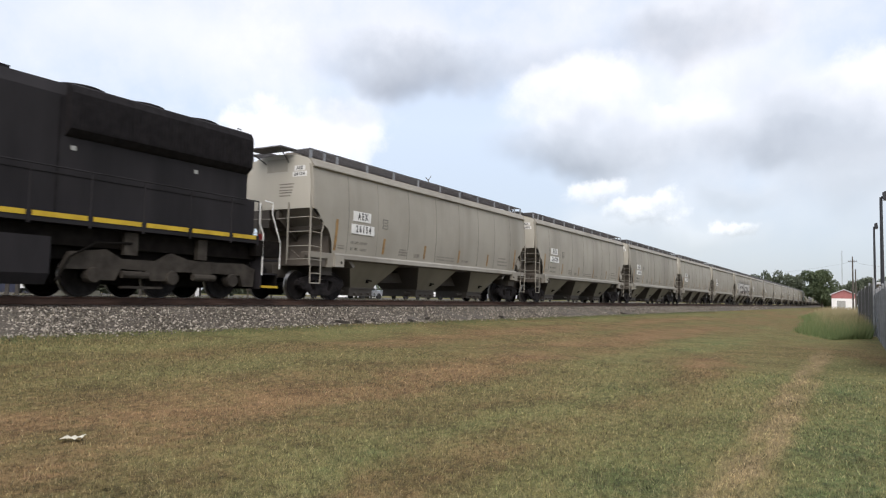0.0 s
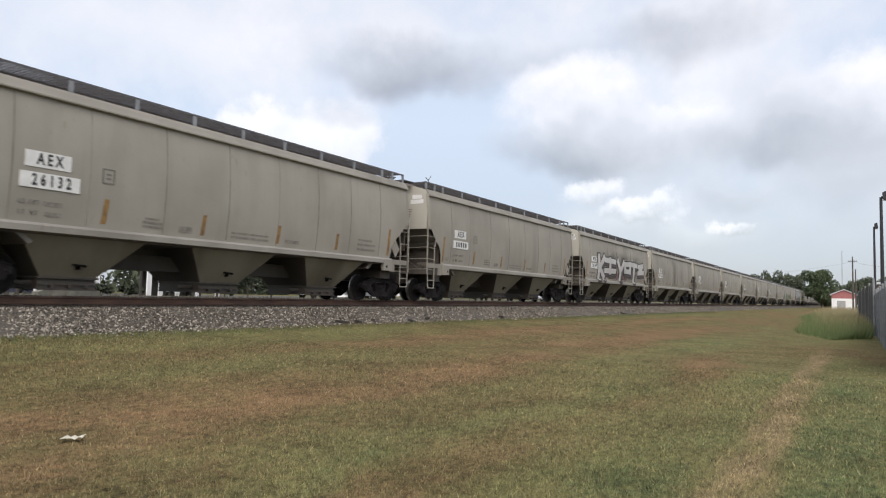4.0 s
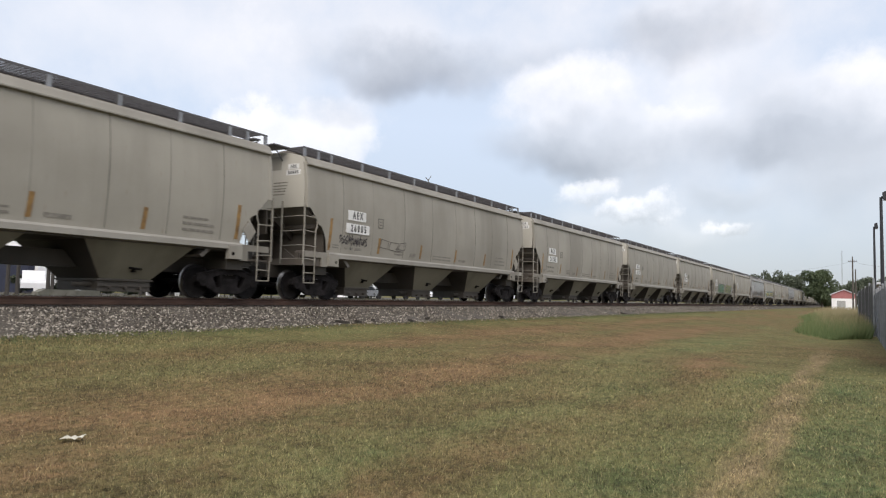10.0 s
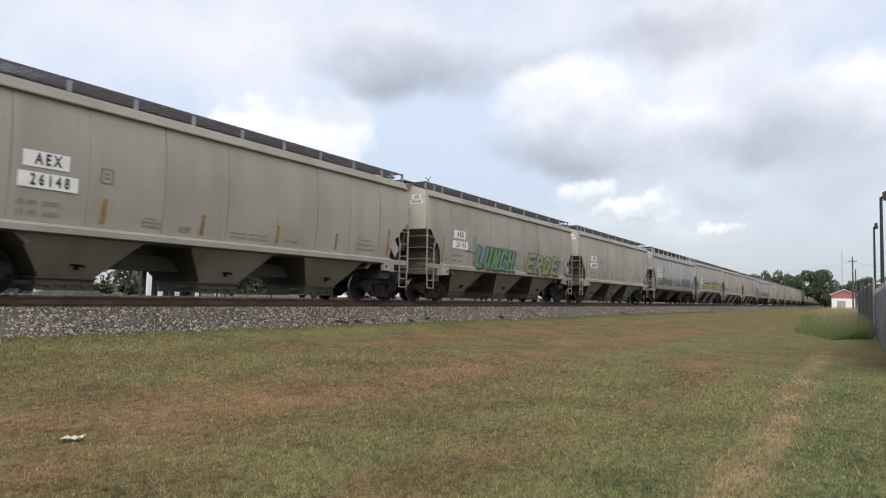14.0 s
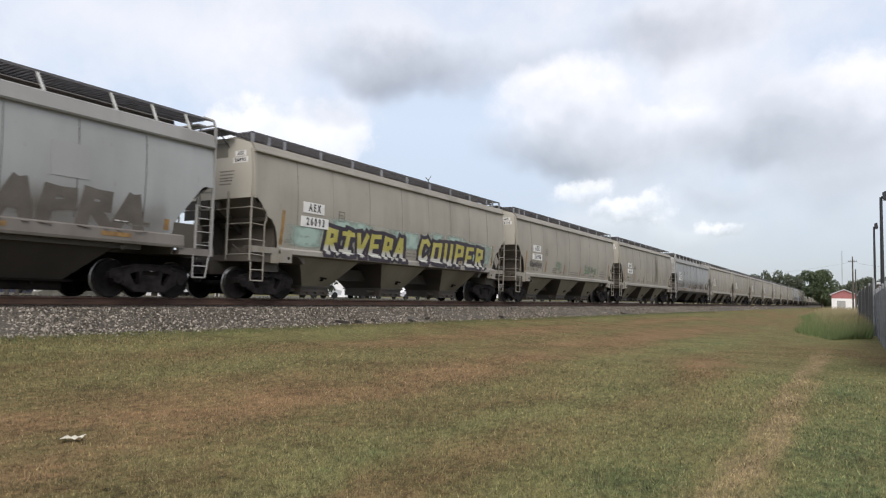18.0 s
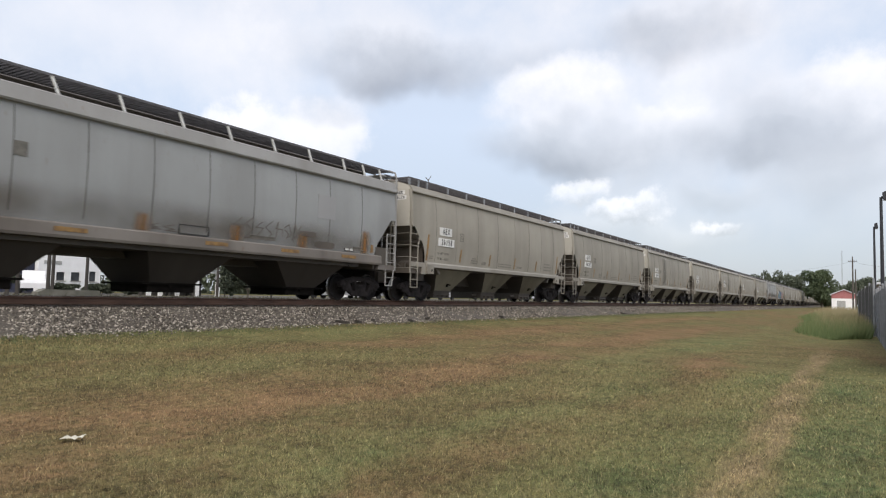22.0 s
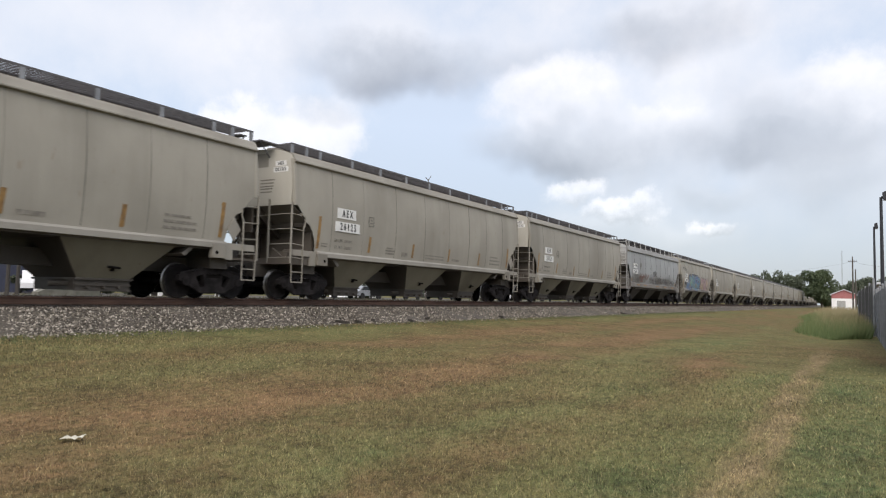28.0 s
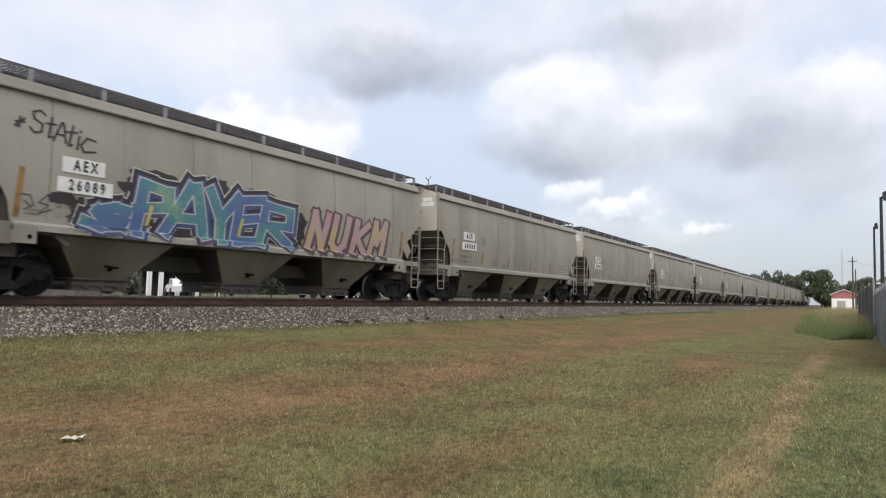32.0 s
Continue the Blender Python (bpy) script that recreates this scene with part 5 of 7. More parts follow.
    def cloud(under, az, el, ra, re, rim, cover, foot, crown):
        """One cloud over what lies behind it: half widths in degrees, softness of the rim, and the tones of its foot and crown."""
        off, sc, ln, cut = n.new("ShaderNodeVectorMath"), n.new("ShaderNodeVectorMath"), n.new("ShaderNodeVectorMath"), n.new("ShaderNodeSeparateXYZ")
        off.operation, off.inputs[1].default_value = "SUBTRACT", (az, el, 0)
        sc.operation, sc.inputs[1].default_value = "MULTIPLY", (1 / ra, 1 / re, 0)
        ln.operation = "LENGTH"
        l.new(crisp if rim < 0.45 else soft, off.inputs[0])
        l.new(off.outputs[0], sc.inputs[0])
        l.new(sc.outputs[0], ln.inputs[0])
        l.new(sc.outputs[0], cut.inputs[0])
        body, tone = n.new("ShaderNodeMapRange"), n.new("ShaderNodeMapRange")
        body.interpolation_type = "SMOOTHSTEP"
        body.inputs["From Min"].default_value, body.inputs["From Max"].default_value, body.inputs["To Max"].default_value = 1 + rim, 1 - rim, cover
        l.new(ln.outputs["Value"], body.inputs["Value"])
        tone.inputs["From Min"].default_value, tone.inputs["From Max"].default_value = -0.9, 0.7
        tone.inputs["To Min"].default_value, tone.inputs["To Max"].default_value = foot, crown
        l.new(math_node("ADD", cut.outputs["Y"], math_node("MULTIPLY", math_node("SUBTRACT", billow, 0.5), 3.0 if rim < 0.45 else 1.3)), tone.inputs["Value"])
        return blend(body.outputs[0], under, ramp_color(n, l, tone.outputs[0], CLOUD_TONES))

    for row in HIGH_CLOUDS + MIDDLE_CLOUDS + LOW_CLOUDS:
        sky_tone = cloud(sky_tone, *row)
    l.new(sky_tone, em.inputs["Color"])
    em.inputs["Strength"].default_value = 1.0
    m.cycles.emission_sampling = "NONE"
    return m


CLEAR_SKY, THIN_VEIL, HORIZON_HAZE = (0.585, 0.675, 0.80), (0.765, 0.80, 0.855), (0.415, 0.472, 0.545)
CLOUD_TONES = [(0.0, (0.30, 0.315, 0.345)), (0.45, (0.52, 0.55, 0.59)), (0.75, (0.76, 0.785, 0.825)), (1.0, (0.96, 0.955, 0.96))]
HIGH_CLOUDS = [(34.0, 19.5, 7.4, 2.7, 0.6, 0.85, 0.15, 0.8), (34.2, 18.0, 5.0, 1.5, 0.7, 0.7, 0.0, 0.4), (12.0, 21.3, 5.8, 2.1, 0.7, 0.8, 0.2, 0.75), (23.7, 20.3, 3.6, 1.7, 0.7, 0.55, 0.4, 0.75),
               (55.1, 19.1, 8.7, 2.4, 0.8, 0.5, 0.85, 0.95), (42.2, 12.3, 5.3, 2.7, 0.35, 0.85, 0.8, 1.0), (38.5, 12.6, 2.3, 3.0, 0.42, 0.75, 0.7, 0.95), (46.3, 13.3, 2.2, 1.4, 0.4, 0.8, 0.8, 1.0), (39.6, 15.1, 2.8, 0.8, 0.6, 0.5, 0.5, 0.65)]
MIDDLE_CLOUDS = [(20.1, 16.3, 5.3, 2.8, 0.42, 0.9, 0.7, 1.0), (12.2, 14.6, 2.6, 1.2, 0.42, 0.8, 0.75, 1.0), (17.0, 13.2, 7.5, 2.2, 0.7, 0.65, 0.35, 0.8), (19.8, 12.2, 6.0, 2.1, 0.55, 0.9, 0.0, 0.5), (18.6, 12.0, 3.2, 1.0, 0.7, 0.6, 0.0, 0.3),
                 (13.3, 11.6, 5.2, 2.5, 0.7, 0.65, 0.35, 0.7), (-1.6, 15.5, 2.8, 2.9, 0.42, 0.9, 0.7, 1.0), (2.0, 14.4, 4.6, 2.4, 0.6, 0.75, 0.4, 0.85), (3.5, 12.3, 6.0, 1.9, 0.6, 0.85, 0.05, 0.5),
                 (-0.1, 9.8, 4.2, 2.4, 0.7, 0.65, 0.25, 0.55)]
LOW_CLOUDS = [(6.2, 16.5, 2.4, 2.5, 0.7, 0.4, 0.5, 0.8), (13.7, 5.6, 6.1, 1.3, 0.8, 0.5, 0.4, 0.7), (18.2, 9.0, 2.2, 1.2, 0.42, 0.75, 0.5, 1.0), (14.6, 7.0, 2.3, 1.2, 0.35, 0.85, 0.4, 1.0), (9.0, 6.1, 1.6, 0.7, 0.4, 0.75, 0.4, 0.95), (7.8, 8.3, 2.6, 0.7, 0.7, 0.6, 0.3, 0.5)]
CLOUD_TURN = 1.9
dm = MB()
nu, nv = 48, 16
for j in range(nv + 1):
    el = radians(-2 + 92 * j / nv)
    for i in range(nu):
        a = math.tau * i / nu
        dm.v.append((3600 * math.cos(a) * math.cos(el), 3600 * math.sin(a) * math.cos(el), 3600 * math.sin(el)))
for j in range(nv):
    for i in range(nu):
        k = (i + 1) % nu
        dm.f.append((j * nu + i, j * nu + k, (j + 1) * nu + k, (j + 1) * nu + i))
CLOUDS = thing("cloud_dome", label="broken grey and white clouds over pale blue sky", category="sky", kind="structure", mb=dm.mesh("cloud_dome", True, False), material=dome_mat())


# ---------------------------------------------------------------- lawn, stones and weeds (uncountable stuff)
def soup(name, verts, faces, material, label, category, kind="stuff"):
    me = bpy.data.meshes.new(name)
    verts, faces = np.asarray(verts, dtype=np.float32), np.asarray(faces, dtype=np.int32)
    k = faces.shape[1]
    me.vertices.add(len(verts))
    me.vertices.foreach_set("co", verts.ravel())
    me.loops.add(faces.size)
    me.loops.foreach_set("vertex_index", faces.ravel())
    me.polygons.add(len(faces))
    me.polygons.foreach_set("loop_start", np.arange(0, faces.size, k, dtype=np.int32))
    me.update(calc_edges=True)
    me.materials.append(material)
    return tagged(new(name, me), label, category, kind=kind)


def ground_many(x, y):
    base = np.interp(y, [-50, 2.0, 6.0, 9.5, 12.9, 13.4], [0, 0, 0.06, 0.26, 0.47, 0.50])
    return base


def blades(rs, px, py, height, width, lean):
    """Triangular blades rooted at px, py."""
    n = len(px)
    pz = ground_many(px, py) - 0.02
    a = rs.uniform(0, math.tau, n)
    h = height * rs.uniform(0.55, 1.3, n)
    w = width * rs.uniform(0.6, 1.3, n)
    la, ll = rs.uniform(0, math.tau, n), lean * rs.uniform(0, 1, n) * h
    v = np.empty((n, 3, 3))
    v[:, 0] = np.stack([px + np.cos(a) * w, py + np.sin(a) * w, pz], 1)
    v[:, 1] = np.stack([px - np.cos(a) * w, py - np.sin(a) * w, pz], 1)
    v[:, 2] = np.stack([px + np.cos(la) * ll, py + np.sin(la) * ll, pz + h], 1)
    return v.reshape(-1, 3), np.arange(n * 3).reshape(-1, 3)


rs = np.random.RandomState(7)
allv, allf, count = [], [], 0
for r0, r1, dens, hh, ww in ((3.4, 6.0, 5200, 0.044, 0.0034), (6.0, 9.5, 2600, 0.044, 0.0048), (9.5, 15.0, 1000, 0.048, 0.0075), (15.0, 24.0, 120, 0.045, 0.009)):
    area = 0.5 * radians(70) * (r1 * r1 - r0 * r0)
    n = int(area * dens)
    r = np.sqrt(rs.uniform(r0 * r0, r1 * r1, n))
    a = radians(-4) + rs.uniform(0, radians(70), n)
    x, y = r * np.cos(a), r * np.sin(a)
    keep = (y < 12.75) & (y > -0.7)
    v, f = blades(rs, x[keep], y[keep], hh, ww, 1.3)
    allv.append(v)
    allf.append(f + count)
    count += len(v)
BLADES = blade_mat()
soup("lawn_grass", np.concatenate(allv), np.concatenate(allf), BLADES, "short mown lawn grass, green and straw brown", "grass")

# taller green fringe at the foot of the ballast
n = 26000
x, y = 4 + 70 * rs.uniform(0, 1, n) ** 1.5, 12.35 + rs.normal(0, 0.36, n)
FRINGE = mat("fringe_grass", [(0.070, 0.102, 0.039), (0.094, 0.118, 0.046), (0.120, 0.122, 0.054)], 0.8, 0.8, 0, 0)
v, f = blades(rs, x, np.minimum(y, 12.75 + 0.25 * np.sin(x * 1.3) * np.sin(x * 0.37)), 0.06, 0.008, 1.1)
soup("grass_fringe", v, f, FRINGE, "longer green grass along the foot of the ballast", "grass")

# tall weeds by the fence
n = 22000
x = 31 + 55 * rs.uniform(0, 1, n) ** 1.3
edge = np.interp(x, [31, 34, 37, 60, 86], [0.9, 1.7, 2.4, 3.2, 5.0])
y = -0.55 + (edge + 0.55) * rs.beta(1.0, 1.25, n) * rs.uniform(0.85, 1.15, n)
y = np.where(x < 33.5, np.maximum(y, -0.3 + (33.5 - x) * 0.45), y)


def weed_mat():
    """Green stems with straw-coloured seed heads."""
    m = bpy.data.materials.new("tall_weeds")
    t, n_, l = nodes_of(m)
    o, b, co, sep = n_.new("ShaderNodeOutputMaterial"), n_.new("ShaderNodeBsdfPrincipled"), n_.new("ShaderNodeTexCoord"), n_.new("ShaderNodeSeparateXYZ")
    g, ma = n_.new("ShaderNodeNewGeometry"), n_.new("ShaderNodeMath")
    l.new(b.outputs[0], o.inputs[0])
    l.new(co.outputs["Object"], sep.inputs[0])
    ma.operation, ma.inputs[1].default_value = "MULTIPLY_ADD", 0.5
    l.new(g.outputs["Random Per Island"], ma.inputs[0])
    l.new(sep.outputs["Z"], ma.inputs[2])
    l.new(ramp_color(n_, l, ma.outputs[0], [(0.15, (0.105, 0.155, 0.055)), (0.65, (0.145, 0.185, 0.072)), (0.95, (0.22, 0.21, 0.10)), (1.0, (0.30, 0.255, 0.14))]), b.inputs["Base Color"])
    b.inputs["Roughness"].default_value = 0.8
    return m


height = np.interp(x, [31, 34, 40, 60], [0.35, 0.6, 0.85, 1.05]) * np.interp(edge - y, [0, 1.6], [0.3, 1.0])
v, f = blades(rs, x, y, height, 0.017, 0.45)
soup("tall_weeds", v, f, weed_mat(), "tall green and straw-coloured weeds beside the fence", "weeds")

# rough dry growth on the lot behind the track
n = 16000
x, y = 8 + 120 * rs.uniform(0, 1, n) ** 1.4, 22.5 + 22 * rs.uniform(0, 1, n) ** 1.5
v, f = blades(rs, x, y, 0.13 + 0.16 * rs.uniform(0, 1, n) ** 3, 0.03, 1.2)
v[:, 2] += 0.34
soup("lot_growth", v, f, mat("dry_lot_growth", [(0.06, 0.065, 0.035), (0.10, 0.092, 0.06), (0.15, 0.13, 0.09)], 0.5, 0.9, 0, 0, fine=3.0), "dry weeds and rubble growth on the gravel lot", "weeds")

# ballast stones on the near shoulder
n = 56000
sx = 4 + 130 * rs.uniform(0, 1, n) ** 2.1
sy = rs.uniform(TY - 3.5, TY - 0.85, n)
sy = np.where(rs.uniform(0, 1, n) < 0.04, TY - 3.5 - np.abs(rs.normal(0, 0.25, n)), sy)
sz = np.interp(sy, [TY - 4.5, TY - 3.4, TY - 1.75, TY - 1.2], [0.42, 0.47, 0.88, 0.90])
size = rs.uniform(0.012, 0.036, n)
octa = np.array([(1, 0, 0), (0, 1, 0), (-1, 0, 0), (0, -1, 0), (0, 0, 1), (0, 0, -1)], dtype=float)
jit = octa[None] * size[:, None, None] * rs.uniform(0.6, 1.4, (n, 6, 1)) + rs.normal(0, 0.006, (n, 6, 3))
turn = rs.uniform(0, math.tau, n)
c, s = np.cos(turn)[:, None], np.sin(turn)[:, None]
st = np.stack([jit[:, :, 0] * c - jit[:, :, 1] * s + sx[:, None], jit[:, :, 0] * s + jit[:, :, 1] * c + sy[:, None], jit[:, :, 2] * 0.8 + sz[:, None] + 0.01], 2)
of = np.array([(0, 1, 4), (1, 2, 4), (2, 3, 4), (3, 0, 4), (1, 0, 5), (2, 1, 5), (3, 2, 5), (0, 3, 5)])


def stone_mat():
    m = bpy.data.materials.new("ballast_stones")
    t, n_, l = nodes_of(m)
    o, b, g = n_.new("ShaderNodeOutputMaterial"), n_.new("ShaderNodeBsdfPrincipled"), n_.new("ShaderNodeNewGeometry")
    l.new(b.outputs[0], o.inputs[0])
    # stones nearest the rail are stained by rust and brake dust
    co, sep, near, mx = n_.new("ShaderNodeTexCoord"), n_.new("ShaderNodeSeparateXYZ"), n_.new("ShaderNodeMapRange"), n_.new("ShaderNodeMix")
    l.new(co.outputs["Object"], sep.inputs[0])
    l.new(sep.outputs["Y"], near.inputs["Value"])
    near.inputs["From Min"].default_value, near.inputs["From Max"].default_value, near.inputs["To Max"].default_value = TY - 1.75, TY - 1.25, 0.85
    mx.data_type = "RGBA"
    l.new(near.outputs[0], mx.inputs["Factor"])
    mx.inputs[7].default_value = (0.045, 0.031, 0.024, 1)
    l.new(ramp_color(n_, l, g.outputs["Random Per Island"], [(0.0, (0.036, 0.030, 0.024)), (0.35, (0.115, 0.100, 0.081)), (0.7, (0.205, 0.180, 0.148)), (1.0, (0.50, 0.455, 0.39))]), mx.inputs[6])
    l.new(mx.outputs[2], b.inputs["Base Color"])
    b.inputs["Roughness"].default_value = 0.9
    return m


soup("ballast_stones", st.reshape(-1, 3), (of[None] + (np.arange(n) * 6)[:, None, None]).reshape(-1, 3), stone_mat(), "loose grey and pinkish crushed ballast stones", "ballast")

# ---------------------------------------------------------------- trees and bushes
LEAF = mat("tree_leaves", [(0.040, 0.060, 0.028), (0.070, 0.096, 0.044), (0.098, 0.126, 0.062)], 0.6, 0.7, 0, 0, fine=4.0, spread=0.9)
LEAF_DARK = mat("bush_leaves", [(0.022, 0.030, 0.017), (0.042, 0.052, 0.030), (0.07, 0.08, 0.048)], 0.6, 0.8, 0, 0, fine=4.0, spread=0.9)
# Distance haze is mixed into this leaf colour, paler than the near leaves.
LEAF_HAZY = mat("hazed_far_leaves", [(0.068, 0.086, 0.056), (0.095, 0.114, 0.074), (0.12, 0.136, 0.092)], 0.5, 0.8, 0, 0, fine=3.0, spread=0.9)
BARK = mat("bark", [(0.06, 0.05, 0.04), (0.13, 0.11, 0.09)], 4, 0.9, 0, 0.5, stretch=(1, 1, 0.3))


def leaf_cloud(seed, lobes, count, size):
    """Leaf clumps as small bent quads, crowded into the lobes (x, y, z, rx, ry, rz) with gaps between."""
    r = np.random.RandomState(seed)
    lob = np.array(lobes)
    w = lob[:, 3] * lob[:, 4] * lob[:, 5]
    idx = r.choice(len(lob), count, p=w / w.sum())
    d = r.normal(size=(count, 3))
    d /= np.linalg.norm(d, axis=1)[:, None]
    rad = r.uniform(0.35, 1.0, count) ** 0.5 * (1 + 0.18 * np.sin(d[:, 0] * 7 + seed) * np.sin(d[:, 2] * 9))
    c = lob[idx, :3] + d * rad[:, None] * lob[idx, 3:]
    u = r.normal(size=(count, 3))
    u /= np.linalg.norm(u, axis=1)[:, None]
    t = np.cross(u, r.normal(size=(count, 3)))
    t /= np.linalg.norm(t, axis=1)[:, None]
    s = size * r.uniform(0.5, 1.4, count)[:, None]
    v = np.stack([c - u * s, c + t * s * 0.6, c + u * s, c - t * s * 0.6], 1).reshape(-1, 3)
    return v, np.arange(count * 4).reshape(-1, 4)


def tree(name, at, height, spread, seed, leaves, size, label, leaf=None, trunk_share=0.18, category="tree", lobes=9):
    r = random.Random(seed)
    ob = thing(name, pose(*at), label, category)
    tr = MB()
    th = height * (trunk_share + 0.25)
    tr.tube((0, 0, -0.3), (0, 0, th), height * 0.028, 8, height * 0.015)
    lb = []
    for k in range(lobes):
        a, q = r.uniform(0, math.tau), r.uniform(0.15, 0.72)
        z = height * (trunk_share + (1 - trunk_share) * r.uniform(0.2, 0.82))
        x, y = math.cos(a) * spread * q, math.sin(a) * spread * q
        lb.append((x, y, z, spread * r.uniform(0.28, 0.5), spread * r.uniform(0.28, 0.5), height * r.uniform(0.12, 0.22)))
        tr.tube((0, 0, th * r.uniform(0.5, 0.95)), (x * 0.8, y * 0.8, z), height * 0.010, 5, height * 0.003)
    lb.append((0, 0, height * 0.82, spread * 0.4, spread * 0.4, height * 0.17))
    part("trunk", tr, BARK, ob)
    v, f = leaf_cloud(seed, lb, leaves, size)
    crown = soup("crown", v, f, leaf or LEAF, "", "", "")
    crown.parent = ob
    return ob


tree("oak_tree", (246, 9.3, 0), 12.6, 5.4, 11, 11000, 0.30, "dense dark green broadleaf tree beside the track", None, 0.02, lobes=16)
tree("oak_tree", (252, 6.0, 0), 9.5, 4.0, 12, 5200, 0.28, "dark green broadleaf tree beside the track", None, 0.02, lobes=12)
for k, (x, y, h, sp) in enumerate(((330, 38.0, 14.0, 5.5), (325, 33.5, 16.0, 4.5), (330, 29.0, 16.5, 5.0), (335, 25.5, 15.0, 4.0), (340, 22.0, 14.5, 4.5), (345, 43.0, 13.5, 5.0), (350, 50.0, 12.0, 6.0),
                                   (285, 1.0, 10.5, 5.0), (290, -4.0, 12.0, 5.0), (280, -8.5, 11.5, 5.0), (270, -14.0, 11.0, 5.5), (300, -21.0, 12.0, 6.0), (310, 4.5, 9.5, 4.0))):
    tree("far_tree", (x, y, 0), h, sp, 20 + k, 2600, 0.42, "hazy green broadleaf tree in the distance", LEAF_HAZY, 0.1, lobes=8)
# woods and hedges beyond the town lots
wl = []
rr = random.Random(3)
for k in range(90):
    x = -30 + k * 4.6
    wl.append((x + rr.uniform(-2, 2), 104 + rr.uniform(-6, 10), rr.uniform(2.0, 4.5), rr.uniform(3, 5), rr.uniform(2, 4), rr.uniform(2.5, 4.5)))
v, f = leaf_cloud(77, wl, 26000, 0.55)
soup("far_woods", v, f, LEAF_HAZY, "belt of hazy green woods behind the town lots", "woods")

# ---------------------------------------------------------------- fence, poles, lamps, shed on the right
SLAT = mat("grey_fence_slat", [(0.13, 0.14, 0.155), (0.21, 0.22, 0.24)], 4, 0.6, 0, 0.05, vary=0.15)
POST = mat("galvanized_post", [(0.24, 0.25, 0.26), (0.36, 0.37, 0.38)], 6, 0.5, 0.4, 0.05)
DARKPOLE = mat("dark_bronze_pole", [(0.02, 0.021, 0.026), (0.035, 0.036, 0.042)], 4, 0.5, 0.2, 0.05)
WOODPOLE = mat("weathered_wood_pole", [(0.06, 0.052, 0.045), (0.12, 0.105, 0.09)], 3, 0.9, 0, 0.4, stretch=(1, 1, 0.15))
WHITEWALL = mat("white_wall_paint", [(0.80, 0.80, 0.79), (0.90, 0.90, 0.89)], 1.2, 0.7, 0, 0.1)
REDWALL = mat("red_wall_paint", [(0.36, 0.13, 0.13), (0.43, 0.17, 0.165)], 1.5, 0.7, 0, 0.1)
ROOFING = mat("pale_metal_roof", [(0.52, 0.53, 0.55), (0.66, 0.67, 0.69)], 2, 0.5, 0.2, 0.1)
DARKGLASS = mat("dark_window_glass", [(0.04, 0.045, 0.05), (0.08, 0.085, 0.09)], 1, 0.12, 0, 0)
FY = -0.74
fence = thing("fence", label="chain-link fence filled with upright grey plastic slats", category="fence")
slat_me = MB().box(-0.043, -0.006, 0.0, 0.043, 0.006, 1.86).mesh("slat")
slat_me.materials.append(SLAT)
r = random.Random(9)
for k in range(228):
    x = 16.0 + k * 0.094
    part("slat", slat_me, None, fence, at=pose(x, FY + r.uniform(-0.006, 0.006), 0.05 + r.uniform(-0.02, 0.02), 0, r.uniform(-0.7, 0.7), r.uniform(-6, 6)))
for k in range(8):
    x = 16.0 + k * 3.05
    p = part("post", MB().tube((x, FY - 0.045, -0.2), (x, FY - 0.045, 2.1), 0.035, 8), POST, fence)
    part("post_cap", MB().lathe([(0.045, 2.09), (0.04, 2.13), (0.0, 2.15)], 8, "z", (x, FY - 0.045, 0)), POST, p)
for z in (0.06, 1.0, 1.93):
    part("rail", MB().tube((16.0, FY - 0.03, z), (37.4, FY - 0.03, z), 0.02, 6), POST, fence)
# the older stretch beyond, grown over
old = thing("old_fence", label="older tall fence stretch with a dark weathered screen", category="fence")
for k in range(5):
    part("post", MB().tube((37.6 + k * 2.2, -0.70 + k * 0.14, -0.2), (37.6 + k * 2.2, -0.70 + k * 0.14, 2.6 - 0.1 * k), 0.045, 8), POST, old)
SCREEN = mat("weathered_screen", [(0.075, 0.078, 0.08), (0.125, 0.125, 0.12)], 1.5, 0.85, 0, 0.3, stretch=(3, 3, 0.4))
screen = MB()
for k in range(70):
    x = 37.7 + k * 0.135
    screen.box(x, -0.68 + k * 0.0085 + 0.012 * (k % 3), 0.05, x + 0.125, -0.665 + k * 0.0085 + 0.012 * (k % 3), 2.42 - 0.05 * math.sin(k * 0.7) - 0.004 * k)
part("screen_panel", screen, SCREEN, old, "dark weathered privacy screen")
thing("gate_post", label="tall galvanized fence post", category="post", mb=MB().tube((36.6, -0.68, -0.1), (36.6, -0.68, 2.62), 0.045, 10), material=POST)


def street_lamp(x, y, h, arm):
    ob = thing("street_lamp", pose(x, y, 0), "dark bronze parking-lot lamp post with a flat head", "street lamp", "lamp posts behind the fence")
    part("base", MB().lathe([(0.0, 0.75), (0.22, 0.75), (0.24, 0.0), (0.24, -0.3)], 12, "z"), POST, ob)
    part("pole", MB().tube((0, 0, 0.7), (0, 0, h), 0.095, 8, 0.065), DARKPOLE, ob)
    part("arm", MB().box(-0.05, -arm, h - 0.08, 0.05, 0.0, h + 0.04), DARKPOLE, ob)
    hd = part("lamp_head", MB().prism([(-arm - 0.22, h - 0.10), (-arm, h - 0.16), (-arm + 0.04, h + 0.22), (-arm - 0.16, h + 0.30)], "x", -0.16, 0.16), DARKPOLE, ob)
    part("lens", MB().box(-0.12, -arm - 0.20, h - 0.17, 0.12, -arm - 0.02, h - 0.16), SIGN_GREY, hd)


street_lamp(40.0, -1.12, 6.75, 0.10)
street_lamp(60.0, -1.21, 7.25, 0.05)


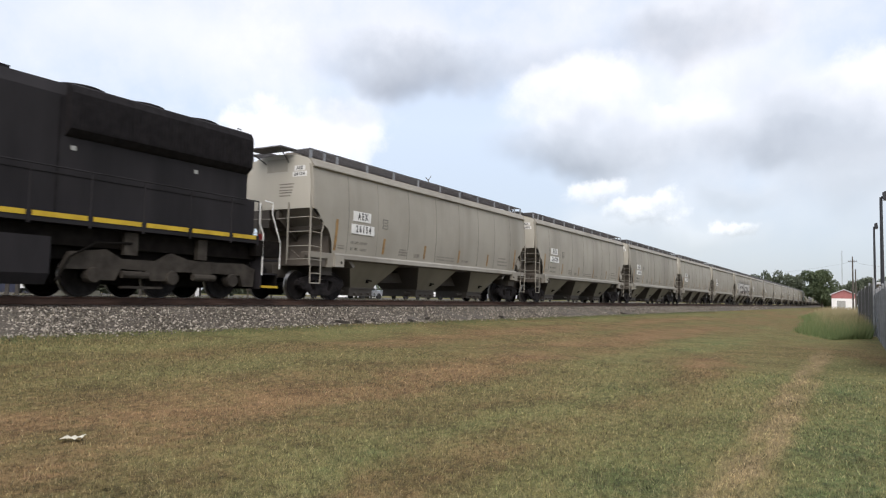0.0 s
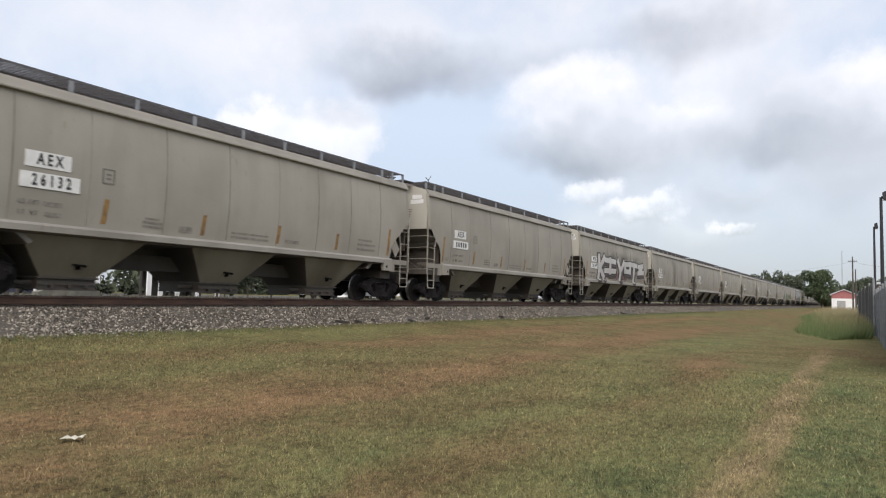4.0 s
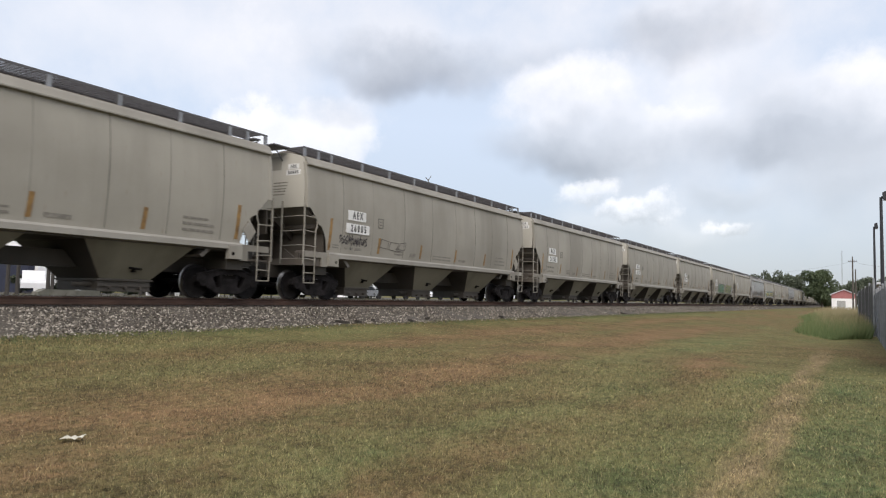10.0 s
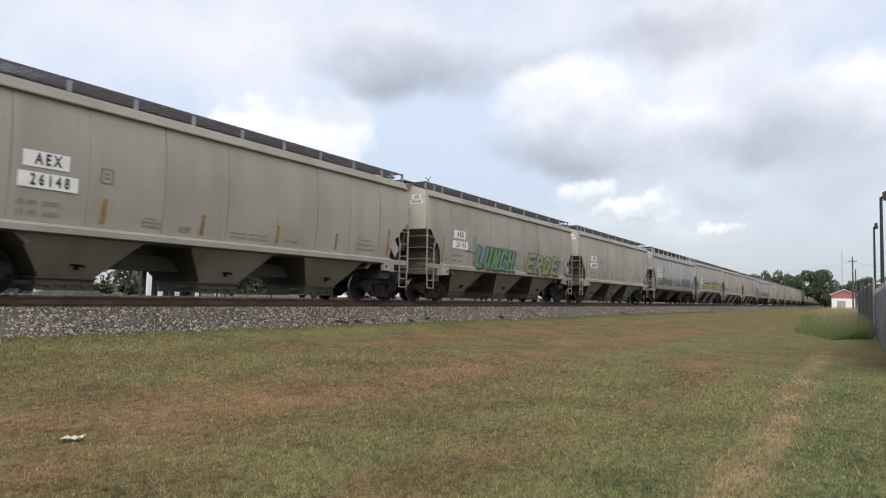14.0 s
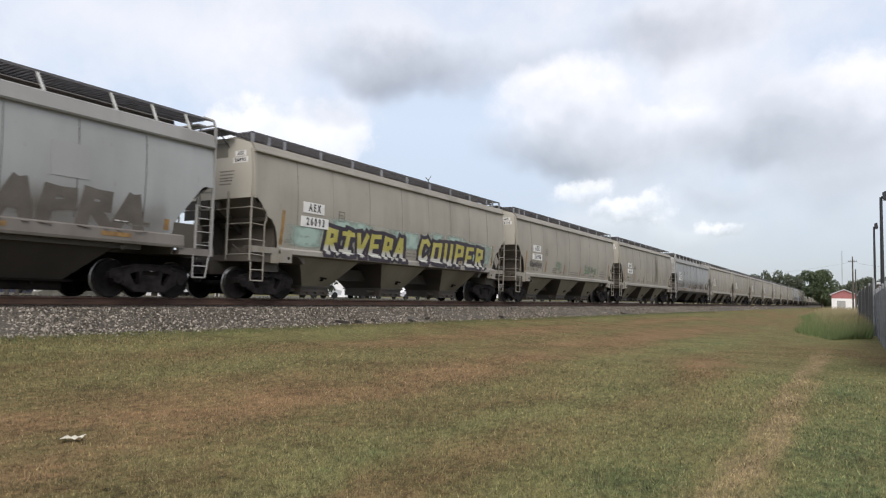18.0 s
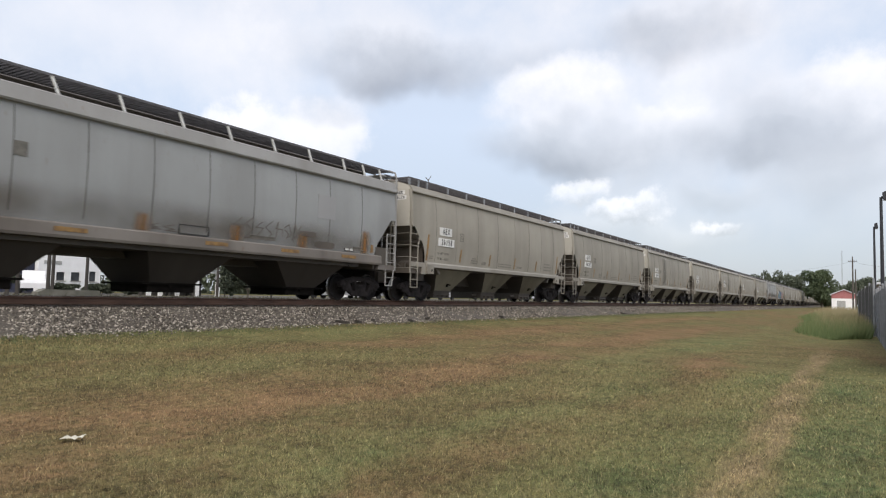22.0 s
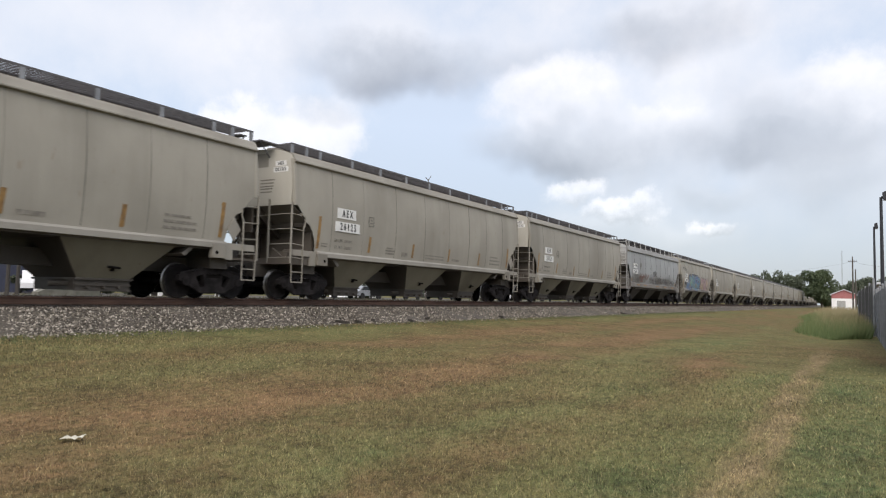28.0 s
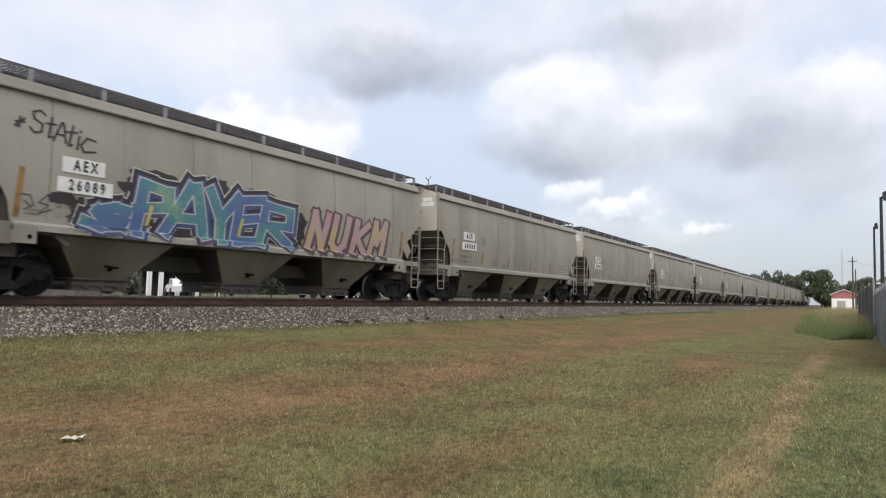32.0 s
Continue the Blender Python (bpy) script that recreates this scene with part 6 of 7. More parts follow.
def utility_pole(x, y, h, arms):
    ob = thing("utility_pole", pose(x, y, 0), "weathered wooden utility pole", "utility pole", "utility poles")
    part("pole", MB().tube((0, 0, -0.5), (0, 0, h), 0.17, 8, 0.11), WOODPOLE, ob)
    for z in arms:
        arm = part("crossarm", MB().box(-0.06, -0.75, z - 0.05, 0.06, 0.75, z + 0.05), WOODPOLE, ob)
        for yy in (-0.68, -0.3, 0.3, 0.68):
            part("insulator", MB().lathe([(0.03, z + 0.06), (0.06, z + 0.1), (0.03, z + 0.16), (0.06, z + 0.2), (0.0, z + 0.24)], 8, "z", (0, yy, 0)), POST, arm)
    return ob


utility_pole(150, 0.50, 10.6, (9.7,))
utility_pole(172, 0.05, 9.2, ())
wire = MB()
for k in range(14):
    a, b = k / 14, (k + 1) / 14
    sag = lambda u: 9.6 - 0.8 * 4 * u * (1 - u)
    wire.tube((150 + 8 * a, 0.5 - 12 * a, sag(a)), (150 + 8 * b, 0.5 - 12 * b, sag(b)), 0.014, 4)
    wire.tube((150 + 60 * a, 0.5 + 30 * a, sag(a)), (150 + 60 * b, 0.5 + 30 * b, sag(b)), 0.012, 4)
thing("overhead_wires", label="thin sagging overhead wires strung from a utility pole", category="wire", mb=wire, material=DARKPOLE)
SNAG_H = 13.21
snag = thing("forked_pole", pose(62.92, 40, 0.80), "thin bare pole with a forked top beyond the train", "pole")
part("pole", MB().tube((0, 0, -0.2), (0, 0, SNAG_H), 0.07, 6, 0.05), WOODPOLE, snag)
for d in (-1, 1):
    part("fork", MB().tube((0, 0, SNAG_H - 0.05), (0.28 * d, -0.2 * d, SNAG_H + 0.42 + 0.1 * d), 0.05, 5, 0.03), WOODPOLE, snag)
mast = thing("radio_mast", pose(400, 5.9, 0), "thin distant lattice radio mast", "mast")
for dx, dy in ((0, 0.25), (0.22, -0.12), (-0.22, -0.12)):
    part("leg", MB().tube((dx, dy, 0), (dx, dy, 29), 0.05, 5), POST, mast)
lat = MB()
for k in range(28):
    lat.tube((0, 0.25, k), (0.22, -0.12, k + 1), 0.02, 4).tube((-0.22, -0.12, k), (0, 0.25, k + 1), 0.02, 4)
part("lattice", lat, POST, mast)

shed = thing("shed", pose(190, 2.5, 0), "small red and white shed with a pale gable roof", "shed")
part("wall", MB().prism([(-2.6, 0), (2.6, 0), (2.6, 3.05), (-2.6, 3.05)], "x", 0, 9), WHITEWALL, shed, "white painted lower wall")
part("gable", MB().prism([(-2.6, 3.05), (2.6, 3.05), (2.6, 3.95), (0, 5.1), (-2.6, 3.95)], "x", -0.02, 9), REDWALL, shed, "red painted gable")
for s in (-1, 1):
    part("roof_slope", MB().prism([(0, 5.12), (s * 2.95, 3.82), (s * 2.95, 4.02), (0, 5.32)], "x", -0.35, 9.3), ROOFING, shed)
part("door", MB().box(-0.06, -0.3, 0, -0.01, 1.5, 2.5), SIGN_GREY, shed)
thing("red_annex", pose(196, -3.6, 0), "low red building with a flat eave", "building", mb=MB().box(0, -7, 0, 8, 3.2, 3.5), material=REDWALL)
brick = thing("brick_building", pose(72, -1.9, 0), "low reddish brick building behind the fence", "building")
part("wall", MB().box(0, -14, 0, 10, 0, 3.3), REDWALL, brick)
part("roof", MB().box(-0.3, -14.3, 3.3, 10.3, 0.3, 3.5), ROOFING, brick)

# ---------------------------------------------------------------- litter and scraps
paper_m = mat("crumpled_paper", [(0.50, 0.47, 0.38), (0.66, 0.63, 0.54)], 9, 0.8, 0, 0.2)
pv = MB()
for i in range(7):
    for j in range(3):
        pv.v.append((-0.09 + i * 0.03, -0.045 + j * 0.04 + 0.02 * noise.noise((i * 1.7, j, 0)), 0.02 + 0.016 * noise.noise((i * 0.9, j * 1.3, 4)) + 0.01 * i % 0.02))
for i in range(6):
    for j in range(2):
        a = i * 3 + j
        pv.f.append((a, a + 3, a + 4, a + 1))
pm = pv.mesh("paper_litter", False, False)
litter = thing("paper_litter", pose(3.45, 5.67, 0.07, 0, 0, -52), "crumpled off-white scrap of paper on the lawn", "litter", mb=pm, material=paper_m)
litter.modifiers.new("thickness", "SOLIDIFY").thickness = 0.006
SCRAP = mat("dark_wood_scrap", [(0.03, 0.026, 0.022), (0.07, 0.06, 0.05)], 8, 0.9, 0, 0.5)
for x, y, z, ln, a in ((19.2, 12.75, 0.50, 0.42, 20), (15.8, 12.9, 0.52, 0.5, -10), (16.5, 12.85, 0.51, 0.3, 5), (26.4, 12.9, 0.52, 0.7, 8), (44.0, 12.8, 0.50, 0.9, -6), (17.4, 13.0, 0.54, 0.25, 40), (20.6, 13.0, 0.55, 0.2, 70)):
    thing("wood_scrap", pose(x, y, z, 4, 6, a), "dark splintered scrap of wood at the ballast edge", "scrap", "scraps along the ballast",
          mb=MB().prism([(-ln / 2, -0.05), (-ln / 4, -0.07), (ln / 2, -0.04), (ln / 2.3, 0.05), (-ln / 2.2, 0.06)], "z", -0.02, 0.05), material=SCRAP)

# ---------------------------------------------------------------- town lots behind the track
BZ = 0.80
LOTPOST = mat("dark_weathered_post", [(0.035, 0.031, 0.027), (0.075, 0.067, 0.058)], 3, 0.9, 0, 0.4, stretch=(1, 1, 0.15))
CONCRETE = mat("pale_concrete", [(0.28, 0.27, 0.25), (0.40, 0.385, 0.36)], 2, 0.9, 0, 0.3)
SLABSTONE = mat("mossy_concrete", [(0.10, 0.10, 0.08), (0.19, 0.185, 0.155)], 2, 0.95, 0, 0.3)
GRAVEL = mat("gravel_lot", [(0.042, 0.038, 0.030), (0.095, 0.086, 0.070)], 3, 0.95, 0, 0.5, fine=30)
thing("gravel_lot", label="pale gravel lot beyond the track", category="gravel lot", kind="structure", mb=MB().box(-60, 22.0, BZ - 0.1, 260, 74, BZ + 0.012), material=GRAVEL)


def town_building(x0, x1, y, h, windows, label):
    ob = thing("town_building", pose(x0, y, BZ), label, "building")
    w = x1 - x0
    cuts = sorted(windows)
    xs_ = [0.0]
    for a, b, z0, z1 in cuts:
        part("wall_pier", MB().box(xs_[-1], 0, 0, a, 0.25, h), WHITEWALL, ob)
        part("wall_apron", MB().box(a, 0, 0, b, 0.25, z0), WHITEWALL, ob)
        part("wall_header", MB().box(a, 0, z1, b, 0.25, h), WHITEWALL, ob)
        xs_.append(b)
    part("wall_pier", MB().box(xs_[-1], 0, 0, w, 0.25, h), WHITEWALL, ob)
    part("side_wall", MB().box(0, 0.25, 0, 0.25, 14, h), WHITEWALL, ob)
    part("side_wall", MB().box(w - 0.25, 0.25, 0, w, 14, h), WHITEWALL, ob)
    part("back_wall", MB().box(0.25, 13.75, 0, w - 0.25, 14, h), WHITEWALL, ob)
    part("roof", MB().box(-0.2, -0.2, h, w + 0.2, 14.2, h + 0.25), ROOFING, ob)
    for a, b, z0, z1 in cuts:
        win = part("window", MB().box(a, 0.12, z0, b, 0.15, z1), DARKGLASS, ob, "dark window pane")
        part("sill", MB().box(a - 0.08, -0.08, z0 - 0.08, b + 0.08, 0.06, z0), CONCRETE, win)
    return ob


office = town_building(32.51, 38.2, 60, 6.6, [(1.60, 2.35, 1.15, 1.88), (2.91, 3.74, 1.15, 1.92), (4.60, 5.25, 1.15, 2.05)], "white commercial building with small dark windows")
for a, b in ((0.48, 1.15), (1.22, 2.0)):
    part("sign_bar", MB().box(a, -0.04, 2.55, b, 0.0, 2.85), SIGN_GREY, office)
part("loading_door", MB().box(-0.6, 0.5, 0, -0.02, 6, 4), mat("dark_blue_door", [(0.012, 0.014, 0.03), (0.02, 0.024, 0.05)], 2, 0.6), office)

canopy = thing("open_shed", pose(36.44, 50.5, BZ), "open-fronted white shed with dark bays", "shed")
part("fascia", MB().box(0, 0, 2.14, 7.55, 0.2, 2.42), WHITEWALL, canopy)
part("roof", MB().box(-0.2, -0.2, 2.42, 7.75, 3.0, 2.50), ROOFING, canopy)
part("back_wall", MB().box(1.2, 2.6, 0, 7.55, 2.8, 2.42), LOTPOST, canopy)
for x in (0.12, 1.25, 2.95, 4.99, 7.31):
    part("column", MB().box(x - 0.2, 0.02, 0, x + 0.2, 0.18, 2.14), WHITEWALL, canopy)

CAR_PAINTS = {"white": mat("white_car_paint", [(0.70, 0.70, 0.71), (0.78, 0.78, 0.79)], 1, 0.25, 0, 0), "silver": mat("silver_car_paint", [(0.38, 0.39, 0.41), (0.46, 0.47, 0.49)], 1, 0.3, 0.5, 0),
              "green": mat("green_car_paint", [(0.03, 0.10, 0.07), (0.045, 0.13, 0.09)], 1, 0.3, 0, 0)}
TYRE = mat("tyre_rubber", [(0.012, 0.012, 0.012), (0.025, 0.025, 0.025)], 8, 0.9)


def vehicle(kind, x, y, color, turn=0):
    ob = thing("parked_" + kind, pose(x, y, BZ + 0.012, 0, 0, turn), "%s %s parked on the gravel lot" % (color, kind.replace("_", " ")), kind.replace("_", " "))
    paint = CAR_PAINTS[color]
    if kind == "pickup_truck":
        body = [(-2.7, 0.45), (-2.7, 1.05), (-0.6, 1.08), (-0.5, 1.12), (1.0, 1.15), (2.5, 1.02), (2.65, 0.8), (2.65, 0.42)]
        cabin = [(-0.75, 1.08), (-0.65, 1.78), (0.55, 1.80), (1.2, 1.13)]
        glass = [(-0.55, 1.16), (-0.5, 1.68), (0.48, 1.70), (0.95, 1.18)]
        wheels = (-1.7, 1.75)
    else:
        body = [(-2.2, 0.40), (-2.25, 0.85), (-1.6, 0.98), (1.0, 0.98), (2.1, 0.82), (2.25, 0.6), (2.2, 0.38)]
        cabin = [(-1.7, 0.96), (-1.1, 1.45), (0.35, 1.48), (1.15, 0.96)]
        glass = [(-1.45, 1.0), (-1.02, 1.38), (0.3, 1.40), (0.95, 1.0)]
        wheels = (-1.35, 1.35)
    part("body", MB().prism(body, "y", -0.9, 0.9), paint, ob)
    part("cabin", MB().prism(cabin, "y", -0.78, 0.78), paint, ob)
    part("window", MB().prism(glass, "y", -0.80, 0.80), DARKGLASS, ob)
    for wx in wheels:
        for s in (-1, 1):
            part("wheel", MB().lathe([(0, -0.12), (0.22, -0.12), (0.34, -0.1), (0.36, -0.05), (0.36, 0.05), (0.34, 0.1), (0.22, 0.12), (0, 0.12)], 16, "y", (wx, s * 0.84, 0.36)), TYRE, ob)
    return ob


vehicle("pickup_truck", 29.9, 55.8, "white", 244)
vehicle("car", 37.6, 48.0, "white", 60)
for k, (x, y, kind, col) in enumerate(((52.5, 46, "car", "white"), (60, 46, "car", "silver"), (69.5, 47, "car", "white"), (76, 46, "pickup_truck", "white"), (90, 47, "car", "white"), (101, 48, "pickup_truck", "white"),
                                       (112, 47, "car", "silver"), (131, 48, "car", "white"), (150, 48, "pickup_truck", "white"))):
    vehicle(kind, x, y, col, 4 * (k % 5) - 8 + (180 if k % 3 == 0 else 0))
box_van = thing("storage_container", pose(64, 52, BZ), "white storage container on the lot", "container")
part("body", MB().box(0, 0, 0.15, 6.1, 2.4, 2.6), WHITEWALL, box_van)
for k in range(14):
    part("rib", MB().box(0.2 + k * 0.42, -0.05, 0.2, 0.36 + k * 0.42, 0.0, 2.55), WHITEWALL, box_van)
part("skid", MB().box(0, 0.2, 0, 6.1, 2.2, 0.15), DARKPOLE, box_van)
slab = thing("concrete_slab", pose(18.16, 33.4, BZ), "low mossy concrete loading slab behind the track", "slab")
part("block", MB().prism([(0, 0), (3.14, 0), (3.14, 0.42), (0.35, 0.44), (0, 0.30)], "y", 0, 0.55), SLABSTONE, slab)
part("kerb", MB().box(0.0, -0.15, 0, 3.34, 0.0, 0.16), SLABSTONE, slab)
for k, (x, y, h) in enumerate(((18.06, 36, 2.0), (19.57, 38, 2.4), (22.28, 40, 7.0), (24.23, 43, 6.5), (27.05, 44, 7.0), (31.11, 44, 6.0), (32.48, 40, 6.0), (37.17, 43, 5.5))):
    thing("wooden_post", pose(x, y, BZ), "grey weathered wooden post on the lot", "post", "posts on the lot", mb=MB().tube((0, 0, -0.2), (0, 0, h), 0.11, 8, 0.09), material=LOTPOST)
for k, (x, y, h, sp) in enumerate(((32.2, 56, 0.9, 1.0), (33.6, 57, 0.8, 1.1), (35.2, 56, 0.9, 1.2), (29.6, 57, 1.5, 1.2), (36.6, 57, 0.8, 1.0), (37.9, 55, 1.0, 1.2), (36.2, 52, 0.9, 0.9), (39.7, 45, 2.6, 1.8), (41.3, 44, 2.8, 2.0), (45.0, 45, 2.8, 2.2), (52.1, 46, 2.4, 2.0), (60.4, 46, 2.0, 1.6), (13.5, 40, 2.6, 2.0), (16.0, 46, 3.2, 2.4), (82.0, 45, 3.0, 2.5), (120, 52, 3.5, 3))):
    tree("bush", (x, y, BZ), h, sp, 60 + k, 900, 0.14, "dark green bush on the lot", LEAF_DARK, 0.03, "bush", 7)


# ---------------------------------------------------------------- spray paint on the wagons
def spray(name, colors, scale=1.5):
    m = mat(name, colors, scale, 0.55, 0, 0.0, fine=14.0, spread=0.75, detail=2.0)
    return m


P_WHITE = spray("white_spray", [(0.42, 0.41, 0.39), (0.53, 0.52, 0.50)])
P_BLACK = spray("black_spray", [(0.016, 0.014, 0.015), (0.045, 0.037, 0.038)])
P_PLUM = spray("plum_spray", [(0.045, 0.032, 0.036), (0.12, 0.085, 0.09)])
P_MULTI = spray("blue_teal_maroon_spray", [(0.20, 0.06, 0.09), (0.07, 0.12, 0.27), (0.09, 0.15, 0.30), (0.07, 0.22, 0.24), (0.20, 0.33, 0.24), (0.22, 0.10, 0.16)], 0.75)
P_NIGHT = spray("night_blue_spray", [(0.035, 0.05, 0.13), (0.05, 0.09, 0.20), (0.13, 0.04, 0.08)], 1.1)
P_PINK = spray("pink_yellow_spray", [(0.46, 0.20, 0.20), (0.42, 0.26, 0.26), (0.40, 0.29, 0.30), (0.44, 0.34, 0.16), (0.40, 0.26, 0.28)], 1.0)
P_OLIVE = spray("yellow_green_spray", [(0.15, 0.19, 0.06), (0.24, 0.25, 0.08), (0.19, 0.23, 0.10)], 1.2)
P_YELLOW = spray("yellow_spray", [(0.34, 0.31, 0.05), (0.44, 0.40, 0.10), (0.52, 0.50, 0.34)], 2.0)
P_NAVY = spray("dark_violet_spray", [(0.018, 0.014, 0.022), (0.045, 0.033, 0.05)])
P_GREEN = spray("green_spray", [(0.10, 0.20, 0.07), (0.10, 0.23, 0.11), (0.12, 0.25, 0.17)], 1.2)
P_BROWN = spray("brown_grey_spray", [(0.075, 0.064, 0.055), (0.135, 0.117, 0.10)], 2.0)
P_RUST = spray("rust_red_spray", [(0.12, 0.04, 0.03), (0.19, 0.08, 0.055)], 3.0)
RUST_RUN = stain_mat("rust_run", (0.30, 0.15, 0.05), 0.95, (3, 1, 0.6), 2.0)


def lemon_mat():
    """Yellow letters whose feet fade to white."""
    m = mat("lemon_to_white_spray", [(0.34, 0.31, 0.05), (0.46, 0.42, 0.12)], 2.0, 0.55, 0, 0.0, fine=14.0)
    t, n, l = m.node_tree, m.node_tree.nodes, m.node_tree.links
    b = next(q for q in n if q.type == "BSDF_PRINCIPLED")
    under = b.inputs["Base Color"].links[0].from_socket
    co, sep, mr, mx = n.new("ShaderNodeTexCoord"), n.new("ShaderNodeSeparateXYZ"), n.new("ShaderNodeMapRange"), n.new("ShaderNodeMix")
    l.new(co.outputs["Object"], sep.inputs[0])
    l.new(sep.outputs["Z"], mr.inputs["Value"])
    mr.inputs["From Min"].default_value, mr.inputs["From Max"].default_value = 1.84, 1.72
    mx.data_type = "RGBA"
    mx.inputs[7].default_value = (0.48, 0.48, 0.44, 1)
    l.new(mr.outputs[0], mx.inputs["Factor"])
    l.new(under, mx.inputs[6])
    l.new(mx.outputs[2], b.inputs["Base Color"])
    return m


P_LEMON = lemon_mat()


def skin_y(z, flat):
    """The painted skin: side sheet above, the prouder sill below."""
    if z < 1.60:
        return 1.646
    return side_y(z) + 0.004


def lay_on(bm, lift, flat):
    """Cuts a flat drawing (x, z) along the sill and wraps it on the wagon's side."""
    for z in (1.565, 1.62, 2.0, 2.4, 2.8, 3.2):
        bmesh.ops.bisect_plane(bm, geom=bm.verts[:] + bm.edges[:] + bm.faces[:], plane_co=(0, 0, z), plane_no=(0, 0, 1))
    for v in bm.verts:
        v.co.y -= skin_y(v.co.z, flat) + lift


# hand-drawn letter skeletons in a unit box
GLYPHS = {
    "A": [[(0.02, 0), (0.42, 1), (0.58, 1), (0.98, 0)], [(0.22, 0.36), (0.78, 0.36)]],
    "C": [[(0.95, 0.86), (0.7, 1), (0.2, 0.95), (0.06, 0.5), (0.2, 0.05), (0.7, 0), (0.95, 0.16)]],
    "D": [[(0.1, 0), (0.1, 1), (0.7, 0.92), (0.95, 0.5), (0.7, 0.08), (0.1, 0)]],
    "E": [[(0.95, 1), (0.1, 0.97), (0.1, 0.03), (0.95, 0)], [(0.1, 0.5), (0.75, 0.52)]],
    "H": [[(0.1, 0), (0.1, 1)], [(0.9, 0), (0.9, 1)], [(0.1, 0.5), (0.9, 0.5)]],
    "I": [[(0, 0.94), (1, 0.94)], [(0, 0.06), (1, 0.06)], [(0.5, 0), (0.5, 1)]],
    "K": [[(0.12, 0), (0.12, 1)], [(0.95, 0.98), (0.25, 0.48), (0.98, 0.02)]],
    "L": [[(0.14, 1), (0.12, 0.05), (0.95, 0.05)]],
    "M": [[(0.05, 0), (0.15, 1), (0.5, 0.35), (0.85, 1), (0.95, 0)]],
    "N": [[(0.08, 0), (0.12, 1), (0.86, 0.02), (0.92, 1)]],
    "O": [[(0.1, 0.1), (0.08, 0.9), (0.92, 0.92), (0.9, 0.08), (0.1, 0.1)]],
    "P": [[(0.12, 0), (0.12, 0.98), (0.85, 0.92), (0.9, 0.55), (0.12, 0.45)]],
    "R": [[(0.1, 0), (0.1, 0.98), (0.82, 0.92), (0.86, 0.56), (0.12, 0.46)], [(0.4, 0.46), (0.98, 0)]],
    "S": [[(0.95, 0.85), (0.6, 1), (0.15, 0.85), (0.3, 0.58), (0.85, 0.42), (0.8, 0.1), (0.35, 0), (0.05, 0.18)]],
    "T": [[(0, 0.94), (1, 0.94)], [(0.5, 0), (0.5, 0.94)]],
    "U": [[(0.1, 1), (0.1, 0.2), (0.35, 0.03), (0.7, 0.03), (0.9, 0.2), (0.9, 1)]],
    "V": [[(0.03, 1), (0.5, 0.02), (0.97, 1)]],
    "Y": [[(0.02, 1), (0.5, 0.42), (0.98, 1)], [(0.5, 0.45), (0.48, 0)]],
    "Z": [[(0.9, 0.98), (0.1, 0.78), (0.72, 0.5), (0.1, 0.12), (1, 0.2)]],
    "t": [[(0.5, 1.05), (0.42, 0), (0.75, 0.05)], [(0.05, 0.68), (0.95, 0.74)]],
    "a": [[(0.85, 0.62), (0.3, 0.66), (0.08, 0.25), (0.3, 0.02), (0.8, 0.3), (0.85, 0.7), (0.9, 0)]],
    "i": [[(0.5, 0.66), (0.45, 0)], [(0.5, 0.92), (0.56, 0.98)]],
    "c": [[(0.95, 0.62), (0.4, 0.68), (0.08, 0.32), (0.3, 0.02), (0.98, 0.1)]],
    "*": [[(0.1, 0.5), (0.9, 0.6)], [(0.5, 0.1), (0.45, 0.95)], [(0.15, 0.15), (0.85, 0.9)]],
}


def row_of(text, x0, x1, z0, z1, gap=0.12, wave=0.0, drop=0.0):
    """Letters side by side in a box, each with its own height; drop lowers the line towards the end."""
    step = (x1 - x0) / len(text)
    rows = []
    for k, g in enumerate(text):
        up = wave * math.sin(k * 2.3 + 0.7)
        sink = drop * k / max(1, len(text) - 1)
        rows.append((g, x0 + step * (k + gap / 2), x0 + step * (k + 1 - gap / 2), z0 - sink + 0.4 * up, z1 - sink + up))
    return rows


def lettered(car, letters, width, layers, label="", slant=0.0, wild=0.0, seed=1, name="graffiti"):
    """Letters built of broad strokes. letters: (glyph, x0, x1, z0, z1); layers: (material, extra width, dx, dz) from the back to the front."""
    for k, (material, extra, dx, dz) in enumerate(layers):
        bm = bmesh.new()
        count = 0
        for g, x0, x1, z0, z1 in letters:
            for line in GLYPHS[g]:
                pts = []
                for u, q in line:
                    p = Vector((x0 + (x1 - x0) * u + slant * (q - 0.5), 0, z0 + (z1 - z0) * q))
                    if wild:
                        n3 = noise.noise_vector((p.x * 1.1, p.z * 1.4, seed))
                        p += Vector((wild * n3.x, 0, wild * 0.6 * n3.z))
                    pts.append(p)
                for a, b in zip(pts, pts[1:]):
                    d = (b - a).normalized()
                    w = width + extra
                    # uprights are cut broader than level strokes
                    w *= 0.82 + 0.3 * abs(d.z)
                    side = Vector((-d.z, 0, d.x)) * w / 2
                    lean = 0.42 * w
                    q = []
                    for p in (a - side - d * lean, b - side + d * lean, b + side + d * lean, a + side - d * lean):
                        p = p + Vector((dx, 0, dz))
                        q.append(bm.verts.new((p.x, -0.00009 * count, max(p.z, 1.385))))
                    bm.faces.new(q)
                    count += 1
        lay_on(bm, 0.006 + 0.004 * k, False)
        me = bpy.data.meshes.new(name)
        bm.to_mesh(me)
        bm.free()
        part(name, me, material, car, label if k == len(layers) - 1 else "")


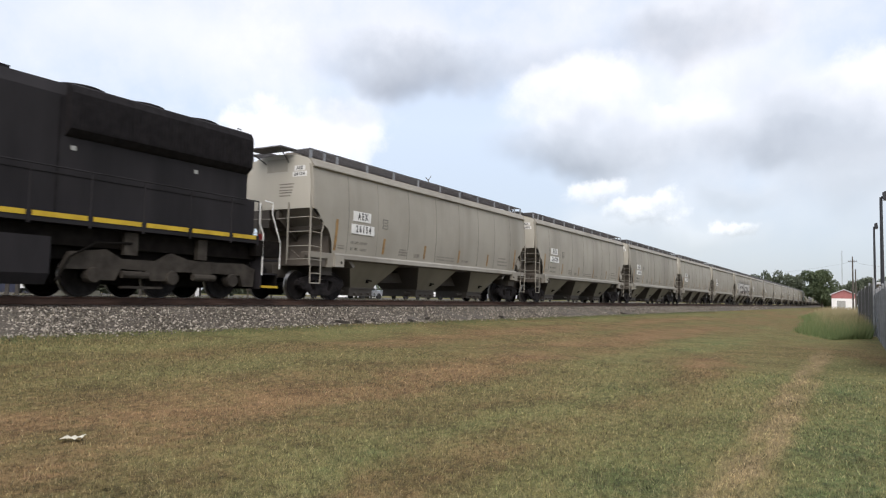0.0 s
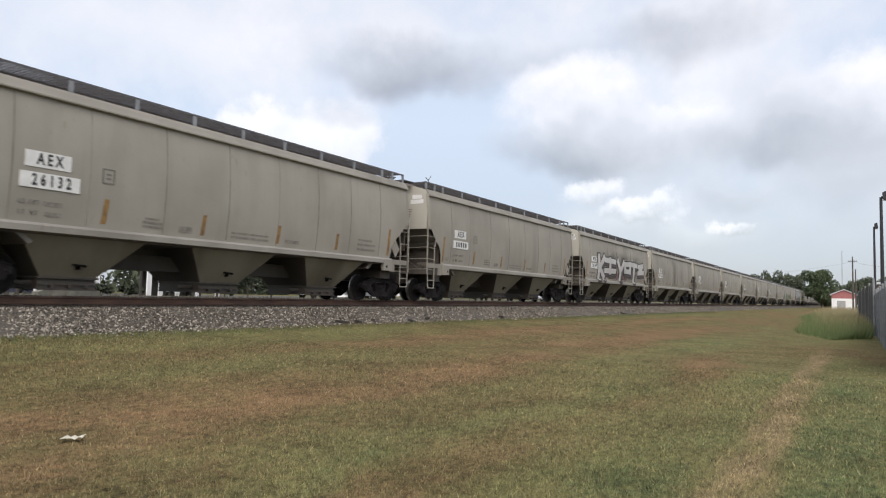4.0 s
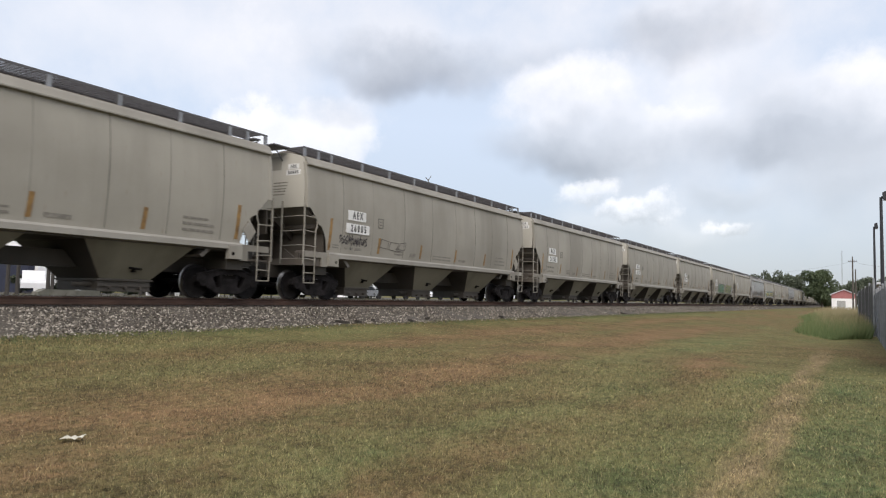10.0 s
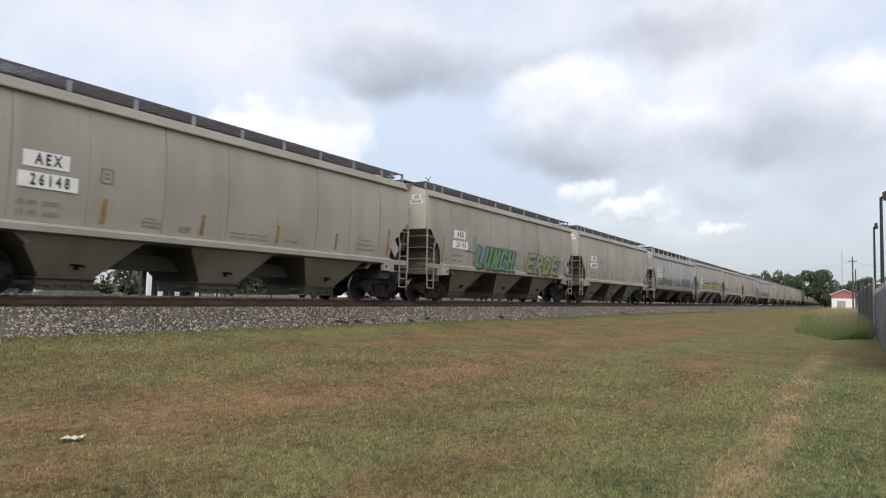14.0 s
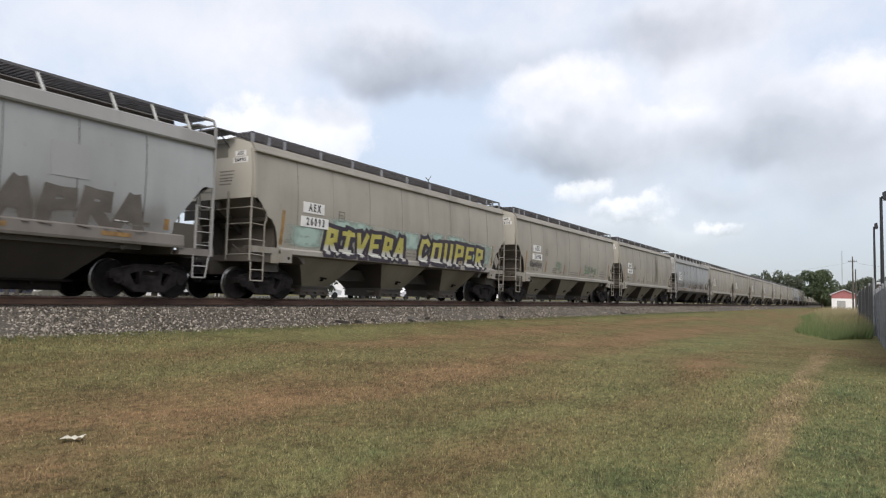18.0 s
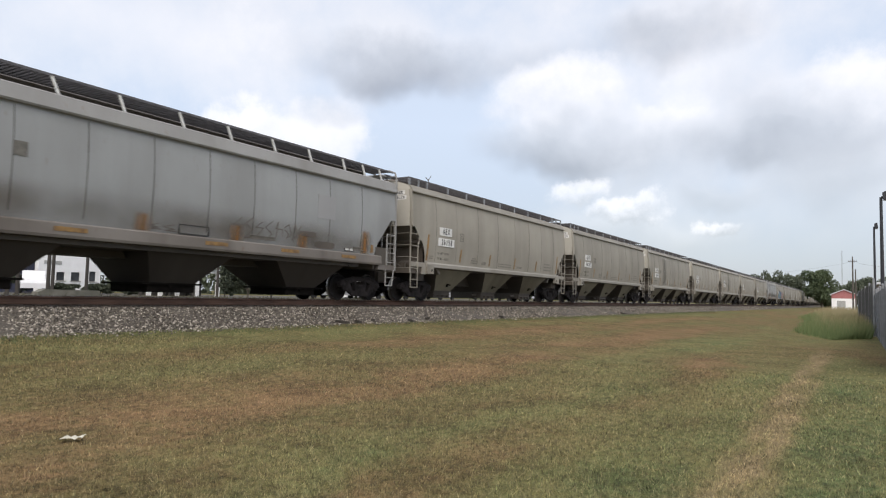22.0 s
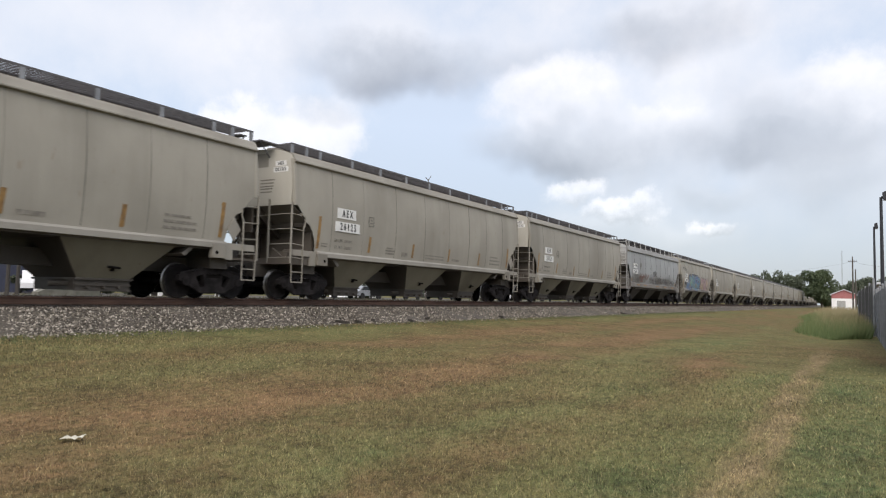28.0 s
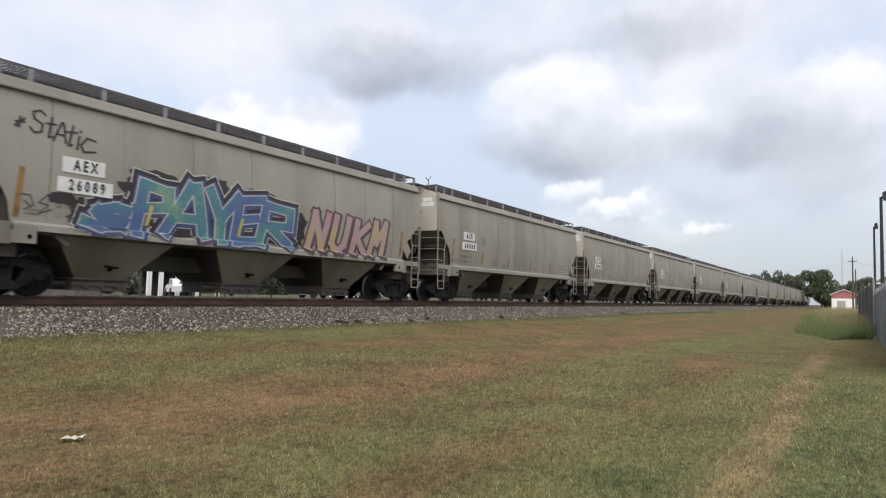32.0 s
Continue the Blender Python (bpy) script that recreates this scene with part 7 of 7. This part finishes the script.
def smear(car, x0, x1, z0, z1, material, lift=0.003, label="", name="stain"):
    """A thin see-through film on the near side that follows its bulge."""
    mb = MB()
    nx, nz = max(2, int((x1 - x0) / 0.8)), 10
    for i in range(nx + 1):
        for j in range(nz + 1):
            z = z0 + (z1 - z0) * j / nz
            mb.v.append((x0 + (x1 - x0) * i / nx, -(side_y(z) + 0.006 + lift), z))
    for i in range(nx):
        for j in range(nz):
            a = i * (nz + 1) + j
            mb.f.append((a, a + nz + 1, a + nz + 2, a + 1))
    part(name, mb.mesh(name, True), material, car, label)


def sprayed_patch(car, x0, x1, z0, z1, material, seed, flat=False, lift=0.004, ragged=0.25, label="", name="spray_patch"):
    """An uneven sprayed patch with a cloudy outline."""
    r = random.Random(seed)
    bm = bmesh.new()
    n = 40
    cx, cz = (x0 + x1) / 2, (z0 + z1) / 2
    vs = []
    for i in range(n):
        a = i * math.tau / n
        q = 1 + r.uniform(-ragged, ragged)
        ca, sa = math.cos(a), math.sin(a)
        ex = abs(ca) ** 0.6 * (1 if ca > 0 else -1)
        ez = abs(sa) ** 0.6 * (1 if sa > 0 else -1)
        vs.append(bm.verts.new((cx + (x1 - x0) / 2 * ex * q, 0, max(cz + (z1 - z0) / 2 * ez * q, 1.385))))
    bm.faces.new(vs)
    lay_on(bm, lift, flat)
    me = bpy.data.meshes.new("spray_patch")
    bm.to_mesh(me)
    bm.free()
    part(name, me, material, car, label)


def scribble(car, x0, x1, z0, z1, material, seed, turns=12, w=0.035, flat=False):
    """A quick unreadable tag of loose strokes."""
    r = random.Random(seed)
    glyphs = [[(0, 0.2), (0.3, 0.9), (0.5, 0.3), (0.8, 0.8), (0.95, 0.4)], [(0.1, 0.8), (0.5, 0.95), (0.8, 0.5), (0.3, 0.1), (0.6, 0.4), (0.2, 0.6)], [(0, 0.5), (0.25, 0.1), (0.5, 0.85), (0.75, 0.2), (1.0, 0.6)],
              [(0.2, 0), (0.35, 1), (0.1, 0.6), (0.8, 0.7), (0.9, 0.2)], [(0.7, 0.95), (0.1, 0.6), (0.75, 0.45), (0.15, 0.05), (0.9, 0.15)], [(0, 0.1), (0.2, 1), (0.45, 0.5), (0.3, 0.2), (0.9, 0.9)]]
    cells = max(2, turns // 4)
    strokes = []
    for i in range(cells):
        g = r.choice(glyphs)
        cw = (x1 - x0) / cells
        strokes.append([Vector((x0 + cw * (i + 1.05 * u + r.uniform(-0.06, 0.06)), 0, z0 + (z1 - z0) * (0.12 + 0.8 * q + r.uniform(-0.1, 0.1)))) for u, q in g])
    bm = bmesh.new()
    for a, b in [pair for line in strokes for pair in zip(line, line[1:])]:
        d = (b - a).normalized()
        s = Vector((-d.z, 0, d.x)) * w / 2
        q = [bm.verts.new(p) for p in (a - s - d * w / 2, b - s + d * w / 2, b + s + d * w / 2, a + s - d * w / 2)]
        bm.faces.new(q)
    lay_on(bm, 0.005, flat)
    me = bpy.data.meshes.new("scribble")
    bm.to_mesh(me)
    bm.free()
    part("scribble", me, material, car)


def stencil_plate(car, x, z, w, h):
    """A small black consolidated stencil panel with pale bars."""
    y = -side_y(z) - 0.012
    plate = part("stencil_panel", MB().box(x, y, z, x + w, y + 0.03, z + h), LETTER_BLACK, car, "small black stencil panel with white bars")
    for k in range(4):
        bx, bz = x + w * (0.08 + 0.46 * (k % 2)), z + h * (0.12 + 0.44 * (k // 2))
        part("panel_bar", MB().box(bx, y - 0.004, bz, bx + w * 0.36, y, bz + h * 0.3), PLATE_WHITE, plate)


# the big white piece on the sixth wagon: thick letters with a dark block shadow
K6 = [("K", 3.35, 4.62, 1.72, 3.12), ("I", 4.75, 7.1, 2.20, 2.98), ("Y", 7.65, 9.15, 1.80, 3.02), ("O", 9.35, 10.95, 2.32, 2.98), ("T", 11.0, 12.7, 1.72, 3.0), ("Z", 12.95, 14.6, 2.30, 3.02)]
smear(TRAIN[6], 2.9, 15.4, 1.62, 3.75, OVERSPRAY, 0.002, "grey overspray mist")
smear(TRAIN[6], 4.2, 12.6, 1.60, 2.30, PINK_MIST, 0.003, "faded pink overspray")
lettered(TRAIN[6], K6, 0.42, [(P_BLACK, 0.16, 0.06, -0.07), (P_BLACK, 0.16, 0.11, -0.14), (P_BLACK, 0.14, 0.15, -0.20), (P_PLUM, -0.02, 0.14, -0.19), (P_BLACK, 0.18, 0.0, 0.0), (P_WHITE, 0.0, 0.0, 0.0)], "big white block-letter graffiti with a dark block shadow", wild=0.10, seed=2)
# green and yellow words
smear(TRAIN[14], 3.1, 9.4, 1.58, 2.7, BLUE_MIST, 0.002, "faded blue overspray")
smear(TRAIN[14], 8.8, 15.6, 1.58, 2.5, BLUE_MIST, 0.002)
lettered(TRAIN[14], row_of("LUNCH", 4.0, 8.1, 1.62, 2.42, 0.34, 0.03), 0.22, [(P_BLACK, 0.15, 0.03, -0.03), (P_GREEN, 0.0, 0, 0)], "green block-letter graffiti with dark outlines", 0.22, 0.05, 5)
lettered(TRAIN[14], row_of("ERDE", 9.6, 14.1, 1.64, 2.46, 0.3, 0.03), 0.24, [(P_BLACK, 0.15, 0.03, -0.03), (P_OLIVE, 0.0, 0, 0)], "yellow-green block-letter graffiti with dark outlines", 0.25, 0.05, 6)
scribble(TRAIN[14], 3.0, 3.9, 2.12, 2.3, P_BLACK, 7, 12, 0.03)
# brown painted-over letters on the grey wagon
for i in GREYS:
    smear(TRAIN[i], 1.2, 16.1, 1.20, 2.55, ROAD_GRIME, 0.0, "brown grime along the foot of the side")
for k, (a, b, c, d) in enumerate(((2.9, 4.2, 1.62, 2.15), (3.5, 4.15, 1.62, 2.38), (4.25, 5.1, 1.85, 2.25), (4.35, 4.8, 1.62, 2.1), (5.15, 6.2, 1.62, 2.2), (5.9, 7.1, 1.65, 2.28), (2.4, 2.8, 1.66, 1.95))):
    sprayed_patch(TRAIN[16], a, b, c, d, P_BROWN, 30 + k, True, 0.004 + 0.0006 * k, 0.12)
lettered(TRAIN[16], row_of("KAPRA", 11.0, 15.4, 1.68, 2.34, 0.3, 0.03), 0.27, [(P_BROWN, 0, 0, 0)], "brown painted-over block letters", 0.12, 0.06, 3)
stencil_plate(TRAIN[16], 14.55, 1.76, 0.40, 0.24)
# yellow words over pale teal mist
for k, (a, b, c, d) in enumerate(((1.1, 3.4, 1.58, 2.35), (2.6, 6.2, 1.9, 2.75), (5.6, 9.4, 1.9, 2.7), (8.6, 13.0, 1.9, 2.85), (11.4, 15.6, 1.6, 2.7))):
    smear(TRAIN[17], a, b, c, d, TEAL_MIST, 0.001 + 0.0006 * k, "pale teal overspray")
lettered(TRAIN[17], row_of("RIVERA", 3.05, 7.75, 1.58, 2.28, 0.34, 0.03), 0.19, [(P_NAVY, 0.26, 0.06, -0.04), (P_NAVY, 0.24, 0.0, 0.03), (P_LEMON, 0.0, 0, 0)], "yellow and white block-letter graffiti with dark violet shading", 0.12, 0.08, 8)
lettered(TRAIN[17], row_of("COUPER", 8.6, 14.2, 1.58, 2.36, 0.34, 0.03), 0.20, [(P_NAVY, 0.27, 0.06, -0.04), (P_NAVY, 0.24, 0.0, 0.03), (P_LEMON, 0.0, 0, 0)], "yellow and white block-letter graffiti with dark violet shading", 0.12, 0.08, 9)
# faint green letters
for k, (a, b, c, d) in enumerate(((5.0, 6.4, 1.8, 2.4), (10.0, 10.7, 1.75, 2.45), (10.5, 11.2, 1.8, 2.4), (11.1, 11.9, 1.8, 2.4), (11.8, 12.6, 1.8, 2.3))):
    smear(TRAIN[18], a, b, c, d, GREEN_MIST, 0.001 + 0.0005 * k, "faint green overspray")
scribble(TRAIN[18], 11.05, 11.95, 1.88, 2.24, P_BLACK, 41, 16, 0.026)
scribble(TRAIN[18], 1.7, 3.4, 1.8, 2.2, P_BROWN, 52, 16, 0.03)
scribble(TRAIN[18], 11.3, 12.2, 1.68, 1.82, P_BLACK, 53, 12, 0.022)
scribble(TRAIN[18], 1.62, 3.2, 1.80, 2.22, P_BLACK, 59, 40, 0.033)
scribble(TRAIN[10], 1.6, 3.15, 1.82, 2.24, P_BLACK, 54, 40, 0.035)
lettered(TRAIN[10], row_of("OOO", 3.9, 5.6, 1.85, 2.22, 0.0), 0.028, [(P_BROWN, 0, 0, 0)], "thin bubble outline tag", 0.1, 0.16, 4, "scribble")
# grey wagon with faint scrawls along the foot
scribble(TRAIN[20], 9.6, 12.3, 1.66, 2.35, P_BROWN, 56, 28, 0.026, True)
scribble(TRAIN[20], 6.9, 7.8, 1.66, 1.86, P_BROWN, 58, 8, 0.018, True)
for k, x in enumerate((6.8, 9.73, 12.4, 15.55)):
    smear(TRAIN[20], x - 0.3, x + 0.3, 1.55, 2.5 if k == 3 else 2.1, RUST_RUN, 0.002, "rust run")
scribble_box = MB()
for x0, z0, x1, z1 in ((7.82, 1.64, 8.78, 1.67), (7.82, 1.87, 8.78, 1.90), (7.82, 1.67, 7.85, 1.87), (8.75, 1.67, 8.78, 1.87)):
    scribble_box.box(x0, -1.545, z0, x1, -1.50, z1)
part("stencil_frame", scribble_box, LETTER_BLACK, TRAIN[20])
for k, (a, b, c, d) in enumerate(((12.2, 13.0, 1.98, 2.14), (12.95, 13.95, 1.66, 1.88))):
    sprayed_patch(TRAIN[20], a, b, c, d, P_BROWN, 90 + k, True, 0.004, 0.08)
stencil_plate(TRAIN[20], 14.45, 1.66, 0.52, 0.26)
# rust-red and black tags on the third grey wagon
for k, (x0, x1, z0, z1, m, dense) in enumerate(((3.45, 4.75, 1.85, 2.35, P_RUST, 20), (4.55, 5.45, 1.92, 2.45, P_RUST, 12), (5.5, 6.3, 1.92, 2.5, P_RUST, 9), (3.8, 4.7, 1.72, 1.86, P_RUST, 8), (6.5, 7.3, 1.75, 2.2, P_BROWN, 6), (7.3, 7.85, 1.55, 2.2, P_BLACK, 6), (7.75, 9.05, 2.2, 2.8, P_BLACK, 22),
                                                (8.8, 10.2, 1.65, 2.3, P_BLACK, 14), (10.3, 12.5, 1.62, 2.25, P_BLACK, 30), (14.0, 15.0, 1.72, 2.15, P_BLACK, 16), (2.3, 3.1, 1.8, 2.46, P_BLACK, 10))):
    scribble(TRAIN[28], x0, x1, z0, z1, m, 60 + k, dense, 0.05, True)
tag_box = MB()
for x0, z0, x1, z1 in ((7.88, 1.66, 8.85, 1.69), (7.88, 1.90, 8.85, 1.93), (7.88, 1.69, 7.91, 1.90), (8.82, 1.69, 8.85, 1.90)):
    tag_box.box(x0, -1.552, z0, x1, -1.52, z1)
part("stencil_frame", tag_box, LETTER_BLACK, TRAIN[28])
# the colourful wagon: dark cloud, white keyline, blue-to-green letters, then a pink word and a black tag
for k, (a, b, c, d) in enumerate(((1.75, 2.35, 2.02, 2.26), (2.2, 3.9, 1.6, 2.22), (8.2, 9.75, 1.6, 2.7), (3.6, 5.0, 2.5, 3.12), (5.5, 6.6, 2.7, 3.22), (6.9, 8.4, 2.6, 3.12), (3.4, 8.8, 1.6, 2.9))):
    sprayed_patch(TRAIN[29], a, b, c, d, P_BLACK, 70 + k, ragged=0.12, lift=0.003 + 0.0004 * k)
P29 = [("S", 2.60, 3.70, 1.62, 2.12), ("P", 3.75, 4.75, 1.62, 2.75), ("A", 4.75, 5.9, 1.62, 2.85), ("Y", 5.85, 6.95, 1.62, 2.85), ("E", 6.9, 7.9, 1.62, 2.8), ("R", 7.85, 9.1, 1.62, 2.7)]
lettered(TRAIN[29], P29, 0.27, [(P_WHITE, 0.40, 0, 0.02), (P_BLACK, 0.33, 0, 0.02), (P_NIGHT, 0.22, 0.03, -0.03), (P_WHITE, 0.07, 0, 0), (P_MULTI, 0.0, 0, 0)], "multicoloured blue, teal and maroon wildstyle graffiti outlined in white", 0.1, 0.22, 12)
for x in (4.15, 7.05):
    part("spray_patch", decal(x, x + 0.09, 1.75, 2.25, 0.10).mesh("spray_patch"), P_YELLOW, TRAIN[29], at=pose(0, -0.034, 0))
lettered(TRAIN[29], row_of("NUKM", 9.8, 14.1, 1.66, 2.72, 0.26, 0.05), 0.25, [(P_PLUM, 0.17, 0.02, -0.02), (P_PINK, 0.0, 0, 0)], "pink and yellow block-letter graffiti", 0.25, 0.10, 14)
lettered(TRAIN[29], [("*", 0.98, 1.2, 3.45, 3.7)] + [("S", 1.3, 1.62, 3.42, 3.95), ("t", 1.62, 1.85, 3.40, 3.82), ("A", 1.82, 2.1, 3.36, 3.78), ("t", 2.06, 2.3, 3.32, 3.74), ("i", 2.28, 2.42, 3.28, 3.7), ("c", 2.38, 2.75, 3.22, 3.72)], 0.045, [(P_BLACK, 0, 0, 0)], "hand-sprayed black tag", 0.06, 0.05, 15)
scribble(TRAIN[29], 1.2, 1.85, 1.7, 2.2, P_BROWN, 78, 9, 0.03)
# soot that has run down from the roof hatches
for i, x, w in ((7, 8.05, 2.2), (23, 5.3, 2.2), (19, 10.6, 1.4), (25, 5.95, 2.4)):
    smear(TRAIN[i], x - w / 2, x + w / 2, 1.62, 4.22, SOOT, 0.001, "dark soot smear running down the side")


def motions():
    """Drives the train, turns its wheels and lets the clouds drift."""
    times = [0.0, 4.0, 8.0, 12.0, 16.0, 20.0, 24.0, 28.0, 32.0]
    for i, car in TRAIN.items():
        walk(car, [(t, pose(wagon_x(i) - travel(t), TRACK_Y, RAIL_Z)) for t in times])
    walk(LOCO, [(t, pose(wagon_x(1) - 2.3 - travel(t), TRACK_Y, RAIL_Z)) for t in times])
    # wheels roll: one turn per 2.87 m; axles at the same place in their truck share one set of keys
    every = [k / FPS for k in range(32 * FPS + 1)]
    sets = [o for car in TRAIN.values() for o in car.children_recursive if o.name.startswith("wheelset")]
    groups = [([o for o in sets if o.location.x < 0], WHEEL_R), ([o for o in sets if o.location.x > 0], WHEEL_R)]
    groups += [([o for o in LOCO_AXLES if abs(o.location.x - x) < 0.1], LOCO_R) for x in LOCO_AXLE_AT]
    for axles, radius in groups:
        x, z = axles[0].location.x, axles[0].location.z
        walk(axles[0], [(t, pose(x, 0, z, 0, -math.degrees(travel(t) / radius), 0)) for t in every])
        same = axles[0].animation_data
        for w in axles[1:]:
            w.rotation_mode = "QUATERNION"
            w.animation_data_create()
            w.animation_data.action = same.action
            w.animation_data.action_slot = same.action_slot
    walk(CLOUDS, [(t, pose(0, 0, 0, 0, 0, CLOUD_TURN * t / 32.0)) for t in times])


motions()
